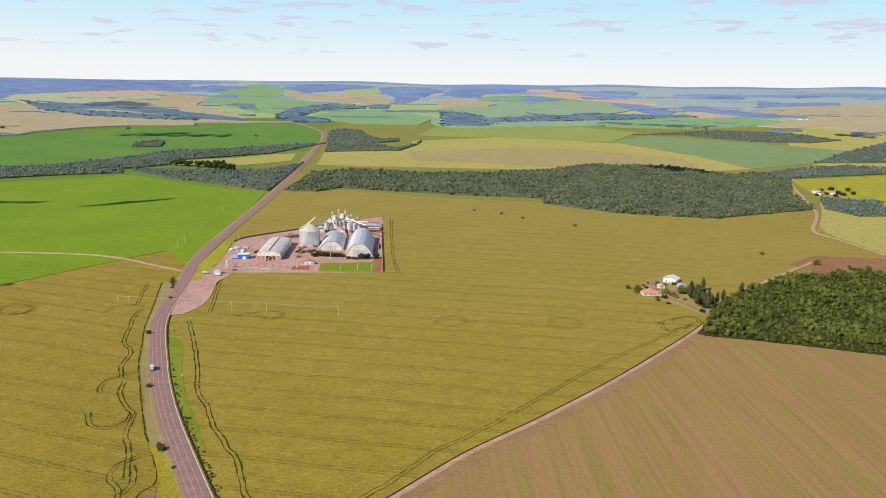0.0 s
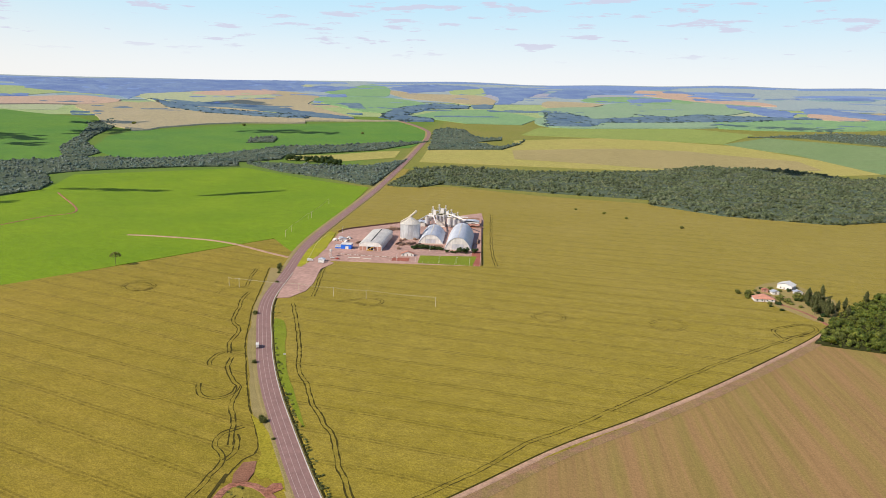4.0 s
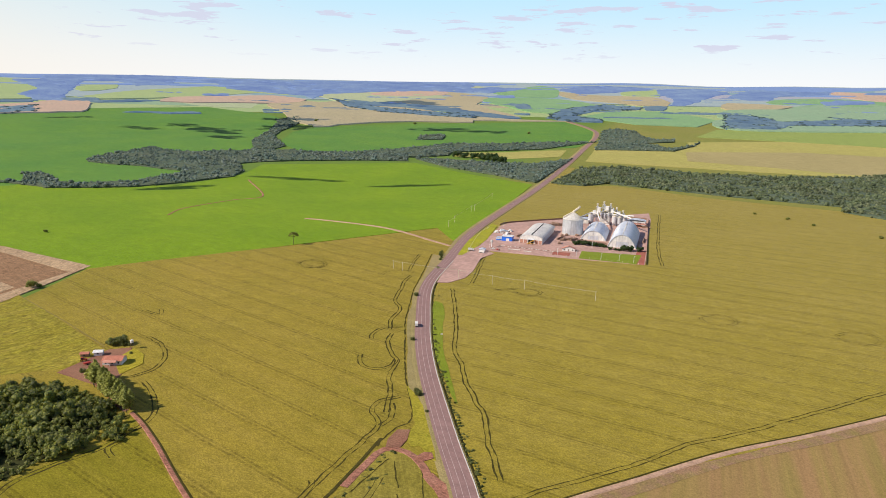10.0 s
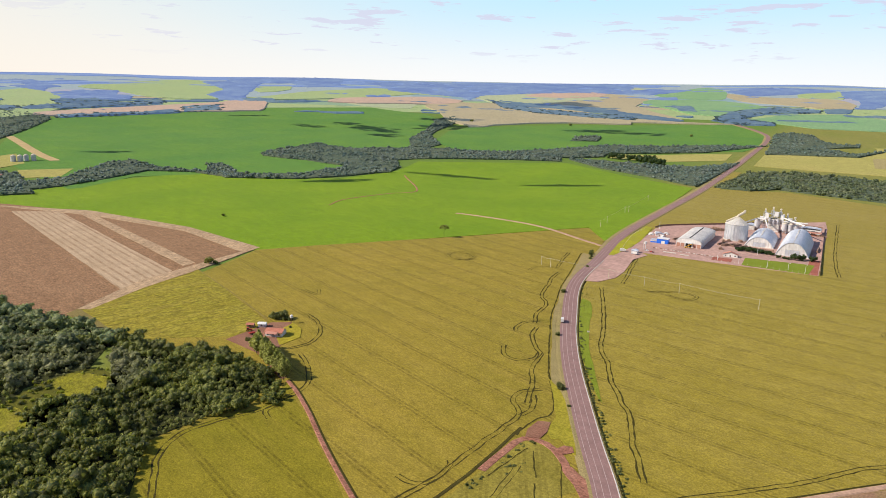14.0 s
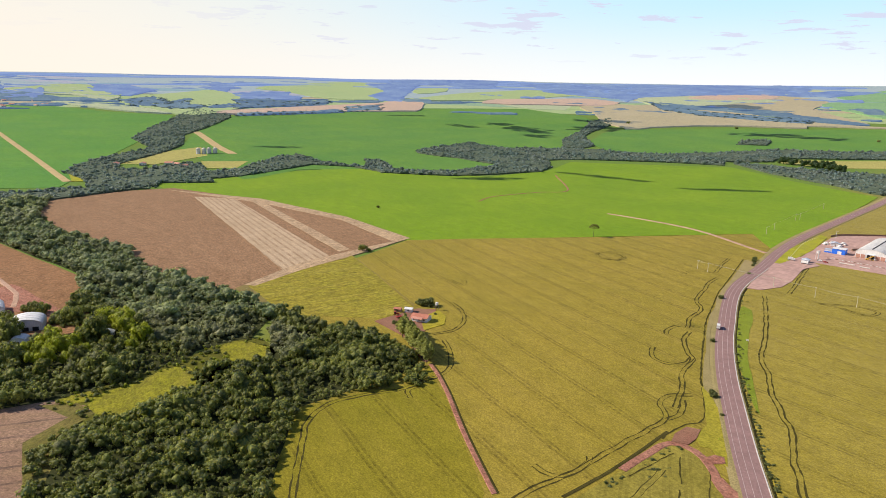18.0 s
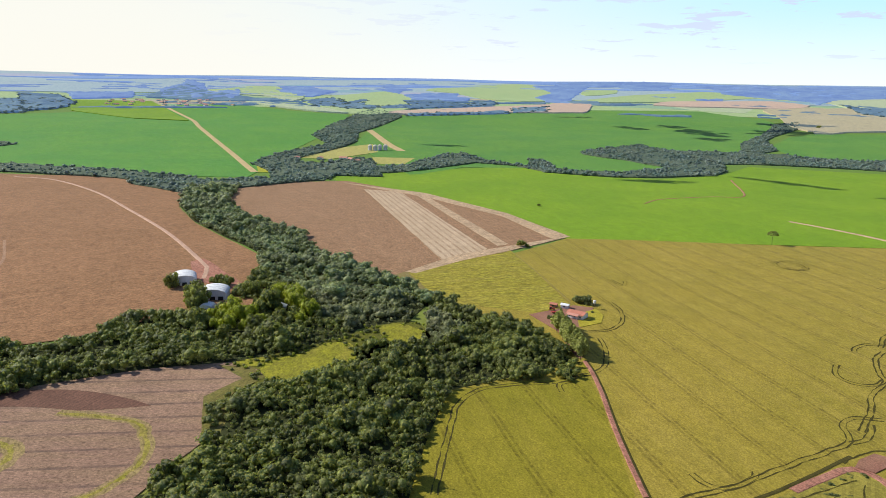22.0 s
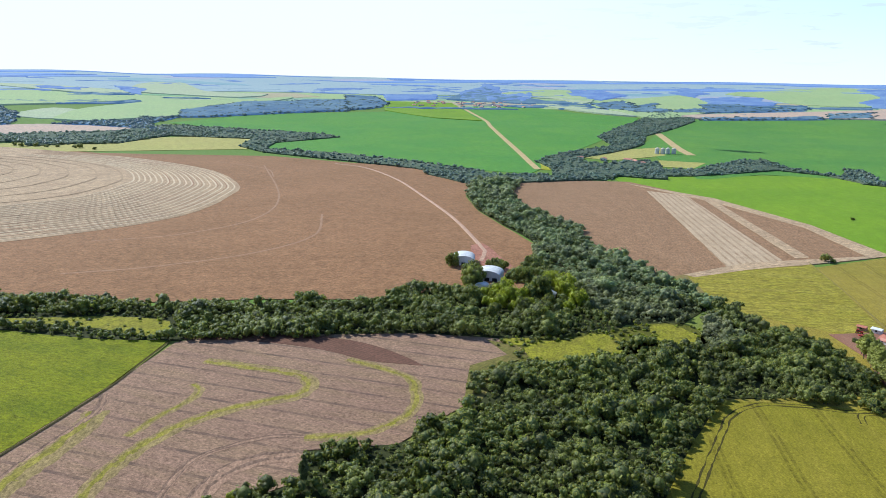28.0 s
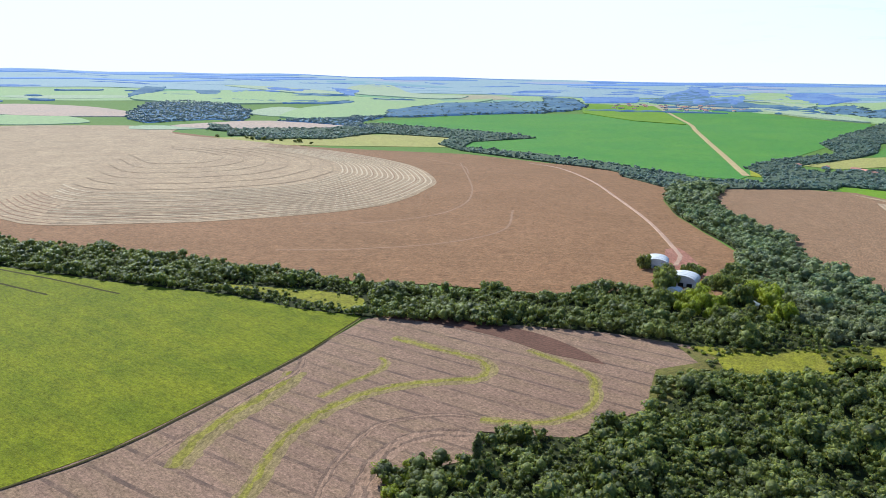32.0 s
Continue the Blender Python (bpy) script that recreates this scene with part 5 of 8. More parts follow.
# kinds: wide, high, lobes, leaves, leaf size, crown base
SHAPES = {
    "yard": [(rng.uniform(2.8, 5.2), rng.uniform(4.6, 8.4), 14, 1000, 0.31, rng.uniform(-0.5, 0.4)) for _ in range(10)],
    "bush": [(rng.uniform(2.8, 5.2), rng.uniform(4.6, 8.4), 8, 68, 0.66, -0.3) for _ in range(12)],
    "near": [(rng.uniform(2.5, 4.6), rng.uniform(5.8, 8.8), 16, 1000, 0.27, rng.uniform(0.5, 2.0)) for _ in range(12)],
    "mid": [(rng.uniform(2.5, 4.7), rng.uniform(5.6, 8.8), 10, 120, 0.42, rng.uniform(0.0, 0.8)) for _ in range(14)],
    "far": [(rng.uniform(4.4, 6.8), rng.uniform(6.6, 10.0), 6, 36, 1.05, 0.0) for _ in range(10)],
}
KIT = {}
for key, rows in SHAPES.items():
    KIT[key] = [(crown_parts(rng, *row), trunk_parts(rng, row[1], 0.24, 3 if key in ("near", "yard") else 1)) for row in rows]


def spots(points, gap, seed):
    """Places scattered over an outline, about gap metres apart."""
    rand = np.random.default_rng(seed)
    line = np.array(points, float)
    lo, hi = line.min(0), line.max(0)
    gx, gy = np.meshgrid(np.arange(lo[0], hi[0], gap), np.arange(lo[1], hi[1], gap * 0.87))
    gx[1::2] += gap / 2
    q = np.column_stack([gx.ravel(), gy.ravel()]) + rand.uniform(-0.42, 0.42, (gx.size, 2)) * gap
    return q[inside(line, q[:, 0], q[:, 1])]


def hollow(x, y):
    """How tall the wood stands at a place: knolls and hollows of the canopy."""
    return 0.97 + 0.75 * noise.noise((x / 27, y / 27, 4.0)) + 0.35 * noise.noise((x / 12, y / 12, 8.0))


def low_edge(x, y):
    """Trees grow lower beside the clearings."""
    gap = min(math.hypot(x - a, y - b) for a, b in SHORE)
    return min(1.0, 0.4 + gap / 14)


SHORE = [tuple(q) for hole in (P_clearing, P_clearing_b, P_clearing_c, P_clearing_d) for q in curve_through(hole, 6.0, True)]


def wood(name, places, key, mat, label, seed, tall=(0.5, 1.3), wide=1.0, cores=None):
    """A stand of trees too many to count, as one mesh."""
    rand = np.random.default_rng(seed)
    verts, leaves, inner, wooden = [], [], [], []
    n = 0
    for x, y in places:
        (lv, lf, cv, cf), (tv, tf) = KIT[key][rand.integers(len(KIT[key]))]
        a, s = rand.uniform(0, 6.28), rand.uniform(*tall)
        if key == "mid" and tall[1] > 1:
            s *= hollow(x, y) * (1.35 if rand.random() < 0.1 else 1.0) * (low_edge(x, y) if name in ("near_wood", "pale_grove") else 1.0)
        c, d = math.cos(a), math.sin(a)
        turn = np.array(((c, d, 0), (-d, c, 0), (0, 0, 1))) * s * np.array((wide, wide, 1))
        at = np.array((x, y, ground_z(x, y)))
        sets = [(lv, lf, leaves), (cv, cf, inner)] + ([(tv, tf, wooden)] if key != "far" else [])
        for v, f, to in sets:
            verts.append(v @ turn + at)
            to.append(f + n)
            n += len(v)
    faces = [(np.vstack(g), k) for k, g in enumerate((leaves, inner, wooden)) if g]
    ob = new(name, array_mesh(name, np.vstack(verts), faces, [mat, cores or mat, M_BARK]))
    return tagged(ob, label, "wood", kind="stuff")


def tree_kit(key, mat, label, kit_row):
    """One tree as a thing: a trunk with limbs, and a crown."""
    (lv, lf, cv, cf), (tv, tf) = kit_row
    root = new(key)
    trunk = new("trunk", array_mesh("trunk", tv, [(tf, 0)], [M_BARK]))
    crown = new("crown", array_mesh("crown", np.vstack([lv, cv]), [(lf, 0), (cf + len(lv), 1)], [mat, mat]))
    trunk.parent = crown.parent = root
    return tagged(root, label, "tree", "trees of the wood")


def stand(kits, places, seed, tall=(0.75, 1.2)):
    """Single trees, each a thing of its own."""
    rand = np.random.default_rng(seed)
    for i, (x, y) in enumerate(places):
        s = rand.uniform(*tall) * hollow(x, y) * (1.35 if rand.random() < 0.1 else 1.0) * low_edge(x, y)
        m = Matrix.Translation((x, y, ground_z(x, y))) @ Matrix.Rotation(rand.uniform(0, 6.28), 4, 'Z')
        ob = copy_thing(kits[rand.integers(len(kits))], m)
        ob.scale = (s * rand.uniform(0.9, 1.1), s * rand.uniform(0.9, 1.1), s)


def dropped(kits):
    """Takes the patterns out again, once they are copied."""
    for root in kits:
        for o in (*root.children_recursive, root):
            bpy.data.objects.remove(o)


near_spots = np.vstack([spots(P_near_wood_b, 4.4, 1), spots(P_near_wood, 4.7, 2), spots(P_wood_fill, 4.5, 12)])
for hole in (P_clearing, P_clearing_b, P_clearing_c, P_clearing_d):
    mid = np.mean(hole, axis=0)
    wider = mid + (np.array(hole, float) - mid) * 1.02
    near_spots = near_spots[~inside(wider, near_spots[:, 0], near_spots[:, 1])]
for hx, hy, hr in ((-580, 95, 14), (-530, 108, 17), (-514, 104, 14), (-503, 96, 9), (-480, 143, 8), (-470, 141, 7), (-500, 122, 16), (-517, 158, 10)):
    near_spots = near_spots[np.hypot(near_spots[:, 0] - hx, near_spots[:, 1] - hy) > hr]
for hx, hy in ((-470, 99), (-475, 107), (-476, 93), (-461, 109), (-466, 115), (-471, 121), (-451, 99), (-446, 108), (-458, 92), (-488, 112), (-453, 158), (-452, 154), (-493, 152), (-483, 154), (-499, 157), (-498, 149), (-473, 154), (-518, 85), (-455, 121), (-443, 146)):
    near_spots = near_spots[np.hypot(near_spots[:, 0] - hx, near_spots[:, 1] - hy) > 6.5]
edge_gap = np.array([min(np.hypot(q[0] - x, q[1] - y) for x, y in P_clearing + P_clearing_b + P_clearing_c + P_clearing_d) for q in near_spots])
near_spots = near_spots[edge_gap > 2.5]
reach = np.hypot(near_spots[:, 0], near_spots[:, 1])
order = np.argsort(reach)
single, rest = near_spots[order[:240]], near_spots[order[240:]]
kits = [tree_kit("tree", M_LEAF, "broad-leaved tree with a dense dark green crown in the wood", KIT["near"][i]) for i in range(12)]
stand(kits, single, 3, (0.48, 0.95))
dropped(kits)
pale = inside(P_pale_grove, rest[:, 0], rest[:, 1])
wood("near_wood", rest[~pale], "mid", M_LEAF, "dense dark green broad-leaved wood along a stream", 4, (0.5, 1.12))
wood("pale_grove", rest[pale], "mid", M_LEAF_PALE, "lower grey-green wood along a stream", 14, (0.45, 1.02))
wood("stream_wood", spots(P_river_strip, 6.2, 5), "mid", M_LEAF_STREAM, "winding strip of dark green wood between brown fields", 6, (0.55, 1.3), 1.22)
wood("corner_wood", spots(P_wood_r, 5.6, 7), "mid", M_LEAF_OLD, "dense green wood beside a stubble field", 8, (0.5, 1.05), 1.05)


def canopy(name, points, high, mat, label, rough=3.0, step=None):
    """The closed, lumpy crown sheet of a far wood, with its edge down to the ground."""
    far = np.median([math.hypot(*q) for q in points])
    line = edged(points, rough, False, far / 150, far / 75)
    lo, hi = line.min(0), line.max(0)
    step = step or max(12.0, far / 130)
    gx, gy = np.meshgrid(np.arange(lo[0] + step / 2, hi[0], step), np.arange(lo[1] + step / 2, hi[1], step))
    gx, gy = gx.ravel(), gy.ravel()
    keep = inside(line, gx, gy)
    flat = [Vector(q) for q in line] + [Vector(q) for q in zip(gx[keep], gy[keep])]
    verts, _, faces, *_ = delaunay_2d_cdt(flat, [], [list(range(len(line)))], 1, 0.01)
    out = []
    rim = {tuple(np.round(q, 1)) for q in line}
    for v in verts:
        q = (v[0], v[1])
        lump = 0.85 + 0.7 * noise.noise((q[0] / step / 1.7, q[1] / step / 1.7, 3.0)) + 0.25 * noise.noise((q[0] / 90, q[1] / 90, 6.0))
        at_rim = (round(q[0], 1), round(q[1], 1)) in rim
        out.append((*q, ground_z(*q) + high * lump * (0.7 if at_rim else 1.0)))
    count = {}
    for f in faces:
        for i in range(len(f)):
            e = (f[i], f[(i + 1) % len(f)])
            key = (min(e), max(e))
            count[key] = None if key in count else e
    low, made = {}, [tuple(f) for f in faces]
    for a, b in [e for e in count.values() if e]:
        for v in (a, b):
            if v not in low:
                low[v] = len(out)
                out.append((out[v][0], out[v][1], ground_z(out[v][0], out[v][1]) - 0.5))
        made.append((b, a, low[a], low[b]))
    return tagged(new(name, lit_mesh(name, out, made, mat)), label, "wood", kind="stuff")


# wood floors, painted dark to deepen the gaps between crowns
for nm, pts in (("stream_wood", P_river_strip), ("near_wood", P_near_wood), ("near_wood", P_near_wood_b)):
    field(nm + "_floor", pts, 0.40 if pts is P_near_wood_b else 0.36, M_UNDER_SHADE, "undergrowth under dense trees, darkened as gap shade", "undergrowth", 2.0)
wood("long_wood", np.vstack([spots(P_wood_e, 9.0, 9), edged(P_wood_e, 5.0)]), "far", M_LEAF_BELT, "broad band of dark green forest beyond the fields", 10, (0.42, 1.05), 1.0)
canopy("corner_wood_undergrowth", P_wood_r, 2.2, M_UNDER_SHADE, "low undergrowth of the corner wood", 1.0, 14.0)
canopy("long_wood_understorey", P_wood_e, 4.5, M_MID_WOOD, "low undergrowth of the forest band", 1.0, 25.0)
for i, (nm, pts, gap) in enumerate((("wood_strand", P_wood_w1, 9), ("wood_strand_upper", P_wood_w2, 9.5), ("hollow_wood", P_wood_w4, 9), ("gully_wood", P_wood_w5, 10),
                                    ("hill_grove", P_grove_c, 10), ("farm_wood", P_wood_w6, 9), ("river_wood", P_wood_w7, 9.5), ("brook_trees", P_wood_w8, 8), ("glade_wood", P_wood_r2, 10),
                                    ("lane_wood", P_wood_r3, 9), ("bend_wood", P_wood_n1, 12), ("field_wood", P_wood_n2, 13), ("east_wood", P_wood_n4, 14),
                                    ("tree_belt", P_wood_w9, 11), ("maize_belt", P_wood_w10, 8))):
    wood(nm, np.vstack([spots(pts, gap * 1.05, 20 + i), edged(pts, 5.0)]), "far", M_LEAF_FAR, "belt of green trees between fields, tinted with blue haze", 50 + i, (0.34, 0.95), 1.05)
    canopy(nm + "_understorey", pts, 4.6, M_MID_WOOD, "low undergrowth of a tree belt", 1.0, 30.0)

# ---------- wheel tracks, bands and grass ----------
def rut(line, off, width, up, parent, mat=None, name="rut", wander=0.45, thin=0.12):
    """One uneven rut beside a line: it widens, thins out and wanders."""
    way = np.gradient(line, axis=0)
    way /= np.linalg.norm(way, axis=1)[:, None] + 1e-9
    verts, faces = [], []
    for i, q in enumerate(line):
        left = np.array((-way[i, 1], way[i, 0]))
        at = q + left * (off + wander * noise.noise((q[0] / 5, q[1] / 5, 2.0 + off)))
        half = 0.5 * width * min(1.35, max(thin, 0.75 + 1.1 * noise.noise((q[0] / 4, q[1] / 4, 6.0 + off))))
        for s in (half, -half):
            verts.append((at[0] + left[0] * s, at[1] + left[1] * s, ground_z(at[0], at[1]) + up + 0.01 * s))
    for i in range(len(line) - 1):
        faces.append((2 * i + 1, 2 * i + 3, 2 * i + 2, 2 * i))
    new(name, lit_mesh(name, verts, faces, mat or M_CRUSHED_SHADED)).parent = parent


def wheel_pair(name, pts, label="pair of dark wheel tracks pressed into the crop", gauge=2.8, width=0.95, up=0.80):
    root = new(name)
    tagged(root, label, "wheel track", "wheel tracks in the crop", "structure")
    line = np.array([q + 1.1 * np.array((noise.noise((q[0] / 14, q[1] / 14, 2.0)), noise.noise((q[0] / 14, q[1] / 14, 5.0)))) for q in curve_through(pts, 2.0)])
    for off in (gauge / 2, -gauge / 2):
        rut(line, off, width, up, root)


for pts in (P_tk_e, P_tk_e2, P_tk_pole, P_tk_s, P_tk_s2, P_tk_w, P_tk_w2, P_tk_w3, P_tk_w4, P_tk_w5, P_tk_sw, P_tk_house, P_tk_house2, P_tk_yard, P_tk_tri, P_tk_lane, P_tk_loop, P_tk_loop2, P_tk_w6, P_tk_w7):
    wheel_pair("wheel_track", pts, width=0.6 if pts is P_tk_s else 0.95)

edge_line = curve_through(P_edge_w, 2.0)
rut(edge_line, 0.0, 1.3, 0.82, crop_foot, None, "rut", 0.7, 0.3)
for pts in (P_cut_a, P_cut_b, P_cut_c, P_cut_d):
    root = new("wheel_track")
    tagged(root, "dark broken furrow in a rough weedy corner", "wheel track", "wheel tracks in the crop", "structure")
    rut(np.array(curve_through(pts, 2.0)), 0.0, 0.7, 0.92, root, None, "rut", 0.6, 0.3)
for pts in (P_ring_a, P_ring_b, P_ring_c, P_ring_d, P_ring_e, P_tk_north):
    wheel_pair("wheel_ring", pts, "faint looping wheel tracks in the crop", 3.0, 0.5)


def band(name, pts, width, mat, label, up, cat="band"):
    line = curve_through(pts, 4.0)
    line = [q + 0.22 * width * np.array((noise.noise((q[0] / 9, q[1] / 9, 3.0)), noise.noise((q[0] / 9, q[1] / 9, 9.0)))) for q in line]
    return ribbon(name, line, [(width / 2, up), (0, up + 0.03), (-width / 2, up)], mat, label, cat, smooth_line=False)


M_BAND = crop("green_regrowth", (0.245, 0.21, 0.025), (0.265, 0.198, 0.055), (0.24, 0.21, 0.025), 0, 0, fine=1.0, drift=7.0, clump=1.3)
M_PLOUGH = crop("dark_plough", (0.145, 0.072, 0.045), (0.18, 0.092, 0.06), (0.12, 0.062, 0.04), 48, 2.6, 0.5, sheen=0.0)
M_PLOUGH_SOFT = crop("turned_soil", (0.191, 0.119, 0.078), (0.212, 0.128, 0.085), (0.170, 0.106, 0.068), 0, 0, clump=1.5)
M_TILL = crop("pale_tillage", (0.325, 0.195, 0.122), (0.30, 0.18, 0.11), (0.335, 0.205, 0.13), 0, 0, clump=1.5)


def strands(name, pts, width, count, mats, label, up):
    """A band of uneven strands side by side, broken and wandering."""
    root = new(name)
    tagged(root, label, "band", kind="structure")
    line = np.array(curve_through(pts, 3.0))
    for k in range(count):
        rut(line, width * ((k + 0.5) / count - 0.5), 2.1 * width / count, up + 0.012 * k, root, mats[k % len(mats)], "strand", 0.9, 0.6)


M_BAND_SOFT = crop("thin_regrowth", (0.265, 0.192, 0.07), (0.275, 0.185, 0.09), (0.25, 0.198, 0.05), 0, 0, drift=9.0, clump=1.3)
for pts, w in ((P_band_a, 7.5), (P_band_b, 5.5), (P_band_c, 10.0), (P_band_d, 4.0)):
    strands("regrowth_band", pts, w, 5, (M_BAND_SOFT, M_BAND_SOFT, M_BAND, M_BAND, M_BAND_SOFT), "curved olive band of regrowth on bare soil", 0.50)
for pts, w in ((P_till_a, 3.2), (P_till_b, 8.0), (P_till_c, 3.4)):
    strands("tillage_line", pts, w, 5, (M_TILL, M_PLOUGH_SOFT, M_TILL), "pale and dark curved tillage lines on bare soil", 0.53)
field("ploughed_patch", P_dark_plough, 0.56, M_PLOUGH, "dark reddish freshly ploughed patch", round_off=True)
for pts in (P_meadow_a, P_meadow_b):
    band("meadow_ditch", pts, 2.2, M_CRUSHED_SHADED, "narrow dark ditch across the meadow", 0.66, "ditch")
for pts in (P_maize_a, P_maize_b, P_maize_c):
    band("maize_path", pts, 2.6, M_MAIZE_PATH, "faint pale wheel path across dry maize", 0.66, "path")
band("field_margin", P_soy_line, 0.9, M_FALLOW, "dark margin line between pasture and soybeans", 0.84, "margin")
field("roadside_weeds", P_verge_lime, 0.95, M_YELLOW_WEED, "tall yellow-green weeds beside the road", "field", 3.0)
field("roadside_grass", P_grass_e, 0.74, M_LUSH, "bright green grass strip beside the road", "field", 1.2, True)
field("rough_corner", P_weeds, 0.80, M_WEEDS, "rough weedy corner by a red dirt turn-off")

# straw windrows round the harvested circle
outline = curve_through(P_pale_f, 25.0, True)
heart = np.array((-1250.0, -720.0))


def bow(scale, low):
    """The unbroken piece of the shrunken outline round the circle's eastern end."""
    ring = heart + (outline - heart) * scale
    keep = ring[:, 1] > low
    start = int(np.argmin(keep))
    ring, keep = np.roll(ring, -start, axis=0), np.roll(keep, -start)
    return [tuple(q) for q in ring[keep]]


for k in range(36):
    ribbon("windrow", bow(0.993 - 0.0085 * k, -290 - 5 * k - (190 if k % 3 else 0)), [(1.2, 1.02), (0, 1.16), (-1.2, 1.02)], M_STRAW if k % 2 else M_PALE, "curved windrow of pale straw", "windrow", smooth_line=False)
for k, s in enumerate((0.66, 0.58, 0.49, 0.40, 0.31, 0.22)):
    ribbon("harvest_ring", bow(s, -640 - 30 * k), [(1.3, 1.25), (-1.3, 1.25)], M_RING, "faint darker ring on the harvested field", "ring", smooth_line=False)
for k in range(9):
    ribbon("stubble_line", bow(0.985 - 0.023 * k, -640), [(0.9, 1.05), (-0.9, 1.05)], M_MAIZE_PATH, "faint brown line of uncut stubble", "line", smooth_line=False)
band("meadow_margin", P_meadow_edge, 1.3, M_CRUSHED_SHADED, "dark furrow between meadow and bare field", 0.80, "margin")


# ---------- building kit ----------
def part(name, bm, mat, parent, label=""):
    me = bpy.data.meshes.new(name)
    bm.normal_update()
    bm.to_mesh(me)
    bm.free()
    for m in (mat if isinstance(mat, list) else [mat]):
        me.materials.append(m)
    ob = new(name, me)
    ob.parent = parent
    return tagged(ob, label)


def thing(name, x, y, turn, label, category, group="", z=None):
    root = new(name)
    root.matrix_world = pose(x, y, (ground_z(x, y) if z is None else z), 0, 0, turn)
    return tagged(root, label, category, group)


def slab(bm, x0, x1, y0, y1, z0, z1, bevel=0.0):
    made = bmesh.ops.create_cube(bm, size=1.0, matrix=Matrix.Translation(((x0 + x1) / 2, (y0 + y1) / 2, (z0 + z1) / 2)) @ Matrix.Diagonal((x1 - x0, y1 - y0, z1 - z0, 1)))
    if bevel:
        edges = {e for v in made["verts"] for e in v.link_edges}
        bmesh.ops.bevel(bm, geom=list(edges), offset=bevel, segments=1, affect='EDGES')
    return bm


def box(x0, x1, y0, y1, z0, z1, bevel=0.05):
    return slab(bmesh.new(), x0, x1, y0, y1, z0, z1, bevel)


def tube(a, b, r0, r1=None, sides=10, bm=None):
    """A round bar from a to b."""
    bm = bm or bmesh.new()
    a, b = Vector(a), Vector(b)
    way = b - a
    m = Matrix.Translation((a + b) / 2) @ way.to_track_quat('Z', 'Y').to_matrix().to_4x4()
    bmesh.ops.create_cone(bm, cap_ends=True, segments=sides, radius1=r0, radius2=r0 if r1 is None else r1, depth=way.length, matrix=m)
    return bm


def profile(half, rise, base, arc, low, peak):
    """Points of a roof curve from one foot to the other: round, or steep-sided and peaked."""
    if peak:
        return [(half * u, base + rise * (1 - abs(u) ** peak)) for u in np.linspace(-1, 1, arc + 1)]
    return [(half * math.cos(a), base + rise * math.sin(a)) for a in np.linspace(math.pi - low, low, arc)]


def vault(half, rise, base, length, ribs, thick=0.25, arc=14, low=0.0, peak=0.0):
    """A ribbed roof sheet on an arc across x, along y; every second strip stands a little proud."""
    bm = bmesh.new()
    rows = []
    for i in range(ribs + 1):
        y = length * i / ribs
        for step in ((0.0,) if i in (0, ribs) else (-0.02, 0.02)):
            lift = 0.12 if (i + (step > 0)) % 2 else 0.0
            rows.append([bm.verts.new((px, y + step, pz + lift)) for px, pz in profile(half, rise, base, arc, low, peak)])
    for r0, r1 in zip(rows, rows[1:]):
        for j in range(len(r0) - 1):
            bm.faces.new((r0[j], r0[j + 1], r1[j + 1], r1[j]))
    ends = bmesh.ops.extrude_face_region(bm, geom=bm.faces[:])
    for v in ends["geom"]:
        if isinstance(v, bmesh.types.BMVert):
            v.co.z -= thick
    bmesh.ops.recalc_face_normals(bm, faces=bm.faces[:])
    return bm


def arch_wall(half, rise, base, y, thick=0.3, arc=14, low=0.0, foot=0.0, peak=0.0):
    """A wall under an arc, with its foot on the ground."""
    bm = bmesh.new()
    pts = profile(half, rise, base, arc, low, peak)
    pts = [(pts[0][0], foot)] + pts + [(pts[-1][0], foot)] if base > foot else pts
    rings = [[bm.verts.new((px, y + d, pz)) for px, pz in pts] for d in (0, thick)]
    bm.faces.new(rings[0])
    bm.faces.new(rings[1][::-1])
    n = len(pts)
    for j in range(n):
        bm.faces.new((rings[0][j], rings[1][j], rings[1][(j + 1) % n], rings[0][(j + 1) % n]))
    bmesh.ops.recalc_face_normals(bm, faces=bm.faces[:])
    return bm


def gable_roof(x0, x1, y0, y1, eave, ridge, over=0.6, thick=0.18, hip=0.0):
    """A pitched roof with its ridge along y; hip: how far the ridge stops short of the ends."""
    bm = bmesh.new()
    xm = (x0 + x1) / 2
    for up in (0, -thick):
        a = [bm.verts.new(p) for p in ((x0 - over, y0 - over, eave + up), (x1 + over, y0 - over, eave + up), (x1 + over, y1 + over, eave + up), (x0 - over, y1 + over, eave + up), (xm, y0 - over + hip, ridge + up), (xm, y1 + over - hip, ridge + up))]
        for f in ((0, 4, 5, 3), (1, 2, 5, 4), (0, 1, 4), (2, 3, 5)):
            if hip or len(f) == 4:
                bm.faces.new([a[i] for i in f])
    bmesh.ops.recalc_face_normals(bm, faces=bm.faces[:])
    return bm


M_TIN = plain("pale_tin", (0.64, 0.66, 0.70), 0.42, 0.35, 0.3, 2.0, 0.4, streaks=True)
M_TIN_WARM = plain("weathered_tin", (0.64, 0.60, 0.54), 0.5, 0.1, 0.35, 2.0, 0.3, streaks=True)
M_WHITE = plain("white_paint", (0.72, 0.69, 0.65), 0.6, 0, 0.25, 1.0, streaks=True)
M_STEEL = plain("silo_steel", (0.62, 0.62, 0.63), 0.45, 0.35, 0.35, 1.2, 0.4, streaks=True)
M_CREAM = plain("cream_tin", (0.66, 0.58, 0.44), 0.5, 0.2, 0.25, 1.2)
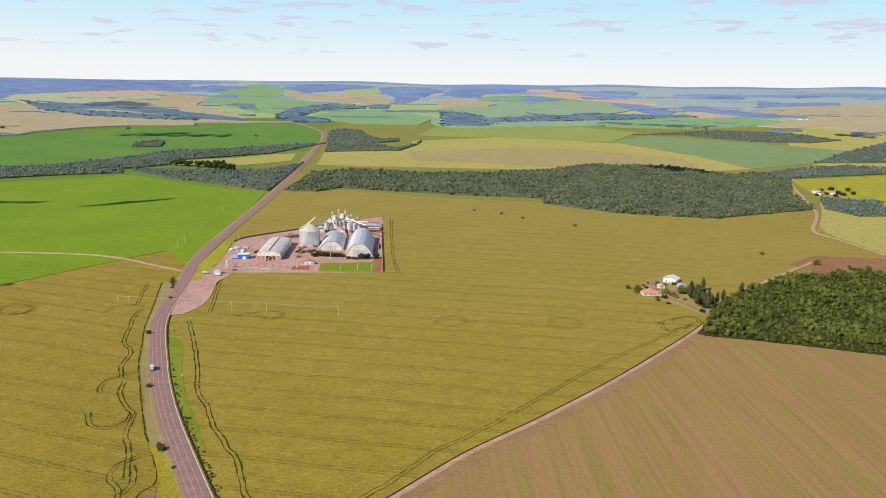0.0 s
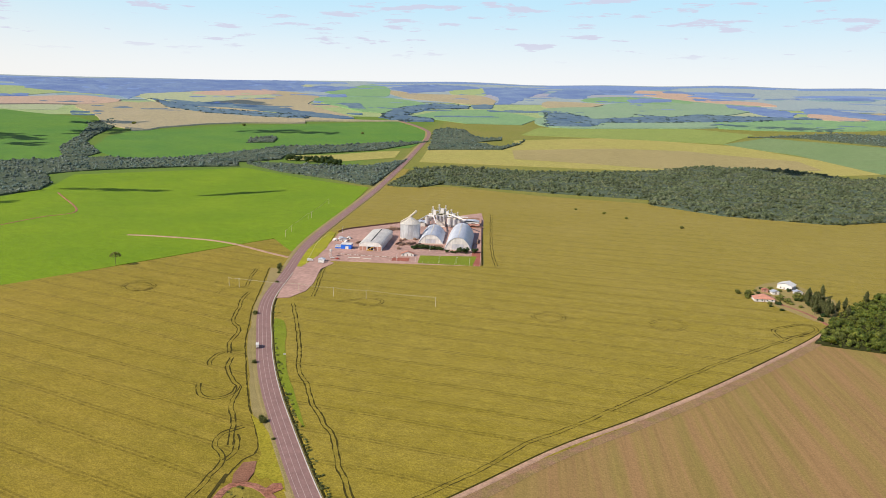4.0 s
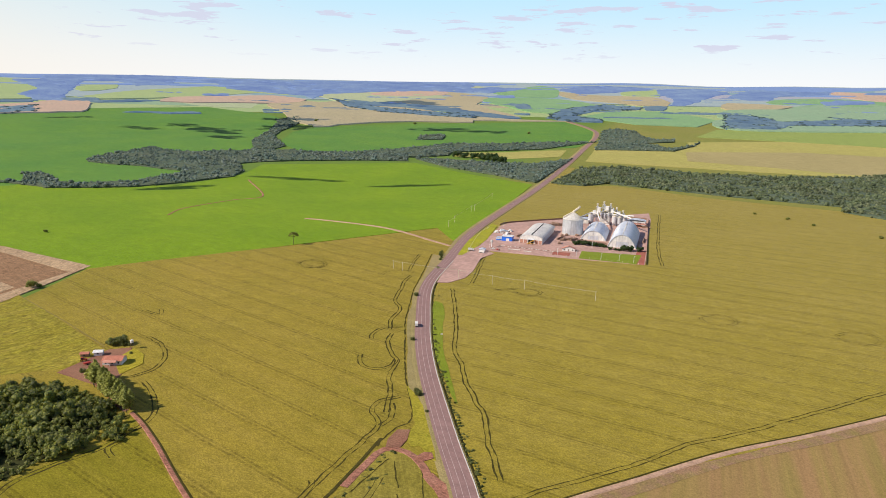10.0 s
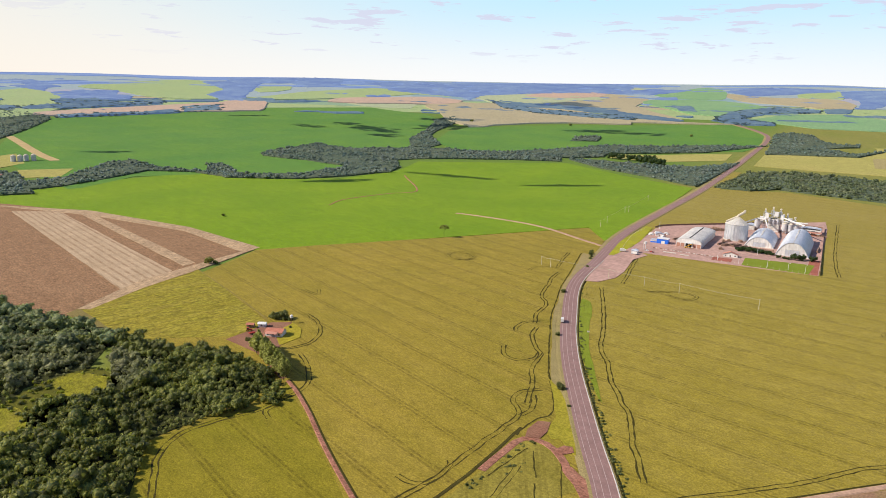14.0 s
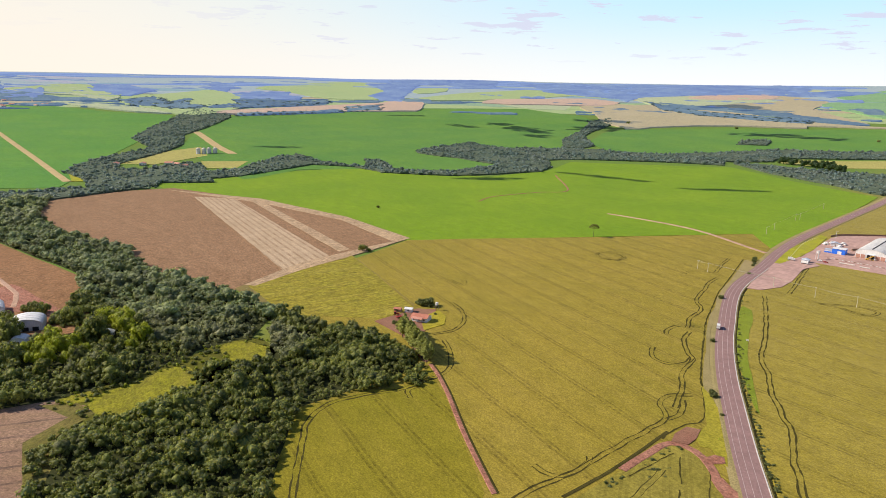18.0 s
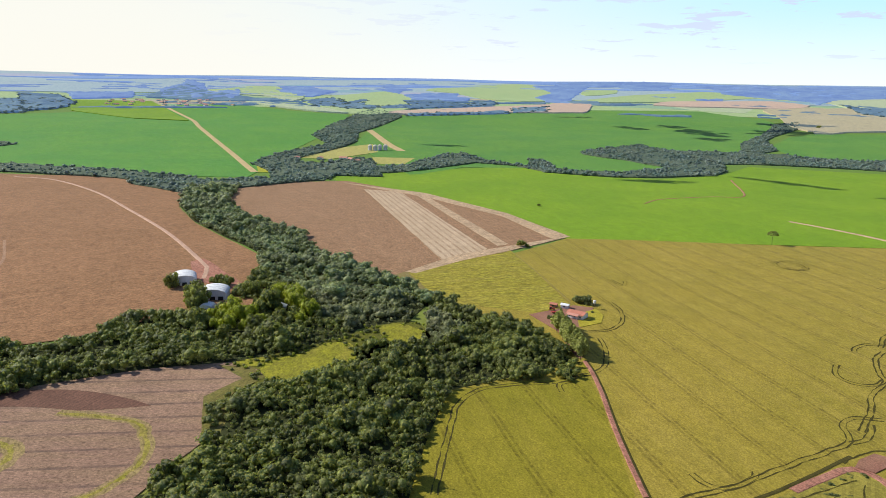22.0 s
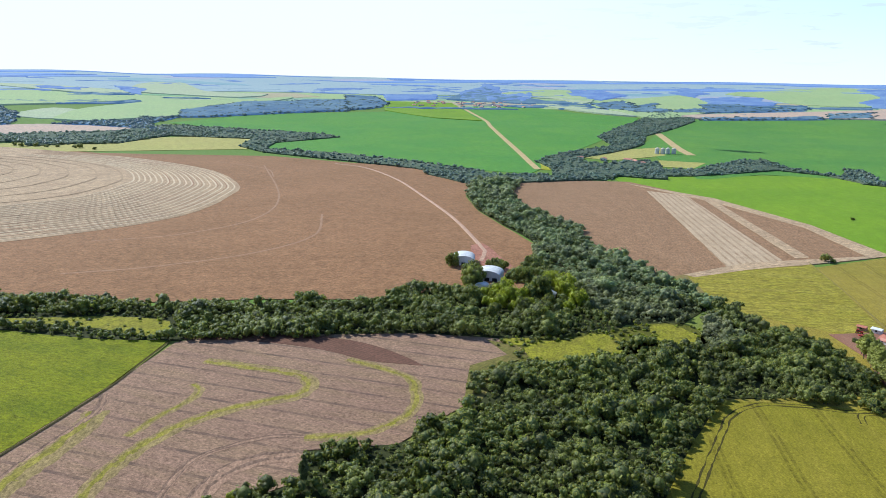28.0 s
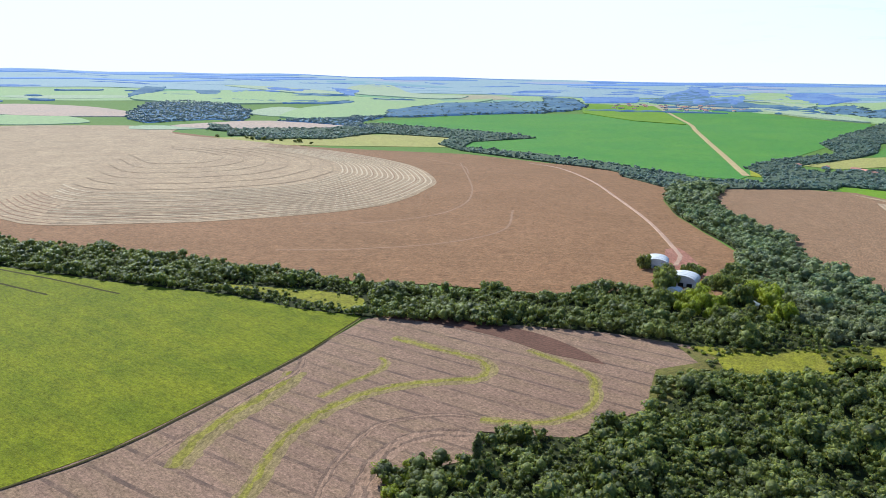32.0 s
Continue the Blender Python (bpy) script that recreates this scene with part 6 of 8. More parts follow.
M_BRICK = plain("salmon_brick", (0.48, 0.25, 0.18), 0.9, 0, 0.4, 0.8)
M_BLUE = plain("blue_paint", (0.03, 0.16, 0.72), 0.45, 0, 0.2, 1.0)
M_YELLOW = plain("yellow_paint", (0.75, 0.42, 0.06), 0.5, 0, 0.2, 0.8)
M_TILE = plain("clay_tiles", (0.50, 0.19, 0.12), 0.85, 0, 0.45, 0.7, 0.2)
M_PINK_TILE = plain("faded_clay_tiles", (0.58, 0.27, 0.19), 0.85, 0, 0.4, 0.7, 0.2)
# near-black: dark parts, and panels that imitate shade inside openings
M_DARK = plain("dark_paint_and_opening_shade", (0.025, 0.022, 0.02), 0.8, 0, 0.3, 1.0)
M_GLASS = plain("window_glass", (0.03, 0.04, 0.05), 0.1, 0, 0.1, 1.0, 0.6)
M_TIMBER = plain("weathered_timber", (0.30, 0.19, 0.13), 0.9, 0, 0.5, 0.5)
M_YARD = plain("packed_red_yard", (0.49, 0.305, 0.245), 0.95, 0, 0.4, 4.0, 0.1, 0.05)
M_COURT = plain("red_clay_court", (0.38, 0.13, 0.09), 0.95, 0, 0.4, 2.0, 0.1)
M_RUBBER = plain("tyre_rubber", (0.025, 0.025, 0.027), 0.9, 0, 0.2, 0.3)
M_RED = plain("red_machine_paint", (0.42, 0.05, 0.03), 0.5, 0, 0.3, 0.5)
M_POST = plain("pale_concrete_post", (0.62, 0.56, 0.40), 0.85, 0, 0.25, 0.6)

# ---------- the grain yard ----------
field("yard", P_yard, 0.95, M_YARD, "packed reddish earth yard of a grain depot", "yard", 0.3)
field("apron", P_apron, 1.06, M_YARD, "wide reddish gravel apron beside the road", "apron", 0.5)
field("yard_lawn", P_green_e_yard, 1.05, M_LUSH, "mown bright green lawn in front of the halls", "lawn", 0.2)
field("verge_lawn", P_lawn_w, 1.10, M_LIME, "yellow-green grass strip between road and depot", "lawn", 0.4)
field("clay_court", [(-176, 778), (-156, 780), (-158, 797), (-178, 794)], 1.02, M_COURT, "dark red clay patch beside the lawn", "yard", 0.2)
field("clay_strip", [(-84, 776), (-72, 777), (-78, 850), (-88, 850)], 1.02, M_COURT, "dark red clay strip along the fence", "yard", 0.2)
field("field_yard", P_yard_w, 0.95, M_MUD, "bare red-earth farmyard", "yard", 0.8)
field("house_lawn", P_lawn_house, 1.03, M_YELLOW_WEED, "bright yellow-green lawn beside the farmhouse", "lawn", 0.8, True)
field("barn_yard", P_barn_yard, 0.85, M_EARTH, "bare reddish earth between the tin barns", "yard", 1.0, True)
field("home_yard", P_yard_e, 0.90, M_HOME, "grassy farmstead yard with bare tan earth", "yard", 0.8, True)

Y0 = 1.0                         # the yard's level


def grain_shed():
    r = thing("grain_shed", -213.5, 824, 3.5, "long grain shed with a pale curved tin roof and brick front", "shed", z=Y0)
    w, n = 14.2, 86
    for nm, b in (("wall", box(-w, -w + 0.4, 0, n, 0, 6)), ("wall", box(w - 0.4, w, 0, n, 0, 6)), ("wall", arch_wall(w, 4.2, 6, n - 0.4, 0.4))):
        part(nm, b, M_WHITE, r)
    part("front_wall", arch_wall(w, 4.2, 6, 0, 0.4), M_WHITE, r, "white curved gable")
    for k in range(6):
        x = -w + 0.3 + k * (2 * w - 0.6) / 6
        if k not in (2, 3):
            part("brick_panel", box(x + 0.25, x + 4.4, -0.16, 0.02, 0.2, 4.6, 0.03), M_BRICK, r, "salmon brick panel")
    for k in range(7):
        x = -w + 0.2 + k * (2 * w - 0.4) / 6
        part("pillar", box(x - 0.25, x + 0.25, -0.3, 0.05, 0, 5.6, 0.04), M_WHITE, r)
    # closed slab; the shade of the interior is its colour
    part("doorway", box(-3.4, 3.4, -0.1, 0.1, 0, 5.2, 0.02), M_DARK, r, "doorway painted as a dark panel")
    part("canopy", box(-4.4, 4.4, -3.4, 0, 5.3, 5.6), M_TIN, r)
    part("roof", vault(w + 0.8, 4.4, 6.1, n, 26), M_TIN_WARM, r, "pale weathered curved tin roof")
    part("skylight", box(-0.7, 0.7, 4, n - 3, 10.45, 10.72, 0.02), M_DARK, r, "dark ridge vent")


def arched_hall(name, x, y, turn, half, rise, length, label, ribs):
    r = thing(name, x, y, turn, label, "hall", "arched grain halls", Y0)
    part("plinth", box(-half - 0.3, half + 0.3, -0.2, length + 0.2, -0.2, 0.7), M_KERB, r)
    part("roof", vault(half, rise, 0.6, length, ribs, peak=2.5), M_TIN, r, "pale ribbed tin vault roof")
    front = part("front_wall", arch_wall(half - 0.3, rise - 0.35, 0.6, 0.5, peak=2.5), M_WHITE, r, "off-white arched front")
    part("back_wall", arch_wall(half - 0.3, rise - 0.35, 0.6, length - 0.8, peak=2.5), M_WHITE, r)
    for k in range(9):
        px = -half * 0.86 + k * half * 1.72 / 8
        top = 0.6 + (rise - 0.35) * (1 - abs(px / (half - 0.3)) ** 2.5)
        part("batten", box(px - 0.14, px + 0.14, 0.3, 0.55, 0.5, top - 0.1, 0.03), M_TIN_WARM, r)
    part("door", box(-half * 0.42, half * 0.42, 0.32, 0.52, 0.4, rise * 0.5, 0.03), M_TIN, r, "wide pale sliding door")
    part("door_rail", box(-half * 0.46, half * 0.46, 0.22, 0.5, rise * 0.5, rise * 0.5 + 0.35, 0.03), M_TIN_WARM, r)
    for k in range(6):
        at = length * (0.3 + 0.11 * k)
        part("ridge_vent", box(-0.9, 0.9, at - 1.1, at + 1.1, rise + 0.5, rise + 1.5, 0.2), M_TIN_WARM, r, "small ridge ventilator")
    part("ridge_walk", box(-0.45, 0.45, 1, length - 1, rise + 0.55, rise + 0.75, 0.02), M_TIN_WARM, r)


def silo(x, y):
    r = thing("silo", x, y, 0, "large round corrugated steel silo with a conical roof", "silo", z=Y0)
    rad, eave, top = 13.4, 20.0, 28.5
    part("base", tube((0, 0, -0.3), (0, 0, 0.8), 14.0, sides=48), M_KERB, r)
    for k in range(12):
        z0 = 0.8 + k * (eave - 0.8) / 12
        bm = tube((0, 0, z0), (0, 0, z0 + (eave - 0.8) / 12), rad, rad, 48)
        for v in bm.verts:
            if v.co.z > z0 + 0.1:
                v.co.x *= 0.997
                v.co.y *= 0.997
        part("wall_ring", bm, M_STEEL, r)
    for k in range(24):
        a = k * math.pi / 12
        part("stiffener", box(-0.12, 0.12, -0.12, 0.12, 0.8, eave, 0.0), M_STEEL, r).matrix_local = pose(math.cos(a) * (rad + 0.1), math.sin(a) * (rad + 0.1), 0, 0, 0, math.degrees(a))
    part("roof", tube((0, 0, eave), (0, 0, top), rad + 0.5, 1.6, 48), M_TIN_WARM, r, "weathered grey conical roof")
    for k in range(16):
        a = k * math.pi / 8
        part("roof_rib", tube((math.cos(a) * (rad + 0.3), math.sin(a) * (rad + 0.3), eave + 0.25), (math.cos(a) * 1.6, math.sin(a) * 1.6, top + 0.15), 0.2, sides=5), M_CREAM, r)
    part("cap", tube((0, 0, top), (0, 0, top + 1.8), 1.9, 1.4, 16), M_CREAM, r)
    part("filling_spout", tube((0, 0, top + 1.2), (6.5, 3.0, top + 6.5), 1.5, sides=8), M_CREAM, r, "cream inclined filling spout")
    part("roof_conveyor", tube((0, 0, top + 1.0), (-rad * 0.9, -rad * 0.45, eave + 2.4), 1.0, sides=8), M_CREAM, r, "cream sloping roof conveyor")
    part("spout_head", box(5.6, 8.0, 2.0, 4.0, top + 5.8, top + 9.0, 0.3), M_CREAM, r)
    part("catwalk", box(-13.5, -0.5, -0.6, 0.6, eave + 3.2, eave + 3.5), M_CREAM, r).matrix_local = pose(0, 0, -3.0, 0, -32, 200) @ pose(0, 0, 0)
    lad = bmesh.new()
    for s in (-0.3, 0.3):
        slab(lad, s - 0.05, s + 0.05, -rad - 0.5, -rad - 0.38, 0.6, eave)
    for k in range(30):
        slab(lad, -0.3, 0.3, -rad - 0.46, -rad - 0.4, 0.9 + k * 0.48, 0.96 + k * 0.48)
    part("ladder", lad, M_TIN, r)


def drier_tower():
    r = thing("grain_drier", -152, 1000, 3, "pale grain drier and elevator tower with conveyors", "machinery", z=Y0)
    part("drier_body", box(-7, 7, -5, 6, 0, 17, 0.15), M_WHITE, r, "white drier block")
    for k in range(7):
        part("louvre", box(-6.4, 6.4, -5.5, -5.0, 2.2 + k * 2.0, 3.4 + k * 2.0, 0.08), M_TIN_WARM, r)
    part("drier_roof", gable_roof(-7, 7, -5, 6, 17.1, 20.0), M_CREAM, r)
    for i, (x, y, h) in enumerate(((-12, 2, 27), (-3.5, 8, 29.5), (6, 8, 28), (15, 4, 23), (24, 6, 19))):
        part("elevator_leg", box(x - 0.7, x - 0.1, y - 0.4, y + 0.4, 0, h, 0.04), M_TIN, r)
        part("elevator_leg", box(x + 0.3, x + 0.9, y - 0.4, y + 0.4, 0, h, 0.04), M_TIN, r)
        part("elevator_head", box(x - 1.2, x + 1.4, y - 0.8, y + 0.8, h - 0.2, h + 2.0, 0.35), M_CREAM, r)
        part("platform", box(x - 2, x + 2, y - 1.9, y + 1.9, h - 2.6, h - 2.4, 0.02), M_TIN_WARM, r)
        for sx, sy in ((-1.9, -1.8), (1.9, -1.8), (1.9, 1.8), (-1.9, 1.8)):
            part("handrail", tube((x + sx, y + sy, h - 2.4), (x + sx, y + sy, h - 1.3), 0.06, sides=5), M_YELLOW, r)
            part("tower_leg", tube((x + sx, y + sy, 0), (x + sx, y + sy, h - 2.5), 0.13, sides=5), M_TIN, r)
        for k in range(int(h // 5)):
            part("brace", tube((x - 1.9, y - 1.8, k * 5.0), (x + 1.9, y - 1.8, k * 5.0 + 4.6), 0.09, sides=5), M_TIN, r)
    for a, b, w in (((-12, 2, 17), (-2, -50, 14.6), 0.9), ((6, 8, 19), (40, -48, 19.2), 0.9), ((-22, -2, 15), (40, -2, 15), 1.0), ((-26, -76, 20.5), (-20, -4, 16), 0.8), ((-12, 2, 24), (6, 6, 20), 0.5), ((-3.5, 8, 26), (15, 5, 16), 0.5), ((6, 8, 25), (-7, 0, 17), 0.5), ((15, 4, 20), (28, -7, 13), 0.4)):
        part("conveyor", tube(a, b, w, sides=6), M_WHITE if w > 0.75 else M_TIN, r, "enclosed conveyor")
    for x, y, z0, z1, w in ((-9, -2, 17, 24, 2.2), (2, 2, 20, 26, 2.4), (9, 3, 12, 22, 2.0), (-16, 4, 9, 18, 2.4), (18, 3, 10, 19, 2.2), (12, -6, 5, 14, 1.8)):
        part("hopper_box", box(x - w, x + w, y - w, y + w, z0, z1, 0.2), M_WHITE, r, "white weighing box")
        part("hopper_foot", tube((x, y, z0 - 2.5), (x, y, z0), 0.4, w, sides=8), M_WHITE, r)
    for x, y, z0 in ((-5, -7, 14), (0, -7, 13), (5, -7, 14), (11, 0, 20)):
        cyc = part("cyclone", tube((x, y, z0), (x, y, z0 + 4), 1.2, sides=14), M_TIN, r, "round dust cyclone")
        part("cyclone_cone", tube((x, y, z0 - 4), (x, y, z0), 0.25, 1.2, sides=14), M_TIN, cyc)
        part("cyclone_cap", tube((x, y, z0 + 4), (x, y, z0 + 4.8), 1.3, 0.3, sides=14), M_CREAM, cyc)
    for k, (x, y, rad, h) in enumerate(((-20, -4, 3.4, 10), (-20, 5, 3.4, 10), (14, -8, 3.0, 9), (21, -8, 3.0, 9), (28, -7, 3.0, 9))):
        bin_ = part("hopper_bin", tube((x, y, 4), (x, y, 4 + h), rad, sides=20), M_STEEL, r, "small round steel hopper bin")
        part("bin_cone", tube((x, y, 1.0), (x, y, 4), 0.5, rad, sides=20), M_STEEL, bin_)
        part("bin_roof", tube((x, y, 4 + h), (x, y, 5.8 + h), rad + 0.2, 0.5, sides=20), M_CREAM, bin_)
        for a in range(4):
            c, s = math.cos(a * 1.571 + 0.785) * rad * 0.95, math.sin(a * 1.571 + 0.785) * rad * 0.95
            part("bin_leg", tube((x + c, y + s, 0), (x + c, y + s, 5), 0.18, sides=6), M_TIN, bin_)
    part("screen_house", box(10, 34, -1, 9, 0, 8, 0.1), M_TIN, r, "pale tin-clad machine house")
    part("screen_roof", gable_roof(10, 34, -1, 9, 8.05, 10.4), M_TIN_WARM, r)
    part("intake_pit", box(-34, -22, -8, 8, 0, 5.5, 0.1), M_TIN_WARM, r, "tin-clad intake shelter")
    part("pit_roof", gable_roof(-34, -22, -8, 8, 5.55, 7.2), M_TIN, r)


def office(x, y):
    r = thing("office", x, y, 4, "low white building with a pale curved roof behind the halls", "house", z=Y0)
    part("wall", box(-12, 12, -7, 7, 0, 5, 0.05), M_WHITE, r)
    part("roof", vault(12.8, 2.4, 5.0, 15, 8), M_TIN, r).matrix_local = pose(0, -7.5, 0)
    # solid panel coloured like the shade inside a gateway
    part("gate", box(1, 6, -7.12, -6.9, 0, 3.8, 0.02), M_DARK, r, "gateway painted as a dark panel")
    for k in range(3):
        win = part("window", box(-10 + k * 3.4, -8.2 + k * 3.4, -7.1, -6.95, 1.4, 2.8, 0.02), M_GLASS, r)
        part("sill", box(-10.1 + k * 3.4, -8.1 + k * 3.4, -7.25, -7.0, 1.28, 1.4, 0.01), M_KERB, win)
    part("side_shed", box(-4, 14, -22, -10, 0, 0.3, 0.02), M_TILE, r, "low red-brown roof sheet")
    part("side_roof", box(-4, 14, -22, -10, 3.4, 3.7, 0.03), M_PINK_TILE, r)
    for sx in (-3.6, 5, 13.6):
        part("post", tube((sx, -21.5, 0), (sx, -21.5, 3.4), 0.15, sides=6), M_TIMBER, r)


def blue_store(x, y):
    r = thing("blue_store", x, y, 5, "small bright blue store with a white flat roof", "shed", z=Y0)
    part("wall", box(-6.5, 6.5, -5, 5, 0, 5.6, 0.06), M_BLUE, r)
    part("roof", box(-7, 7, -5.5, 5.5, 5.6, 6.0, 0.08), M_WHITE, r)
    part("white_door", box(-1, 3, -5.14, -4.95, 0, 3.4, 0.02), M_WHITE, r)
    part("annex", box(-14, -6.6, -4.6, 3.5, 0, 3.2, 0.05), M_WHITE, r, "low white annex")
    part("annex_stripe", box(-14.05, -6.7, -4.72, -4.58, 0.3, 1.8, 0.02), M_BLUE, r, "blue painted band")
    part("annex_roof", box(-14.4, -6.6, -5.0, 3.9, 3.2, 3.45, 0.04), M_TIN, r)


def small_building(name, x, y, turn, w, d, h, roof, wall, label, z, hip=0.0, windows=2, door=True):
    r = thing(name, x, y, turn, label, "house", z=z)
    part("wall", box(-w / 2, w / 2, -d / 2, d / 2, 0, h, 0.04), wall, r)
    part("roof", gable_roof(-w / 2, w / 2, -d / 2, d / 2, h + 0.03, h + w * 0.2, hip=hip), roof, r)
    if not hip:
        for s in (-1, 1):
            g = bmesh.new()
            a = [g.verts.new(p) for p in ((-w / 2, s * (d / 2 - 0.1), h), (w / 2, s * (d / 2 - 0.1), h), (0, s * (d / 2 - 0.1), h + w * 0.18))]
            b = [g.verts.new((v.co.x, v.co.y - s * 0.2, v.co.z)) for v in a]
            g.faces.new(a), g.faces.new(b[::-1])
            for i in range(3):
                g.faces.new((a[i], b[i], b[(i + 1) % 3], a[(i + 1) % 3]))
            bmesh.ops.recalc_face_normals(g, faces=g.faces[:])
            part("gable", g, wall, r)
    for k in range(windows):
        px = -w / 2 + (k + 0.5) * w / windows
        win = part("window", box(px - 0.7, px + 0.7, -d / 2 - 0.09, -d / 2 + 0.03, 1.1, 2.3, 0.02), M_GLASS, r)
        part("sill", box(px - 0.8, px + 0.8, -d / 2 - 0.2, -d / 2, 1.0, 1.1, 0.01), M_KERB, win)
        py = -d / 2 + (k + 0.5) * d / windows
        part("window", box(w / 2 - 0.03, w / 2 + 0.09, py - 0.6, py + 0.6, 1.1, 2.3, 0.02), M_GLASS, r)
    if door:
        part("door", box(-0.5, 0.5, -d / 2 - 0.1, -d / 2 + 0.03, 0, 2.1, 0.02), M_TIMBER, r)
    return r


grain_shed()
arched_hall("arched_hall", -147, 880, 5, 15.8, 11.5, 70, "tall arched grain hall with a pale ribbed tin roof", 22)
arched_hall("arched_hall", -107, 851, 4, 17.0, 15.5, 100, "largest arched grain hall with a pale ribbed tin roof", 30)
silo(-180, 911)
drier_tower()
office(-110, 1022)
blue_store(-245, 829)
small_building("changing_room", -162.5, 807, 8, 15, 6, 3.0, M_PINK_TILE, M_WHITE, "long low building with a pinkish tiled roof", Y0, 0, 3)
small_building("gatehouse", -254, 757, 8, 7, 5, 2.8, M_TIN, M_WHITE, "small white gatehouse at the yard entrance", Y0, 0.8, 1)
small_building("store_hut", -262, 868, 20, 9, 6, 3.0, M_TIN, M_WHITE, "small white hut among sacks", Y0, 0, 1)


def heap(x, y, size, mat, label, seed):
    rand = np.random.default_rng(seed)
    r = thing("sack_heap", x, y, 0, label, "heap", "heaps in the yard", Y0)
    for k in range(9):
        a, d = rand.uniform(0, 6.28), size * rand.uniform(0, 1)
        s = rand.uniform(0.9, 1.7)
        b = box(-s, s, -s * 0.8, s * 0.8, 0, s * 1.3, 0.35)
        part("sack", b, mat, r).matrix_local = pose(math.cos(a) * d, math.sin(a) * d, 0 if d > size * 0.4 else 1.2, 0, 0, math.degrees(a) * 2)


def log_stack(x, y, turn, length, rows):
    r = thing("log_stack", x, y, turn, "stack of weathered firewood logs lying in the yard", "logs", "log stacks in the yard", Y0)
    for k in range(rows):
        for j in range(rows - k):
            part("log", tube((-length / 2, (j + k / 2) * 0.95, 0.45 + k * 0.8), (length / 2, (j + k / 2) * 0.95 + 0.1 * (k % 2), 0.45 + k * 0.8), 0.47, sides=7), M_TIMBER, r)


for i, (x, y, s) in enumerate(((-268, 880, 5), (-258, 882, 4), (-272, 868, 3.5), (-255, 860, 3))):
    heap(x, y, s, M_WHITE, "heap of white bulk sacks", 200 + i)
for x, y, tn, ln, rw in ((-236, 862, 60, 16, 3), (-230, 864, 62, 14, 2), (-222, 945, 40, 12, 4), (-213, 950, 42, 12, 4), (-204, 957, 44, 10, 4), (-186, 868, 70, 14, 3), (-176, 866, 60, 16, 3), (-168, 868, 62, 14, 3), (-160, 866, 65, 12, 3), (-150, 862, 10, 18, 3), (-133, 862, 8, 12, 3), (-90, 880, 92, 30, 2), (-86, 905, 92, 26, 3), (-94, 1000, 5, 12, 2)):
    log_stack(x, y, tn, ln, rw)
for k in range(26):
    x = -245 + k * 2.9
    bar = thing("kerb_block", x, 795 - 0.06 * k + 0.9 * math.sin(k), 5, "loose pale stone block edging the drive", "stone", "edging stones", Y0)
    part("block", box(-0.9, 0.9, -0.5, 0.5, 0, 0.7, 0.15), M_KERB if k % 3 else M_TIMBER, bar)
for x, y, ln in ((-222, 780, 14), (-205, 778, 9)):
    pipe = thing("concrete_pipe", x, y, 3, "pale concrete pipe lying in the yard", "pipe", "pipes in the yard", Y0)
    part("pipe", tube((-ln / 2, 0, 0.6), (ln / 2, 0, 0.6), 0.6), M_KERB, pipe)


def fence(name, pts, gap, high, mat, label, slabs=True):
    r = new(name)
    tagged(r, label, "fence")
    line = curve_through(pts, gap)
    for q, p in zip(line, line[1:]):
        d = p - q
        a = math.degrees(math.atan2(d[1], d[0]))
        z = ground_z(*q) + 0.8
        part("post", box(-0.15, 0.15, -0.15, 0.15, 0, high + 0.4, 0.02), mat, r).matrix_local = pose(q[0], q[1], z, 0, 0, a)
        if slabs:
            part("panel", box(0.2, np.linalg.norm(d) - 0.2, -0.07, 0.07, 0.1, high, 0.0), mat, r).matrix_local = pose(q[0], q[1], z, 0, 0, a)
    return r


fence("yard_wall", [(-284, 920), (-275, 945), (-218, 1005), (-160, 1062), (-101, 1068)], 6.0, 2.2, M_TIMBER, "dark weathered plank wall behind the yard")
fence("east_fence", [(-98, 1066), (-84, 920), (-70, 779)], 7.0, 2.0, M_TIMBER, "dark post-and-panel fence along the yard")
fence("lawn_fence", [(-178, 776), (-120, 778), (-72, 776)], 6.0, 1.2, M_POST, "pale low post fence in front of the lawn", False)
fence("drive_fence", [(-268, 745), (-290, 850), (-292, 905)], 6.0, 1.4, M_POST, "pale post fence beside the road", False)
for x, y, h in ((-252, 779, 9), (-277, 916, 9), (-148, 780, 7), (-120, 782, 7), (-100, 783, 7), (-84, 784, 7), (-140, 836, 8), (-104, 838, 8), (-170, 780, 8)):
    lamp = thing("yard_pole", x, y, 0, "slim white lamp pole in the yard", "pole", "yard poles", Y0)
    part("shaft", tube((0, 0, 0), (0, 0, h), 0.22, 0.14, 8), M_WHITE, lamp)
    part("arm", tube((0, 0, h - 0.1), (1.2, 0, h + 0.2), 0.09, sides=6), M_WHITE, lamp)
    part("lamp_head", box(0.9, 1.8, -0.25, 0.25, h + 0.1, h + 0.35, 0.06), M_WHITE, lamp)
tank = thing("water_tank", -251, 783, 0, "small white water tank on a stand", "tank", z=Y0)
part("tank", tube((0, 0, 6), (0, 0, 8.6), 1.5, sides=16), M_WHITE, tank)
part("stand", tube((0, 0, 0), (0, 0, 6), 0.5, sides=8), M_WHITE, tank)
loader = thing("yellow_loader", -213, 820, 20, "yellow conveyor loader at the shed door", "machine", z=Y0)
part("frame", box(-4, 4, -0.5, 0.5, 0.5, 0.9, 0.05), M_YELLOW, loader)
part("boom", tube((-4, 0, 0.7), (4, 0, 5.0), 0.4, sides=6), M_YELLOW, loader)
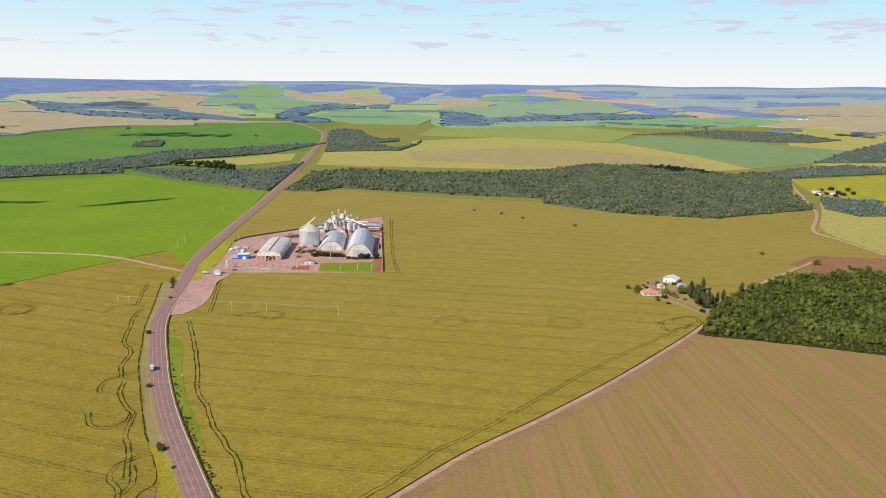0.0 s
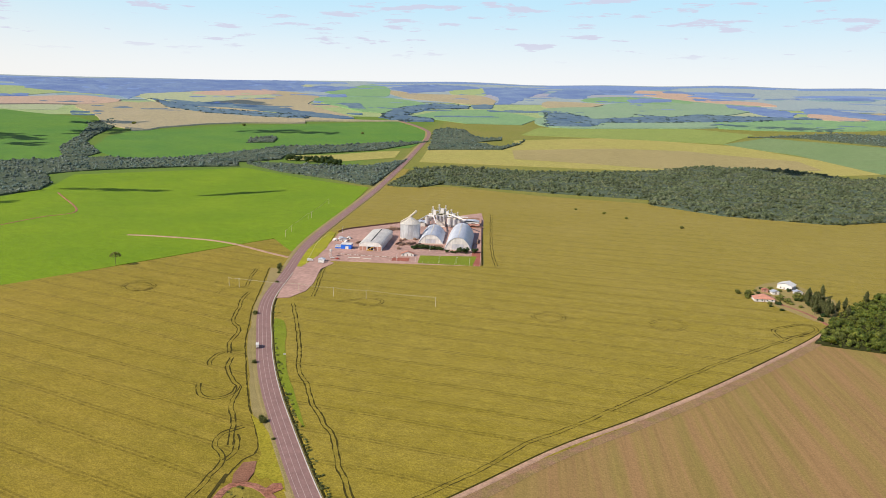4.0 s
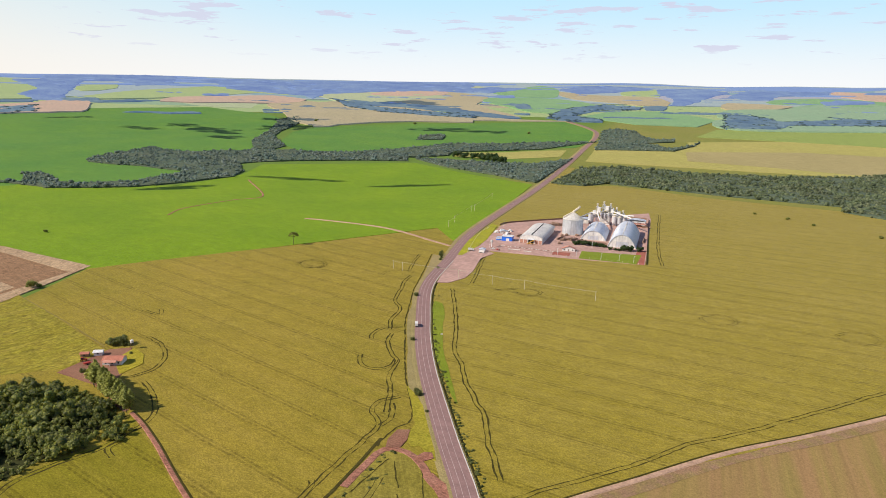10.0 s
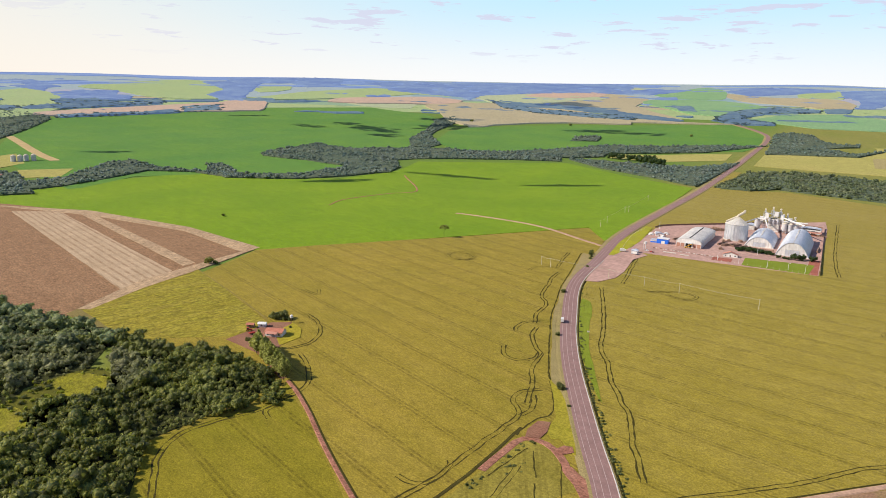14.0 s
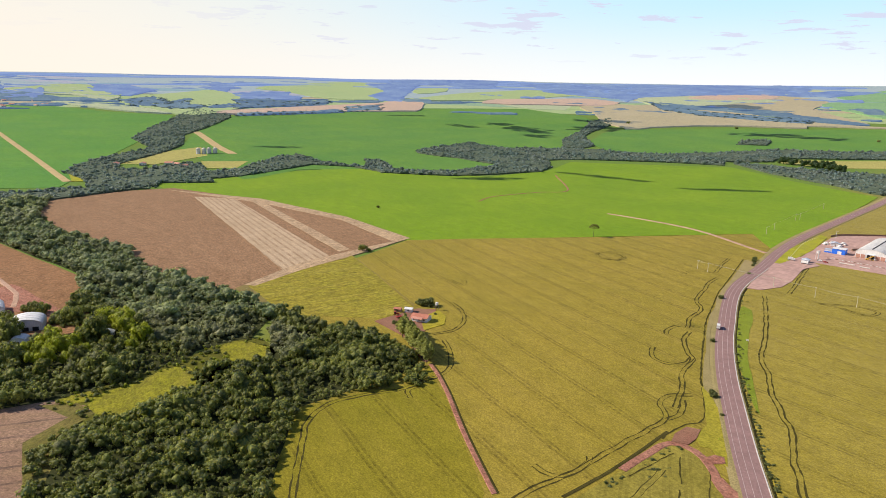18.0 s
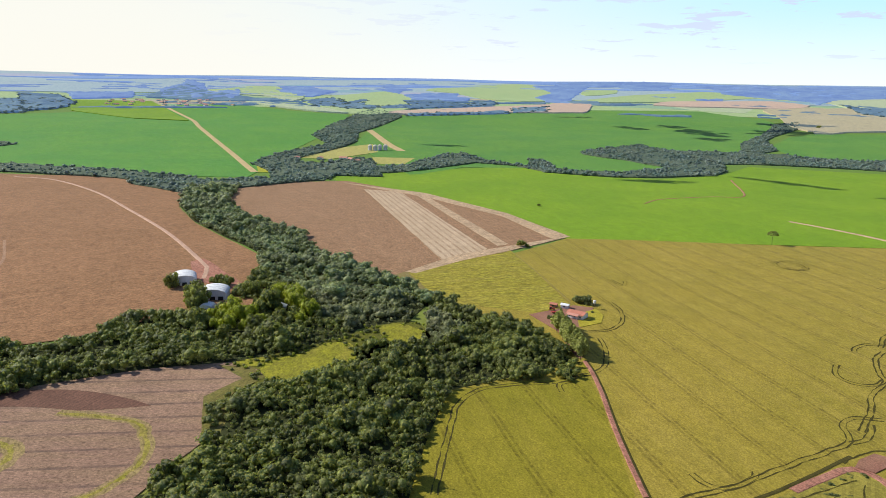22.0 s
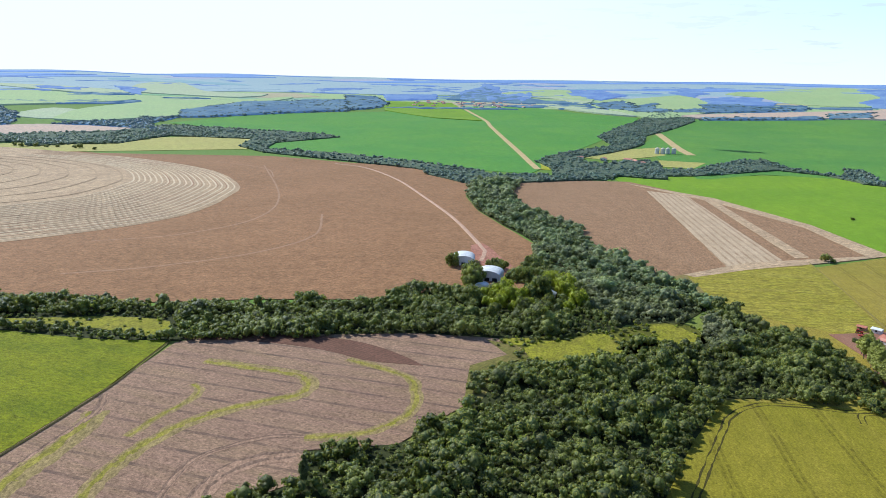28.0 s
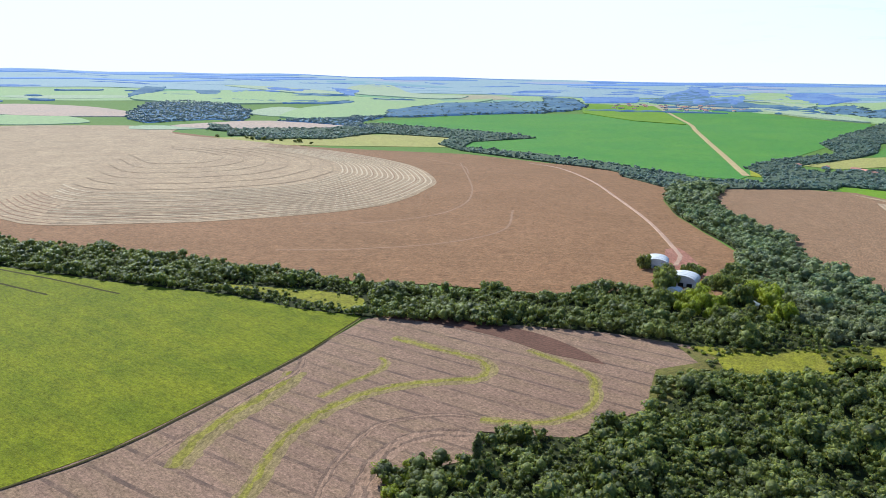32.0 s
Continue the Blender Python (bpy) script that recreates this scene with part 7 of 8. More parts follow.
for sx in (-2.5, 2.5):
    for sy in (-0.9, 0.9):
        part("wheel", tube((sx, sy - 0.15, 0.45), (sx, sy + 0.15, 0.45), 0.45, sides=12), M_RUBBER, loader)


# ---------- farmsteads ----------
E0 = 0.9
small_building("white_barn", 257, 760, -35, 15, 13, 4.2, M_WHITE, M_WHITE, "white-roofed barn in a farmstead", E0, 0, 2)
small_building("red_house", 219, 707, 2, 19, 10, 3.0, M_PINK_TILE, M_WHITE, "white farmhouse with a hipped faded red tile roof", E0, 4.0, 4)
small_building("small_shed", 238, 735, 10, 7, 6, 2.6, M_TIN, M_WHITE, "small pale shed beside the farmhouse", E0, 0, 1)
small_building("small_shed", 230, 741, -10, 6, 5, 2.4, M_TILE, M_BRICK, "small brick shed with a red roof", E0, 0, 1)
small_building("small_shed", 262, 740, 5, 8, 5, 2.6, M_TIN, M_WHITE, "small pale shed near the barn", E0, 0, 1)
h = small_building("farmhouse", -369, 328, -65, 9, 12.5, 3.2, M_TILE, M_WHITE, "farmhouse with a red-orange tile roof and white walls", E0, 0, 3)
part("porch_roof", gable_roof(2.5, 6.5, -5, 3, 2.8, 3.8, 0.3), M_PINK_TILE, h, "lower porch roof")
for sy in (-4.6, -1, 2.6):
    part("porch_post", tube((6.4, sy, 0), (6.4, sy, 2.8), 0.1, sides=6), M_WHITE, h)
small_building("white_shed", -390, 334, -60, 4.5, 5.5, 2.6, M_WHITE, M_WHITE, "small white shed with a tin roof in a farmyard", E0, 0, 1)
small_building("open_shed", -396, 328, -60, 4, 5, 2.4, M_TILE, M_TIMBER, "low timber shed in a farmyard", E0, 0, 1, False)
tr = thing("tractor", -390, 321, 40, "red tractor parked in a farmyard", "tractor", z=E0)
part("bonnet", box(0.2, 2.6, -0.5, 0.5, 0.9, 1.9, 0.15), M_RED, tr)
cab = part("cab", box(-1.4, 0.2, -0.8, 0.8, 0.9, 2.8, 0.12), M_RED, tr)
part("cab_glass", box(-1.3, 0.28, -0.84, 0.84, 1.8, 2.55, 0.05), M_GLASS, cab)
for sx, rr in ((-0.8, 0.85), (1.9, 0.55)):
    for sy in (-0.95, 0.95):
        w_ = part("wheel", tube((sx, sy - 0.2, rr), (sx, sy + 0.2, rr), rr, sides=16), M_RUBBER, tr)
        part("rim", tube((sx, sy - 0.22, rr), (sx, sy + 0.22, rr), rr * 0.55, sides=12), M_YELLOW, w_)
trail = thing("farm_trailer", -383, 318, 70, "rusty red farm trailer in a farmyard", "trailer", z=E0)
part("bed", box(-2.2, 2.2, -1.1, 1.1, 0.9, 1.6, 0.05), M_RED, trail)
for sy in (-1.2, 1.2):
    part("wheel", tube((0, sy - 0.15, 0.5), (0, sy + 0.15, 0.5), 0.5, sides=14), M_RUBBER, trail)
wt_ = thing("water_tower", -379, 353, 0, "white water tank on a slender post", "tank", z=E0)
part("tank", tube((0, 0, 4.2), (0, 0, 6.0), 1.2, sides=16), M_WHITE, wt_)
part("lid", tube((0, 0, 6.0), (0, 0, 6.5), 1.25, 0.4, 16), M_WHITE, wt_)
for sx, sy in ((-0.8, -0.8), (0.8, -0.8), (0.8, 0.8), (-0.8, 0.8)):
    part("leg", tube((sx, sy, 0), (sx, sy, 4.2), 0.1, sides=6), M_TIMBER, wt_)


def timber_stack(x, y, turn):
    """A low pile of cut logs lying side by side."""
    r = thing("timber_stack", x, y, turn, "low stack of brown cut logs lying in the yard", "logs", "timber stacks", Y0)
    for level, count in enumerate((5, 4, 3)):
        for k in range(count):
            px = (k - (count - 1) / 2) * 0.95
            part("log", tube((px, -3.2 + 0.2 * ((k + level) % 3), 0.45 + level * 0.8), (px, 3.2 + 0.15 * ((k * 2 + level) % 3), 0.45 + level * 0.8), 0.46, 0.40, 7), M_TIMBER, r)


for x, y, turn in ((-183, 861, 10), (-181, 869, 15), (-176, 867, 5), (-173, 873, 12), (-169, 874, 8), (-188, 886, 20), (-184, 893, 12), (-218, 967, 60), (-212, 964, 65), (-218, 953, 60), (-171, 898, 30), (-181, 840, 15)):
    timber_stack(x, y, turn)


def poultry_barn(x, y, turn, half, length, rise, eave, label):
    r = thing("tin_barn", x, y, turn, label, "barn", "barns by the wood")
    part("roof", vault(half, rise, eave, length, 8), M_WHITE, r, "bright pale curved tin roof").matrix_local = pose(0, -length / 2, 0)
    for s in (-1, 1):
        part("side_wall", box(s * (half - 0.2) - 0.12, s * (half - 0.2) + 0.12, -length / 2, length / 2, 0, eave, 0.02), M_WHITE, r)
        part("end_wall", arch_wall(half - 0.3, rise - 0.2, eave, s * (length / 2 - 0.4), 0.2), M_WHITE, r)
    for k in (-1, 0, 1):
        # bays are dark slabs with the inner shade painted on
        part("doorway", box(k * half * 0.58 - half * 0.18, k * half * 0.58 + half * 0.18, -length / 2 - 0.05, -length / 2 + 0.3, 0, eave * 0.7, 0.01), M_DARK, r, "barn bay painted as a dark panel")


poultry_barn(-583, 94, 80, 9.6, 20, 4.4, 4.6, "tin barn with a bright pale curved roof among trees")
poultry_barn(-532, 107, 68, 10.6, 18, 4.2, 4.8, "tin barn with a pale bluish curved roof beside the wood")
poultry_barn(-504, 96, 60, 4.6, 9, 2.0, 3.0, "small pale tin-roofed barn under trees")
small_building("grey_hut", -481, 143, 60, 8, 6, 2.8, M_TIN, M_WHITE, "small grey-roofed hut in the wood", 0.3, 0, 1)

far_house = small_building("far_house", -1456, 475, 60, 12, 16, 4.0, M_PINK_TILE, M_WHITE, "distant white farmhouse among trees", ground_z(-1456, 475) + 0.5, 0, 2)
far_house["group"] = "distant houses"
rand = np.random.default_rng(77)
for x, y in ((-1419, 567), (-1395, 575), (-1364, 574), (-1436, 520), (801, 1441), (780, 1460), (822, 1452), (1493, 2936), (1470, 2950), (770, 1430)):
    copy_thing(far_house, pose(x, y, ground_z(x, y) + 0.5, 0, 0, rand.uniform(0, 180)))
for k in range(42):
    x, y = -3120 + rand.uniform(-160, 160), 480 + 11 * (k - 20) + rand.uniform(-60, 60)
    copy_thing(far_house, pose(x, y, ground_z(x, y) + 0.8, 0, 0, rand.uniform(0, 180)))
far_silo = thing("far_silo", -1550, 701, 0, "distant pale steel silo on a farm", "silo", "distant silos")
part("body", tube((0, 0, 0), (0, 0, 12), 5, sides=16), M_STEEL, far_silo)
part("roof", tube((0, 0, 12), (0, 0, 15), 5.2, 0.6, 16), M_CREAM, far_silo)
for x, y in ((-1552, 714), (-1548, 727), (-1556, 690)):
    copy_thing(far_silo, pose(x, y, ground_z(x, y)))


# ---------- road things ----------
def box_truck(x, y, turn, label="small white box truck on the road", z=1.2):
    r = thing("box_truck", x, y, turn, label, "truck", z=z)
    part("cargo_box", box(-3.9, 1.2, -1.2, 1.2, 0.95, 3.3, 0.06), M_WHITE, r)
    cab_ = part("cab", box(1.3, 3.1, -1.1, 1.1, 0.6, 2.5, 0.18), M_WHITE, r)
    part("windscreen", box(2.6, 3.14, -0.95, 0.95, 1.6, 2.3, 0.04), M_GLASS, cab_)
    part("chassis", box(-3.8, 3.0, -0.5, 0.5, 0.5, 0.95, 0.04), M_DARK, r)
    part("bumper", box(3.05, 3.25, -1.1, 1.1, 0.4, 0.75, 0.05), M_TIN, r)
    for sy in (-0.8, 0.8):
        part("headlight", box(3.08, 3.2, sy - 0.18, sy + 0.18, 0.8, 1.05, 0.03), M_TIN, cab_)
    for sx in (-2.6, 2.2):
        for sy in (-1.0, 1.0):
            wh = part("wheel", tube((sx, sy - 0.16, 0.48), (sx, sy + 0.16, 0.48), 0.48, sides=14), M_RUBBER, r)
            part("rim", tube((sx, sy - 0.18, 0.48), (sx, sy + 0.18, 0.48), 0.26, sides=10), M_TIN, wh)


box_truck(-215.5, 484, 113)
box_truck(-251.8, 747.7, 175, "white box truck parked in the grain yard", Y0)
box_truck(-266.3, 753.1, 20, "white box truck parked by the yard gate", Y0)


def pickup(x, y, turn, paint, label):
    r = thing("pickup", x, y, turn, label, "pickup", z=Y0)
    part("body", box(-2.5, 2.5, -0.9, 0.9, 0.45, 1.1, 0.12), paint, r)
    cab_ = part("cab", box(-0.6, 1.2, -0.8, 0.8, 1.1, 1.75, 0.2), paint, r)
    part("windows", box(-0.5, 1.24, -0.83, 0.83, 1.2, 1.6, 0.05), M_GLASS, cab_)
    part("load_bed", box(-2.4, -0.7, -0.75, 0.75, 1.02, 1.16, 0.02), M_DARK, r)
    for sx in (-1.6, 1.6):
        for sy in (-0.85, 0.85):
            wh = part("wheel", tube((sx, sy - 0.12, 0.38), (sx, sy + 0.12, 0.38), 0.38, sides=14), M_RUBBER, r)
            part("rim", tube((sx, sy - 0.14, 0.38), (sx, sy + 0.14, 0.38), 0.2, sides=10), M_TIN, wh)


pickup(-246.4, 773.3, 10, M_WHITE, "white pickup parked in the grain yard")
pickup(-239.2, 770.4, 160, M_RED, "dark red pickup parked in the grain yard")


def lattice_tower(x, y):
    """A square braced steel tower with platforms beside the drier."""
    r = thing("lattice_tower", x, y, 4, "tall pale braced steel tower beside the grain drier", "tower", z=Y0)
    for sx in (-2.6, 2.6):
        for sy in (-2.6, 2.6):
            part("leg", tube((sx, sy, 0), (sx, sy, 19), 0.22, sides=6), M_TIN_WARM, r)
    for k in range(6):
        z = 3.0 + k * 3.1
        part("platform", box(-2.8, 2.8, -2.8, 2.8, z, z + 0.18, 0.02), M_TIN_WARM, r)
        for sx, sy, ex, ey in ((-2.6, -2.6, 2.6, -2.6), (2.6, -2.6, 2.6, 2.6), (2.6, 2.6, -2.6, 2.6), (-2.6, 2.6, -2.6, -2.6)):
            part("brace", tube((sx, sy, z - 3.0), (ex, ey, z), 0.11, sides=5), M_TIN_WARM, r)
    part("machine_box", box(-1.6, 1.6, -1.6, 1.6, 12.5, 17.5, 0.1), M_TIN, r, "pale machine housing")


lattice_tower(-133.6, 1004.9)


def utility_pole(x, y, turn, high=9.5):
    z = ground_z(x, y) + 0.5
    r = thing("utility_pole", x, y, turn, "pale concrete utility pole with a crossarm", "pole", "utility poles", z)
    part("shaft", tube((0, 0, -0.5), (0, 0, high), 0.26, 0.17, 8), M_POST, r)
    part("crossarm", box(-1.1, 1.1, -0.1, 0.1, high - 0.7, high - 0.5, 0.02), M_POST, r)
    for sx in (-0.95, 0, 0.95):
        part("insulator", tube((sx, 0, high - 0.5), (sx, 0, high - 0.2), 0.08, 0.05, 8), M_WHITE, r)
    return r


def span(name, a, b, sag, label):
    r = new(name)
    tagged(r, label, "cable", "overhead cables")
    for off in (-0.95, 0.0, 0.95):
        pts = []
        for k in range(13):
            t = k / 12
            pts.append((a[0] + (b[0] - a[0]) * t + off * 0.2, a[1] + (b[1] - a[1]) * t + off, a[2] + (b[2] - a[2]) * t - sag * 4 * t * (1 - t)))
        bm = bmesh.new()
        rings = [[bm.verts.new((px, py + 0.05 * math.cos(a), pz + 0.05 * math.sin(a))) for a in (0.5, 2.6, 4.7)] for px, py, pz in pts]
        for u, v in zip(rings, rings[1:]):
            for k in range(3):
                bm.faces.new((u[k], u[(k + 1) % 3], v[(k + 1) % 3], v[k]))
        part("wire", bm, M_POST, r)


line_a = P_poles_a
for (x, y) in line_a:
    utility_pole(x, y, 75)
for (x0, y0), (x1, y1) in zip(line_a, line_a[1:]):
    span("cable", (x0, y0, ground_z(x0, y0) + 9.7), (x1, y1, ground_z(x1, y1) + 9.7), 0.8, "thin overhead cables between concrete poles")
for (x, y) in P_poles_g:
    utility_pole(x, y, 20)
for (x0, y0), (x1, y1) in zip(P_poles_g, P_poles_g[1:]):
    span("cable", (x0, y0, ground_z(x0, y0) + 9.7), (x1, y1, ground_z(x1, y1) + 9.7), 1.2, "thin overhead cables across green wheat")
sign = thing("road_sign", -188, 470, 20, "small white road sign on a post beside the road", "sign", z=0.9)
part("post", tube((0, 0, 0), (0, 0, 2.6), 0.07, sides=6), M_TIMBER, sign)
part("board", box(-0.9, 0.9, -0.04, 0.04, 1.6, 2.7, 0.01), M_WHITE, sign)

# ---------- single trees ----------
def tree_at(kit, x, y, s, label="", tall=1.0, spin=None, up=0.3, group=""):
    s = s * (1.0 if kit.name.startswith("gum") else 1.45)
    m = Matrix.Translation((x, y, ground_z(x, y) + up)) @ Matrix.Rotation(rand.uniform(0, 6.28) if spin is None else spin, 4, 'Z')
    ob = copy_thing(kit, m)
    ob.scale = (s, s, s * tall)
    return tagged(ob, label, group=group)


def gum_kit(seed, leaf):
    """A tall slim gum tree: a column of small clumps round a straight trunk."""
    r = np.random.default_rng(seed)
    lv, lf, n = [], [], 0
    for k in range(16):
        z = 3.5 + k * 0.82
        wide = 3.3 * math.sin(math.pi * min(1.0, (k + 3.0) / 18.0)) + 0.4
        v, f, c, g = crown_parts(r, wide, z + 2.6, 3, 48, 0.5, z)
        off = r.normal(scale=0.35, size=3) * (1, 1, 0)
        lv += [v + off, c * (0.9, 0.9, 1) + off]
        lf.append((f + n, 0))
        n += len(v)
        lf.append((g + n, 0))
        n += len(c)
    tv, tf = trunk_parts(r, 21, 0.24, 2)
    root = new("gum_tree")
    t = new("trunk", array_mesh("trunk", tv, [(tf, 0)], [M_BARK]))
    quads = np.vstack([f for f, _ in lf if f.shape[1] == 4])
    tris = np.vstack([f for f, _ in lf if f.shape[1] == 3])
    c = new("crown", array_mesh("crown", np.vstack(lv), [(quads, 0), (tris, 0)], [leaf]))
    t.parent = c.parent = root
    return tagged(root, "tall slim gum tree with grey-green leaves", "tree", "gum trees")


def umbrella_pine(x, y, s):
    """A pine with a bare trunk and a flat tiered crown."""
    r = np.random.default_rng(9)
    root = thing("umbrella_pine", x, y, 0, "tall lone pine with a flat dark umbrella crown in the field", "tree")
    tv, tf = trunk_parts(r, 20 * s, 0.32 * s, 0)
    new("trunk", array_mesh("trunk", tv, [(tf, 0)], [M_BARK])).parent = root
    for k, (z, wide) in enumerate(((11.2, 5.2), (12.8, 4.4), (14.2, 2.6))):
        for j in range(9):
            a = j * 0.698 + k
            v, f, c, g = crown_parts(r, 1.3 * s, z * s + 1.3 * s, 2, 50, 0.4 * s, z * s)
            off = np.array((math.cos(a) * wide * s, math.sin(a) * wide * s, 0))
            br = new("branch_tuft", array_mesh("branch_tuft", np.vstack([v, c]) + off, [(f, 0), (g + len(v), 0)], [M_LEAF]))
            br.parent = root
            tip = Vector(off) + Vector((0, 0, (z + 0.7) * s))
            part("branch", tube((0, 0, (z - 0.6) * s), tip, 0.12 * s, 0.05 * s, 5), M_BARK, root)


umbrella_pine(-467, 686, 1.0)
broad = [tree_kit("tree", M_LEAF, "broad-leaved tree with a rounded dark green crown", KIT["yard"][i]) for i in range(4)]
limes = [tree_kit("lime_green_tree", M_LEAF_LIME, "bright yellow-green tree beside the wood", KIT["yard"][i]) for i in range(2)]
shady = [tree_kit("tree", M_LEAF_DARK, "rounded dark green tree", KIT["yard"][i + 5]) for i in range(2)]
olive = [tree_kit("olive_tree", M_LEAF_GREY, "grey-green tree with an open crown", KIT["yard"][i + 2]) for i in range(2)]
gums = [gum_kit(k, M_LEAF_GUM) for k in range(3)]
dull_gums = [gum_kit(k + 5, M_LEAF_EAST) for k in range(3)]
rand = np.random.default_rng(31)
for x, y, s in ((797, 1474, 0.9), (788, 1434, 0.8), (826, 1488, 0.9), (815, 1441, 0.9), (816, 1422, 0.8), (855, 1475, 0.9), (761, 1420, 0.7), (844, 1435, 0.8), (793, 1408, 0.7)):
    tree_at(shady[int(rand.integers(2))], x, y, s, "dark tree round a far farmstead", group="glade trees")
# gum row by the farmhouse
for k in range(52):
    t = k / 51
    tree_at(gums[k % 3], -356 + 50 * t + rand.uniform(-2, 2), 300 - 22 * t + rand.uniform(-3.5, 3.5), rand.uniform(0.78, 1.05), "tall slim gum tree in the row beside the red lane", tall=0.8, group="gum row")
# gums of the eastern farmstead
for k in range(22):
    tree_at(dull_gums[k % 3], 258 + rand.uniform(-4, 30), 662 + rand.uniform(-4, 74) * (0.4 + 0.6 * rand.random()), rand.uniform(0.7, 0.95), "tall gum tree at the farmstead", group="farmstead gums")
for x, y, s in ((254, 714, 0.62), (230, 696, 0.50), (256, 748, 0.40), (230, 712, 0.35), (233, 742, 0.30), (221, 732, 0.35), (229, 751, 0.30), (228, 676, 0.35), (214, 723, 0.30), (240, 708, 0.45), (221, 687, 0.30), (259, 698, 0.60), (259, 678, 0.60), (262, 664, 0.60), (273, 730, 0.50), (272, 679, 0.50), (253, 651, 0.45)):
    tree_at(shady[int(rand.integers(2))], x, y, s, "dark garden tree at the farmstead", group="farmstead trees")
tree_at(dull_gums[0], 318, 716, 0.8, "lone slim gum tree beside the dirt track")
for x, y, s in ((255, 716, 0.85), (228, 722, 0.5), (236, 712, 0.6), (241, 704, 0.55), (208, 720, 0.55), (212, 735, 0.5), (220, 740, 0.45), (246, 745, 0.5), (238, 748, 0.45), (232, 697, 0.4), (222, 695, 0.35), (205, 712, 0.4), (243, 698, 0.5), (249, 690, 0.4), (300, 690, 0.6), (322, 700, 0.6), (275, 745, 0.5), (200, 728, 0.45)):
    tree_at(broad[int(rand.integers(4))], x, y, s, "rounded garden tree at the farmstead", group="farmstead trees")
for x, y, s in ((-401, 353, 0.55), (-396, 352, 0.6), (-391, 356, 0.7), (-385, 357, 0.45), (-352, 303, 0.4), (-375, 308, 0.5), (-372, 345, 0.3)):
    tree_at(olive[int(rand.integers(2))], x, y, s, "grey-green shrub tree behind the farmhouse", group="farmhouse shrubs")
for x, y, s in ((-162, 846, 0.8), (-156, 849, 0.75), (-150, 846, 0.85), (-144, 850, 0.75), (-138, 847, 0.85), (-132, 848, 0.7), (-127, 846, 0.6), (-118, 836, 0.5), (-101, 836, 1.0), (-95, 840, 0.9), (-84, 842, 0.8), (-112, 836, 0.45), (-108, 834, 0.4)):
    tree_at(shady[int(rand.integers(2))], x, y, s * 0.85, "dark rounded tree in front of the grain halls", group="yard trees", up=0.9)
for x, y, s in ((-576, 428, 0.75), (-571, 432, 0.55), (51, 1205, 0.55), (97, 1176, 0.6), (129, 1138, 0.6), (205, 1079, 0.65), (424, 908, 0.7), (469, 855, 0.7), (-775, 603, 0.4), (-1100, 2430, 1.3), (-630, 2330, 1.1), (-1420, 2250, 1.2)):
    tree_at(broad[int(rand.integers(4))], x, y, s, "lone dark tree standing in a crop field", group="field trees")
for x, y, s in ((-148, 349, 0.42), (-205, 454, 0.42), (-250, 560, 0.5), (-253, 566, 0.4), (-162, 368, 0.5), (-165, 372, 0.4), (-285, 706, 0.6), (-289, 714, 0.55), (-292, 722, 0.55), (-282, 696, 0.4), (-270, 660, 0.4), (-296, 735, 0.4)):
    tree_at(olive[int(rand.integers(2))], x, y, s * 0.7, "small roadside tree with a sparse crown", group="roadside trees")
for x, y, s in ((-1594, -799, 1.1), (-1564, -581, 1.0), (-1560, -590, 0.9), (-1539, -543, 0.8), (-1573, -673, 0.9), (-1570, -650, 1.0), (-1575, -630, 0.9), (-1570, -700, 0.8), (-1585, -720, 0.8)):
    tree_at(broad[int(rand.integers(4))], x, y, s, "lone dark tree beyond the harvested field", group="far field trees")
for k in range(7):
    tree_at(shady[k % 2], -640 + 22 * k + rand.uniform(-9, 9), 1690 - 8 * k + rand.uniform(-10, 10), rand.uniform(1.7, 2.3), "tall dark tree above the forest belt", group="tall belt trees")
# bright and dark trees round the tin barns
for x, y, s in ((-470, 99, 0.80), (-475, 107, 0.90), (-476, 93, 0.75), (-461, 109, 0.85), (-466, 115, 0.90), (-471, 121, 0.80), (-451, 99, 0.70), (-446, 108, 0.70), (-458, 92, 0.65), (-488, 112, 0.80), (-453, 158, 0.95), (-452, 154, 0.80), (-493, 152, 0.90), (-483, 154, 0.95), (-499, 157, 0.80), (-498, 149, 0.85), (-473, 154, 0.80), (-518, 85, 0.55), (-455, 121, 0.65), (-443, 146, 0.50)):
    tree_at(limes[int(rand.integers(2))], x, y, s * 1.2, group="lime-green trees", tall=1.45)
for x, y, s in ((-571, 83, 0.70), (-575, 81, 0.60), (-521, 91, 0.95), (-511, 92, 0.90), (-509, 87, 0.80), (-562, 121, 0.75), (-566, 118, 0.70), (-554, 123, 0.70), (-571, 114, 0.50), (-479, 135, 1.00), (-485, 134, 1.00), (-475, 128, 0.85), (-484, 128, 0.80), (-473, 137, 0.90), (-529, 123, 0.60), (-523, 126, 0.60), (-525, 131, 0.65), (-519, 135, 0.70), (-473, 89, 0.70), (-470, 83, 0.70), (-438, 93, 0.75), (-440, 113, 0.70), (-457, 135, 0.80), (-452, 143, 0.70)):
    tree_at(broad[int(rand.integers(4))], x, y, s * 1.25, "tall dark green tree beside the tin barns", group="barn trees", tall=1.45)
# bright clump at the near edge of the wood
for x, y, s in ((-222, -46, 0.6), (-226, -40, 0.62), (-219, -38, 0.55), (-229, -50, 0.5), (-232, -36, 0.6), (-215, -45, 0.5), (-236, -42, 0.5)):
    tree_at(limes[int(rand.integers(2))], x, y, s, "bright green tree at the wood's edge", group="lime-green trees")
tree_at(dull_gums[1], -243, -17, 0.75, "slim dark tree at the wood's edge")
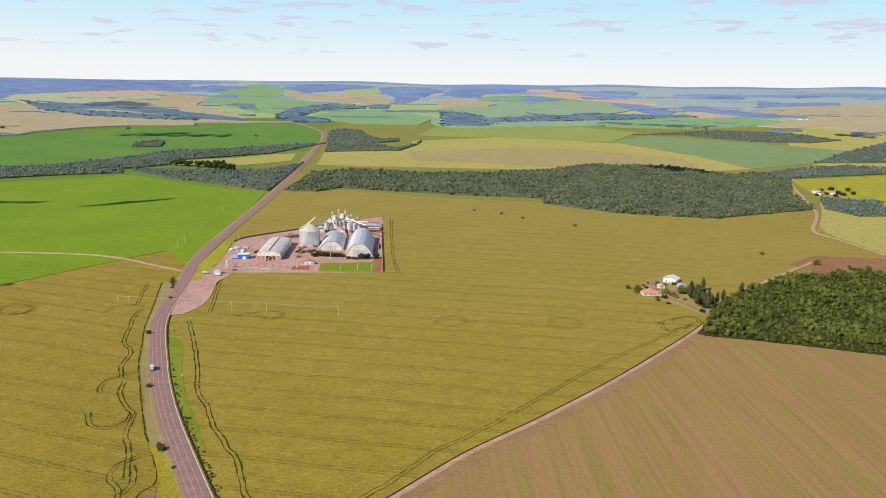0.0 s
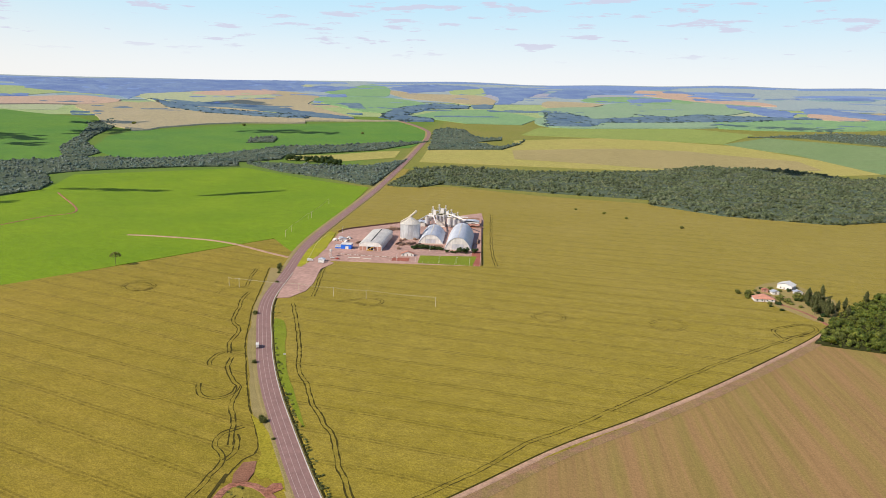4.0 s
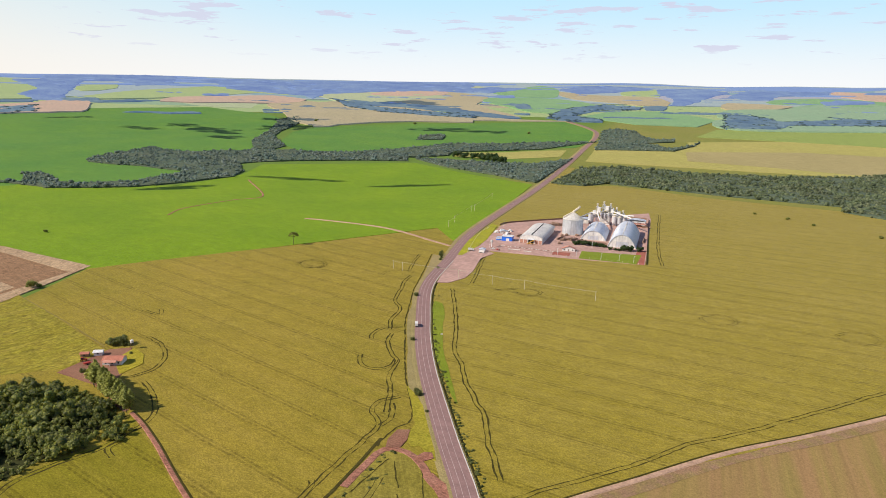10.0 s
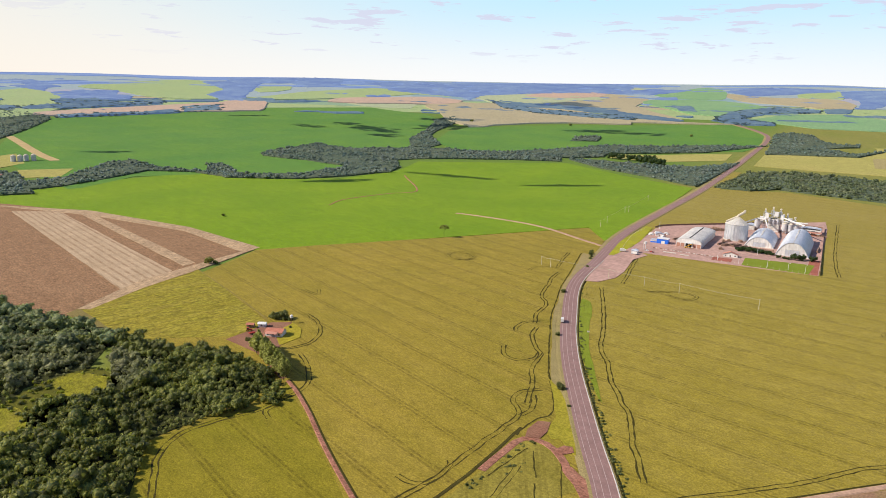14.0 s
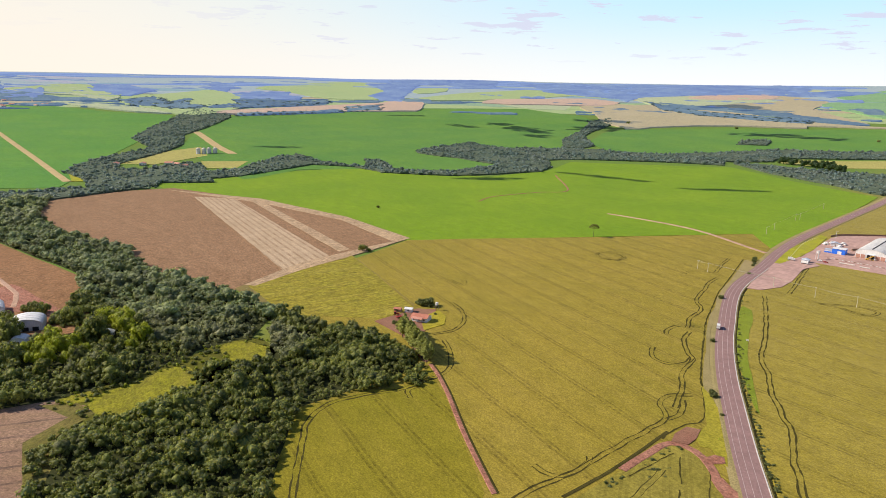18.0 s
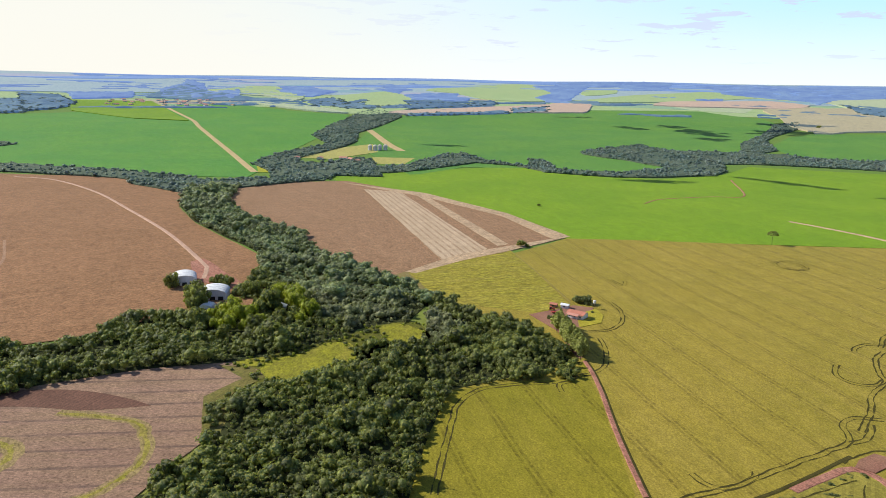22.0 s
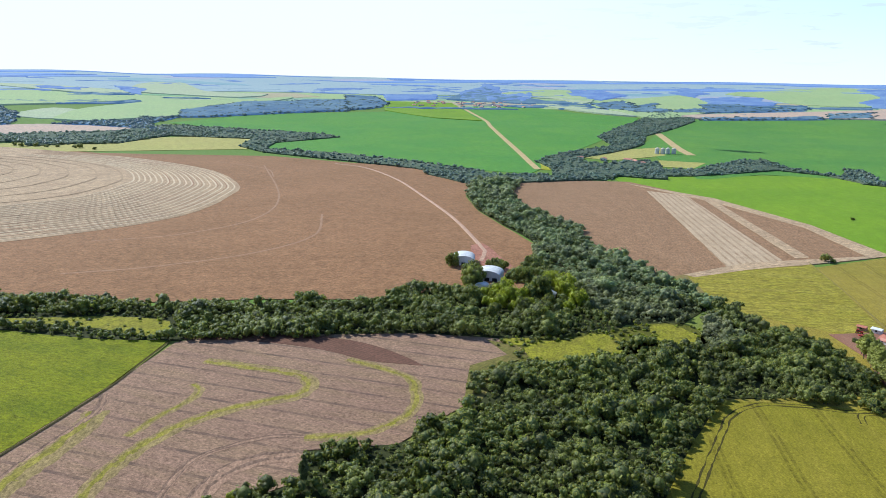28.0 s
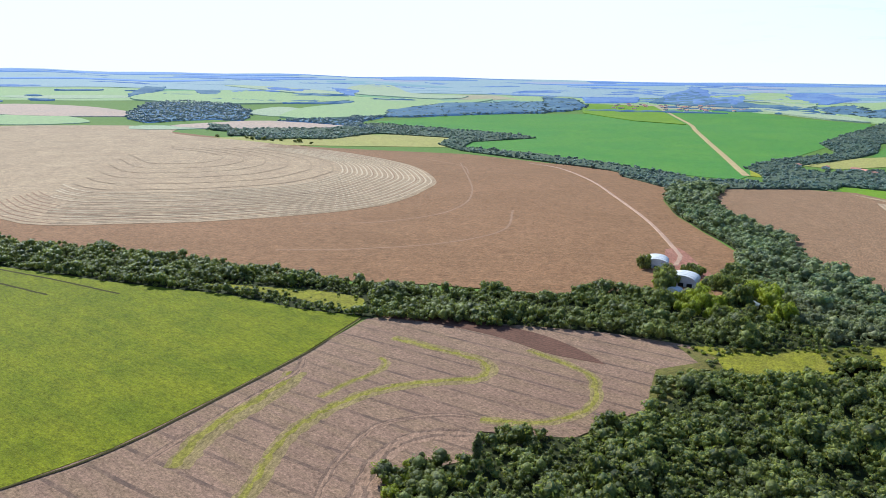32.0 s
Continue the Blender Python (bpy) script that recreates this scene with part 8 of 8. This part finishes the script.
for x, y, s in ((-475, -29, 1.25), (-478, -36, 1.2), (-470, -24, 1.1)):
    tree_at(broad[int(rand.integers(4))], x, y, s, "tall dome-crowned tree above the wood", group="trees of the wood")
dropped(broad + shady + limes + olive + gums + dull_gums)

# rough growth: ditch shrubs, weeds at the turn-off
ditch = curve_through([(x, y) for x, y in P_road[3:11]], 3.0)
way = np.gradient(ditch, axis=0)
way /= np.linalg.norm(way, axis=1)[:, None]
side = np.column_stack([way[:, 1], -way[:, 0]])
rand = np.random.default_rng(41)
bushes = [q + s * (7.6 + 4.5 * rand.random() ** 2) for q, s in zip(ditch, side) for _ in range(3) if rand.random() < np.clip((520 - q[1]) / 160, 0.1, 0.95)]
wood("ditch_shrubs", bushes, "bush", M_LEAF_GREY, "line of low shrubs along the roadside ditch", 42, (0.10, 0.26), 1.7)
weeds = spots(P_weeds, 6.0, 43)
wood("weed_clumps", weeds[rand.random(len(weeds)) < 0.25], "bush", M_LEAF_GREY, "low weedy shrubs in a rough corner", 44, (0.05, 0.16), 2.4)
vl = spots(P_verge_lime, 3.0, 45)
wood("verge_weeds", vl, "bush", M_LEAF_LIME, "tall yellow-green weeds beside the road", 46, (0.06, 0.15), 2.2)
tufts = spots(P_grass_e, 2.6, 52)
wood("ditch_tufts", tufts, "bush", M_LEAF_LIME, "bright green tufts in the roadside grass", 53, (0.05, 0.13), 2.0)
shrub_spots = ((-149, 286), (-148, 294), (-149, 278), (-151, 249), (-148, 249), (-148, 254), (-150, 244), (-141, 273), (-143.5, 270.5), (-140, 278), (-145, 298))
wood("bank_shrubs", [np.array(q) + rand.uniform(-1.8, 1.8, 2) for q in shrub_spots for _ in range(4)], "bush", M_LEAF_GREY, "dark shrubs on the bank of a dirt turn-off", 47, (0.10, 0.24), 1.5)

scrub = [q + rand.uniform(-9, 9, 2) for q in SHORE for _ in range(2)] + list(spots(P_scrub, 5.0, 48))
held = np.array(scrub)
free = ~(inside(np.mean(P_clearing, axis=0) + (np.array(P_clearing, float) - np.mean(P_clearing, axis=0)) * 0.88, held[:, 0], held[:, 1]) | inside(np.array(P_clearing_b, float), held[:, 0], held[:, 1]))
wood("clearing_scrub", held[free][::2], "bush", M_LEAF_LIME, "low yellow-green scrub round the clearings", 49, (0.12, 0.38), 1.25)
wood("clearing_bushes", held[free][1::2], "bush", M_LEAF_GREY, "low olive bushes round the clearings", 51, (0.12, 0.42), 1.25)

# ---------- far patchwork ----------
rand = np.random.default_rng(61)
FAR = (M_FAR_GREEN, M_FAR_LIME, M_FAR_PALE, M_FAR_TAN, M_FAR_TEAL, M_FAR_LIME)
# hazy fields: the haze is emitted by their materials
WORDS = {M_FAR_GREEN.name: "far hazy green field", M_FAR_LIME.name: "far hazy light green field", M_FAR_TAN.name: "far hazy tan field", M_FAR_ROSE.name: "far hazy reddish field", M_FAR_TEAL.name: "far hazy blue-green field",
         M_FAR_PALE.name: "far hazy pale green field"}


def far_blob(az, r, wide, deep, corners):
    pts = []
    for k in range(corners):
        a = 2 * math.pi * k / corners
        s = rand.uniform(0.7, 1.15)
        aa, rr = az + math.degrees(wide / r) * 0.5 * s * math.cos(a), r + deep * 0.5 * s * math.sin(a)
        rr = min(rr, 4880)
        pts.append((-math.sin(radians(aa)) * rr, math.cos(radians(aa)) * rr))
    return pts


# clouds: their shadows lie on the far wheat
def cloud(x0, y0, x1, y1, deep, high=620.0):
    """A flat streak of cumulus of many rounded billows, high over the stretch of land that it shades."""
    r = np.random.default_rng(int(abs(x0 + y1)))
    reach = high / sun_way.z
    root = new("cloud")
    root.location = ((x0 + x1) / 2 + sun_way.x * reach, (y0 + y1) / 2 + sun_way.y * reach, high)
    long = math.hypot(x1 - x0, y1 - y0)
    along = np.array((x1 - x0, y1 - y0)) / long
    across = np.array((-along[1], along[0]))
    vs, fs, n = [], [], 0
    for k in range(int(14 + 10 * long / deep)):
        u = r.uniform(-0.5, 0.5)
        v = r.normal(scale=0.24) * (1.15 - 1.3 * abs(u))
        s = deep * r.uniform(0.06, 0.20) * (1.2 - abs(u))
        size = np.array((s * r.uniform(0.8, 1.8), s * r.uniform(0.7, 1.2), r.uniform(5, 12)))
        at = along * u * long + across * v * deep
        vs.append(ICO_V * size * r.uniform(0.85, 1.1, (len(ICO_V), 1)) + np.array((*at, r.uniform(-5, 8))))
        fs.append(ICO_F + n)
        n += len(ICO_V)
    part_mesh = new("billows", array_mesh("billows", np.vstack(vs), [(np.vstack(fs), 0)], [M_CLOUD]))
    part_mesh.parent = root
    tagged(root, "small flat white cumulus cloud high over the fields", "cloud", "fair-weather clouds", "structure")


M_CLOUD = plain("cloud_vapour", (0.8, 0.8, 0.82), 1.0, 0, 0.1, 30.0, 0.0)
for row in ((-1768, 1758, -1640, 1760, 57), (-1705, 1918, -1387, 1811, 136), (-1406, 1733, -1293, 1703, 76), (-1557, 2243, -1345, 2368, 102), (-1432, 1965, -1313, 2199, 99), (-879, 1162, -695, 1193, 22), (-614, 1167, -497, 1265, 21), (-942, 925, -874, 1024, 39), (-999, 2310, -676, 2385, 127), (-1475, 3217, -1245, 3321, 283), (-1593, 881, -1543, 957, 37), (705, 2955, 1146, 2821, 91), (522, 1844, 692, 1724, 79), (1465, 2588, 1553, 2505, 100), (-2094, 1778, -2013, 1888, 47)):
    cloud(*row)


EDGE = (M_RIM_GREEN, M_RIM_LIME, M_RIM_TAN, M_RIM_LIME)
WORDS.update({M_RIM_GREEN.name: "hazy green field under the horizon", M_RIM_LIME.name: "hazy pale green field under the horizon", M_RIM_TAN.name: "hazy tan field under the horizon"})
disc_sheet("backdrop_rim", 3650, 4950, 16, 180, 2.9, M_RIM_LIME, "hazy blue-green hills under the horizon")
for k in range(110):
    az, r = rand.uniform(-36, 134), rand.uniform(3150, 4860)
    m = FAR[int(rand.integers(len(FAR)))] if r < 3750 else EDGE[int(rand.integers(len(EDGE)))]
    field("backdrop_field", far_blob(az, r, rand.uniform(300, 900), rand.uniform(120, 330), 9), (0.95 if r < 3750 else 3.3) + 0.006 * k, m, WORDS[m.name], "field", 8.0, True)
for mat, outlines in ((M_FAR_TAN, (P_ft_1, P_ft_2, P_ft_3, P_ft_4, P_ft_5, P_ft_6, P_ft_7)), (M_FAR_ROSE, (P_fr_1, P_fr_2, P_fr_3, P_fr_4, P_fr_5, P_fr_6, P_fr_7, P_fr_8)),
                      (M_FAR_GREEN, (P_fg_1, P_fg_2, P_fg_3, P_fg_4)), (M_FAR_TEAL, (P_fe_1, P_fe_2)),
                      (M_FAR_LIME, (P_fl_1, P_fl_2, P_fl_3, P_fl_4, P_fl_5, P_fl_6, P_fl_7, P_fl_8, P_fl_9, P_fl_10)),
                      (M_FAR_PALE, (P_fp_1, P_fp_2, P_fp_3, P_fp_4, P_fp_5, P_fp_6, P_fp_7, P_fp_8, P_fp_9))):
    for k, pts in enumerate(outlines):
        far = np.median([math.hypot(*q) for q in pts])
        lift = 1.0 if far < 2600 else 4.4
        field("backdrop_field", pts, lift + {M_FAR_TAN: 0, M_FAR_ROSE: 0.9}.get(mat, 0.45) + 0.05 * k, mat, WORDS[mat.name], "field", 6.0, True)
# far woods: blue haze is painted into their materials
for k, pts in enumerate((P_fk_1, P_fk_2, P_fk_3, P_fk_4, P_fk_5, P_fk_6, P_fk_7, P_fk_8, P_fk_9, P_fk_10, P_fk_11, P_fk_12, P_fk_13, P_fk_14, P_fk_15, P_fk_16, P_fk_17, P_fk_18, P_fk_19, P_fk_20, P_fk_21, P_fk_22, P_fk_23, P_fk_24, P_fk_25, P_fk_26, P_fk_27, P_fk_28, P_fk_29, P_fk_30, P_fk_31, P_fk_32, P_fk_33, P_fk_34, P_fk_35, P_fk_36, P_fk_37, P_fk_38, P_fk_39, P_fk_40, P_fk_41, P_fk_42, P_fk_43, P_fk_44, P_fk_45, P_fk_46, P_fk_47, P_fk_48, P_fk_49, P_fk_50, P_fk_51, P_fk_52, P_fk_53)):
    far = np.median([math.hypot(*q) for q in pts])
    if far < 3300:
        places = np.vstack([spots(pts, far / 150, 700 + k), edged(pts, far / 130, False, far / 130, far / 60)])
        wood("backdrop_wood", places, "far", M_LEAF_FAR if far < 2150 else M_LEAF_HAZE, "far wood tinted with blue haze between hazy fields", 800 + k, (0.55, 1.1), far / 1450)
    canopy("backdrop_wood", pts, 4.5 if far < 2400 else 9, M_MID_WOOD if far < 2150 else M_FAR_WOOD if far < 3500 else M_RIM_WOOD, "far wood tinted with blue haze between hazy fields", far / 260)
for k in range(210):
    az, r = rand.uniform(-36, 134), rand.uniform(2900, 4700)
    canopy("backdrop_wood", far_blob(az, r, rand.uniform(50, 300) * (1 + (k % 5 == 0)), rand.uniform(15, 70), 10), 7, M_FAR_WOOD if r < 3500 else M_RIM_WOOD, "far belt of trees with blue haze in its colour", r / 260)
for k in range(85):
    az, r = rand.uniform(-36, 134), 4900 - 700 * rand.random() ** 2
    field("backdrop_field", far_blob(az, r, rand.uniform(400, 1500), rand.uniform(50, 140), 9), 6.0 + 0.006 * k, M_RIM_BLUE, "wooded ridge under the horizon with painted blue haze", "field", 10.0, True)
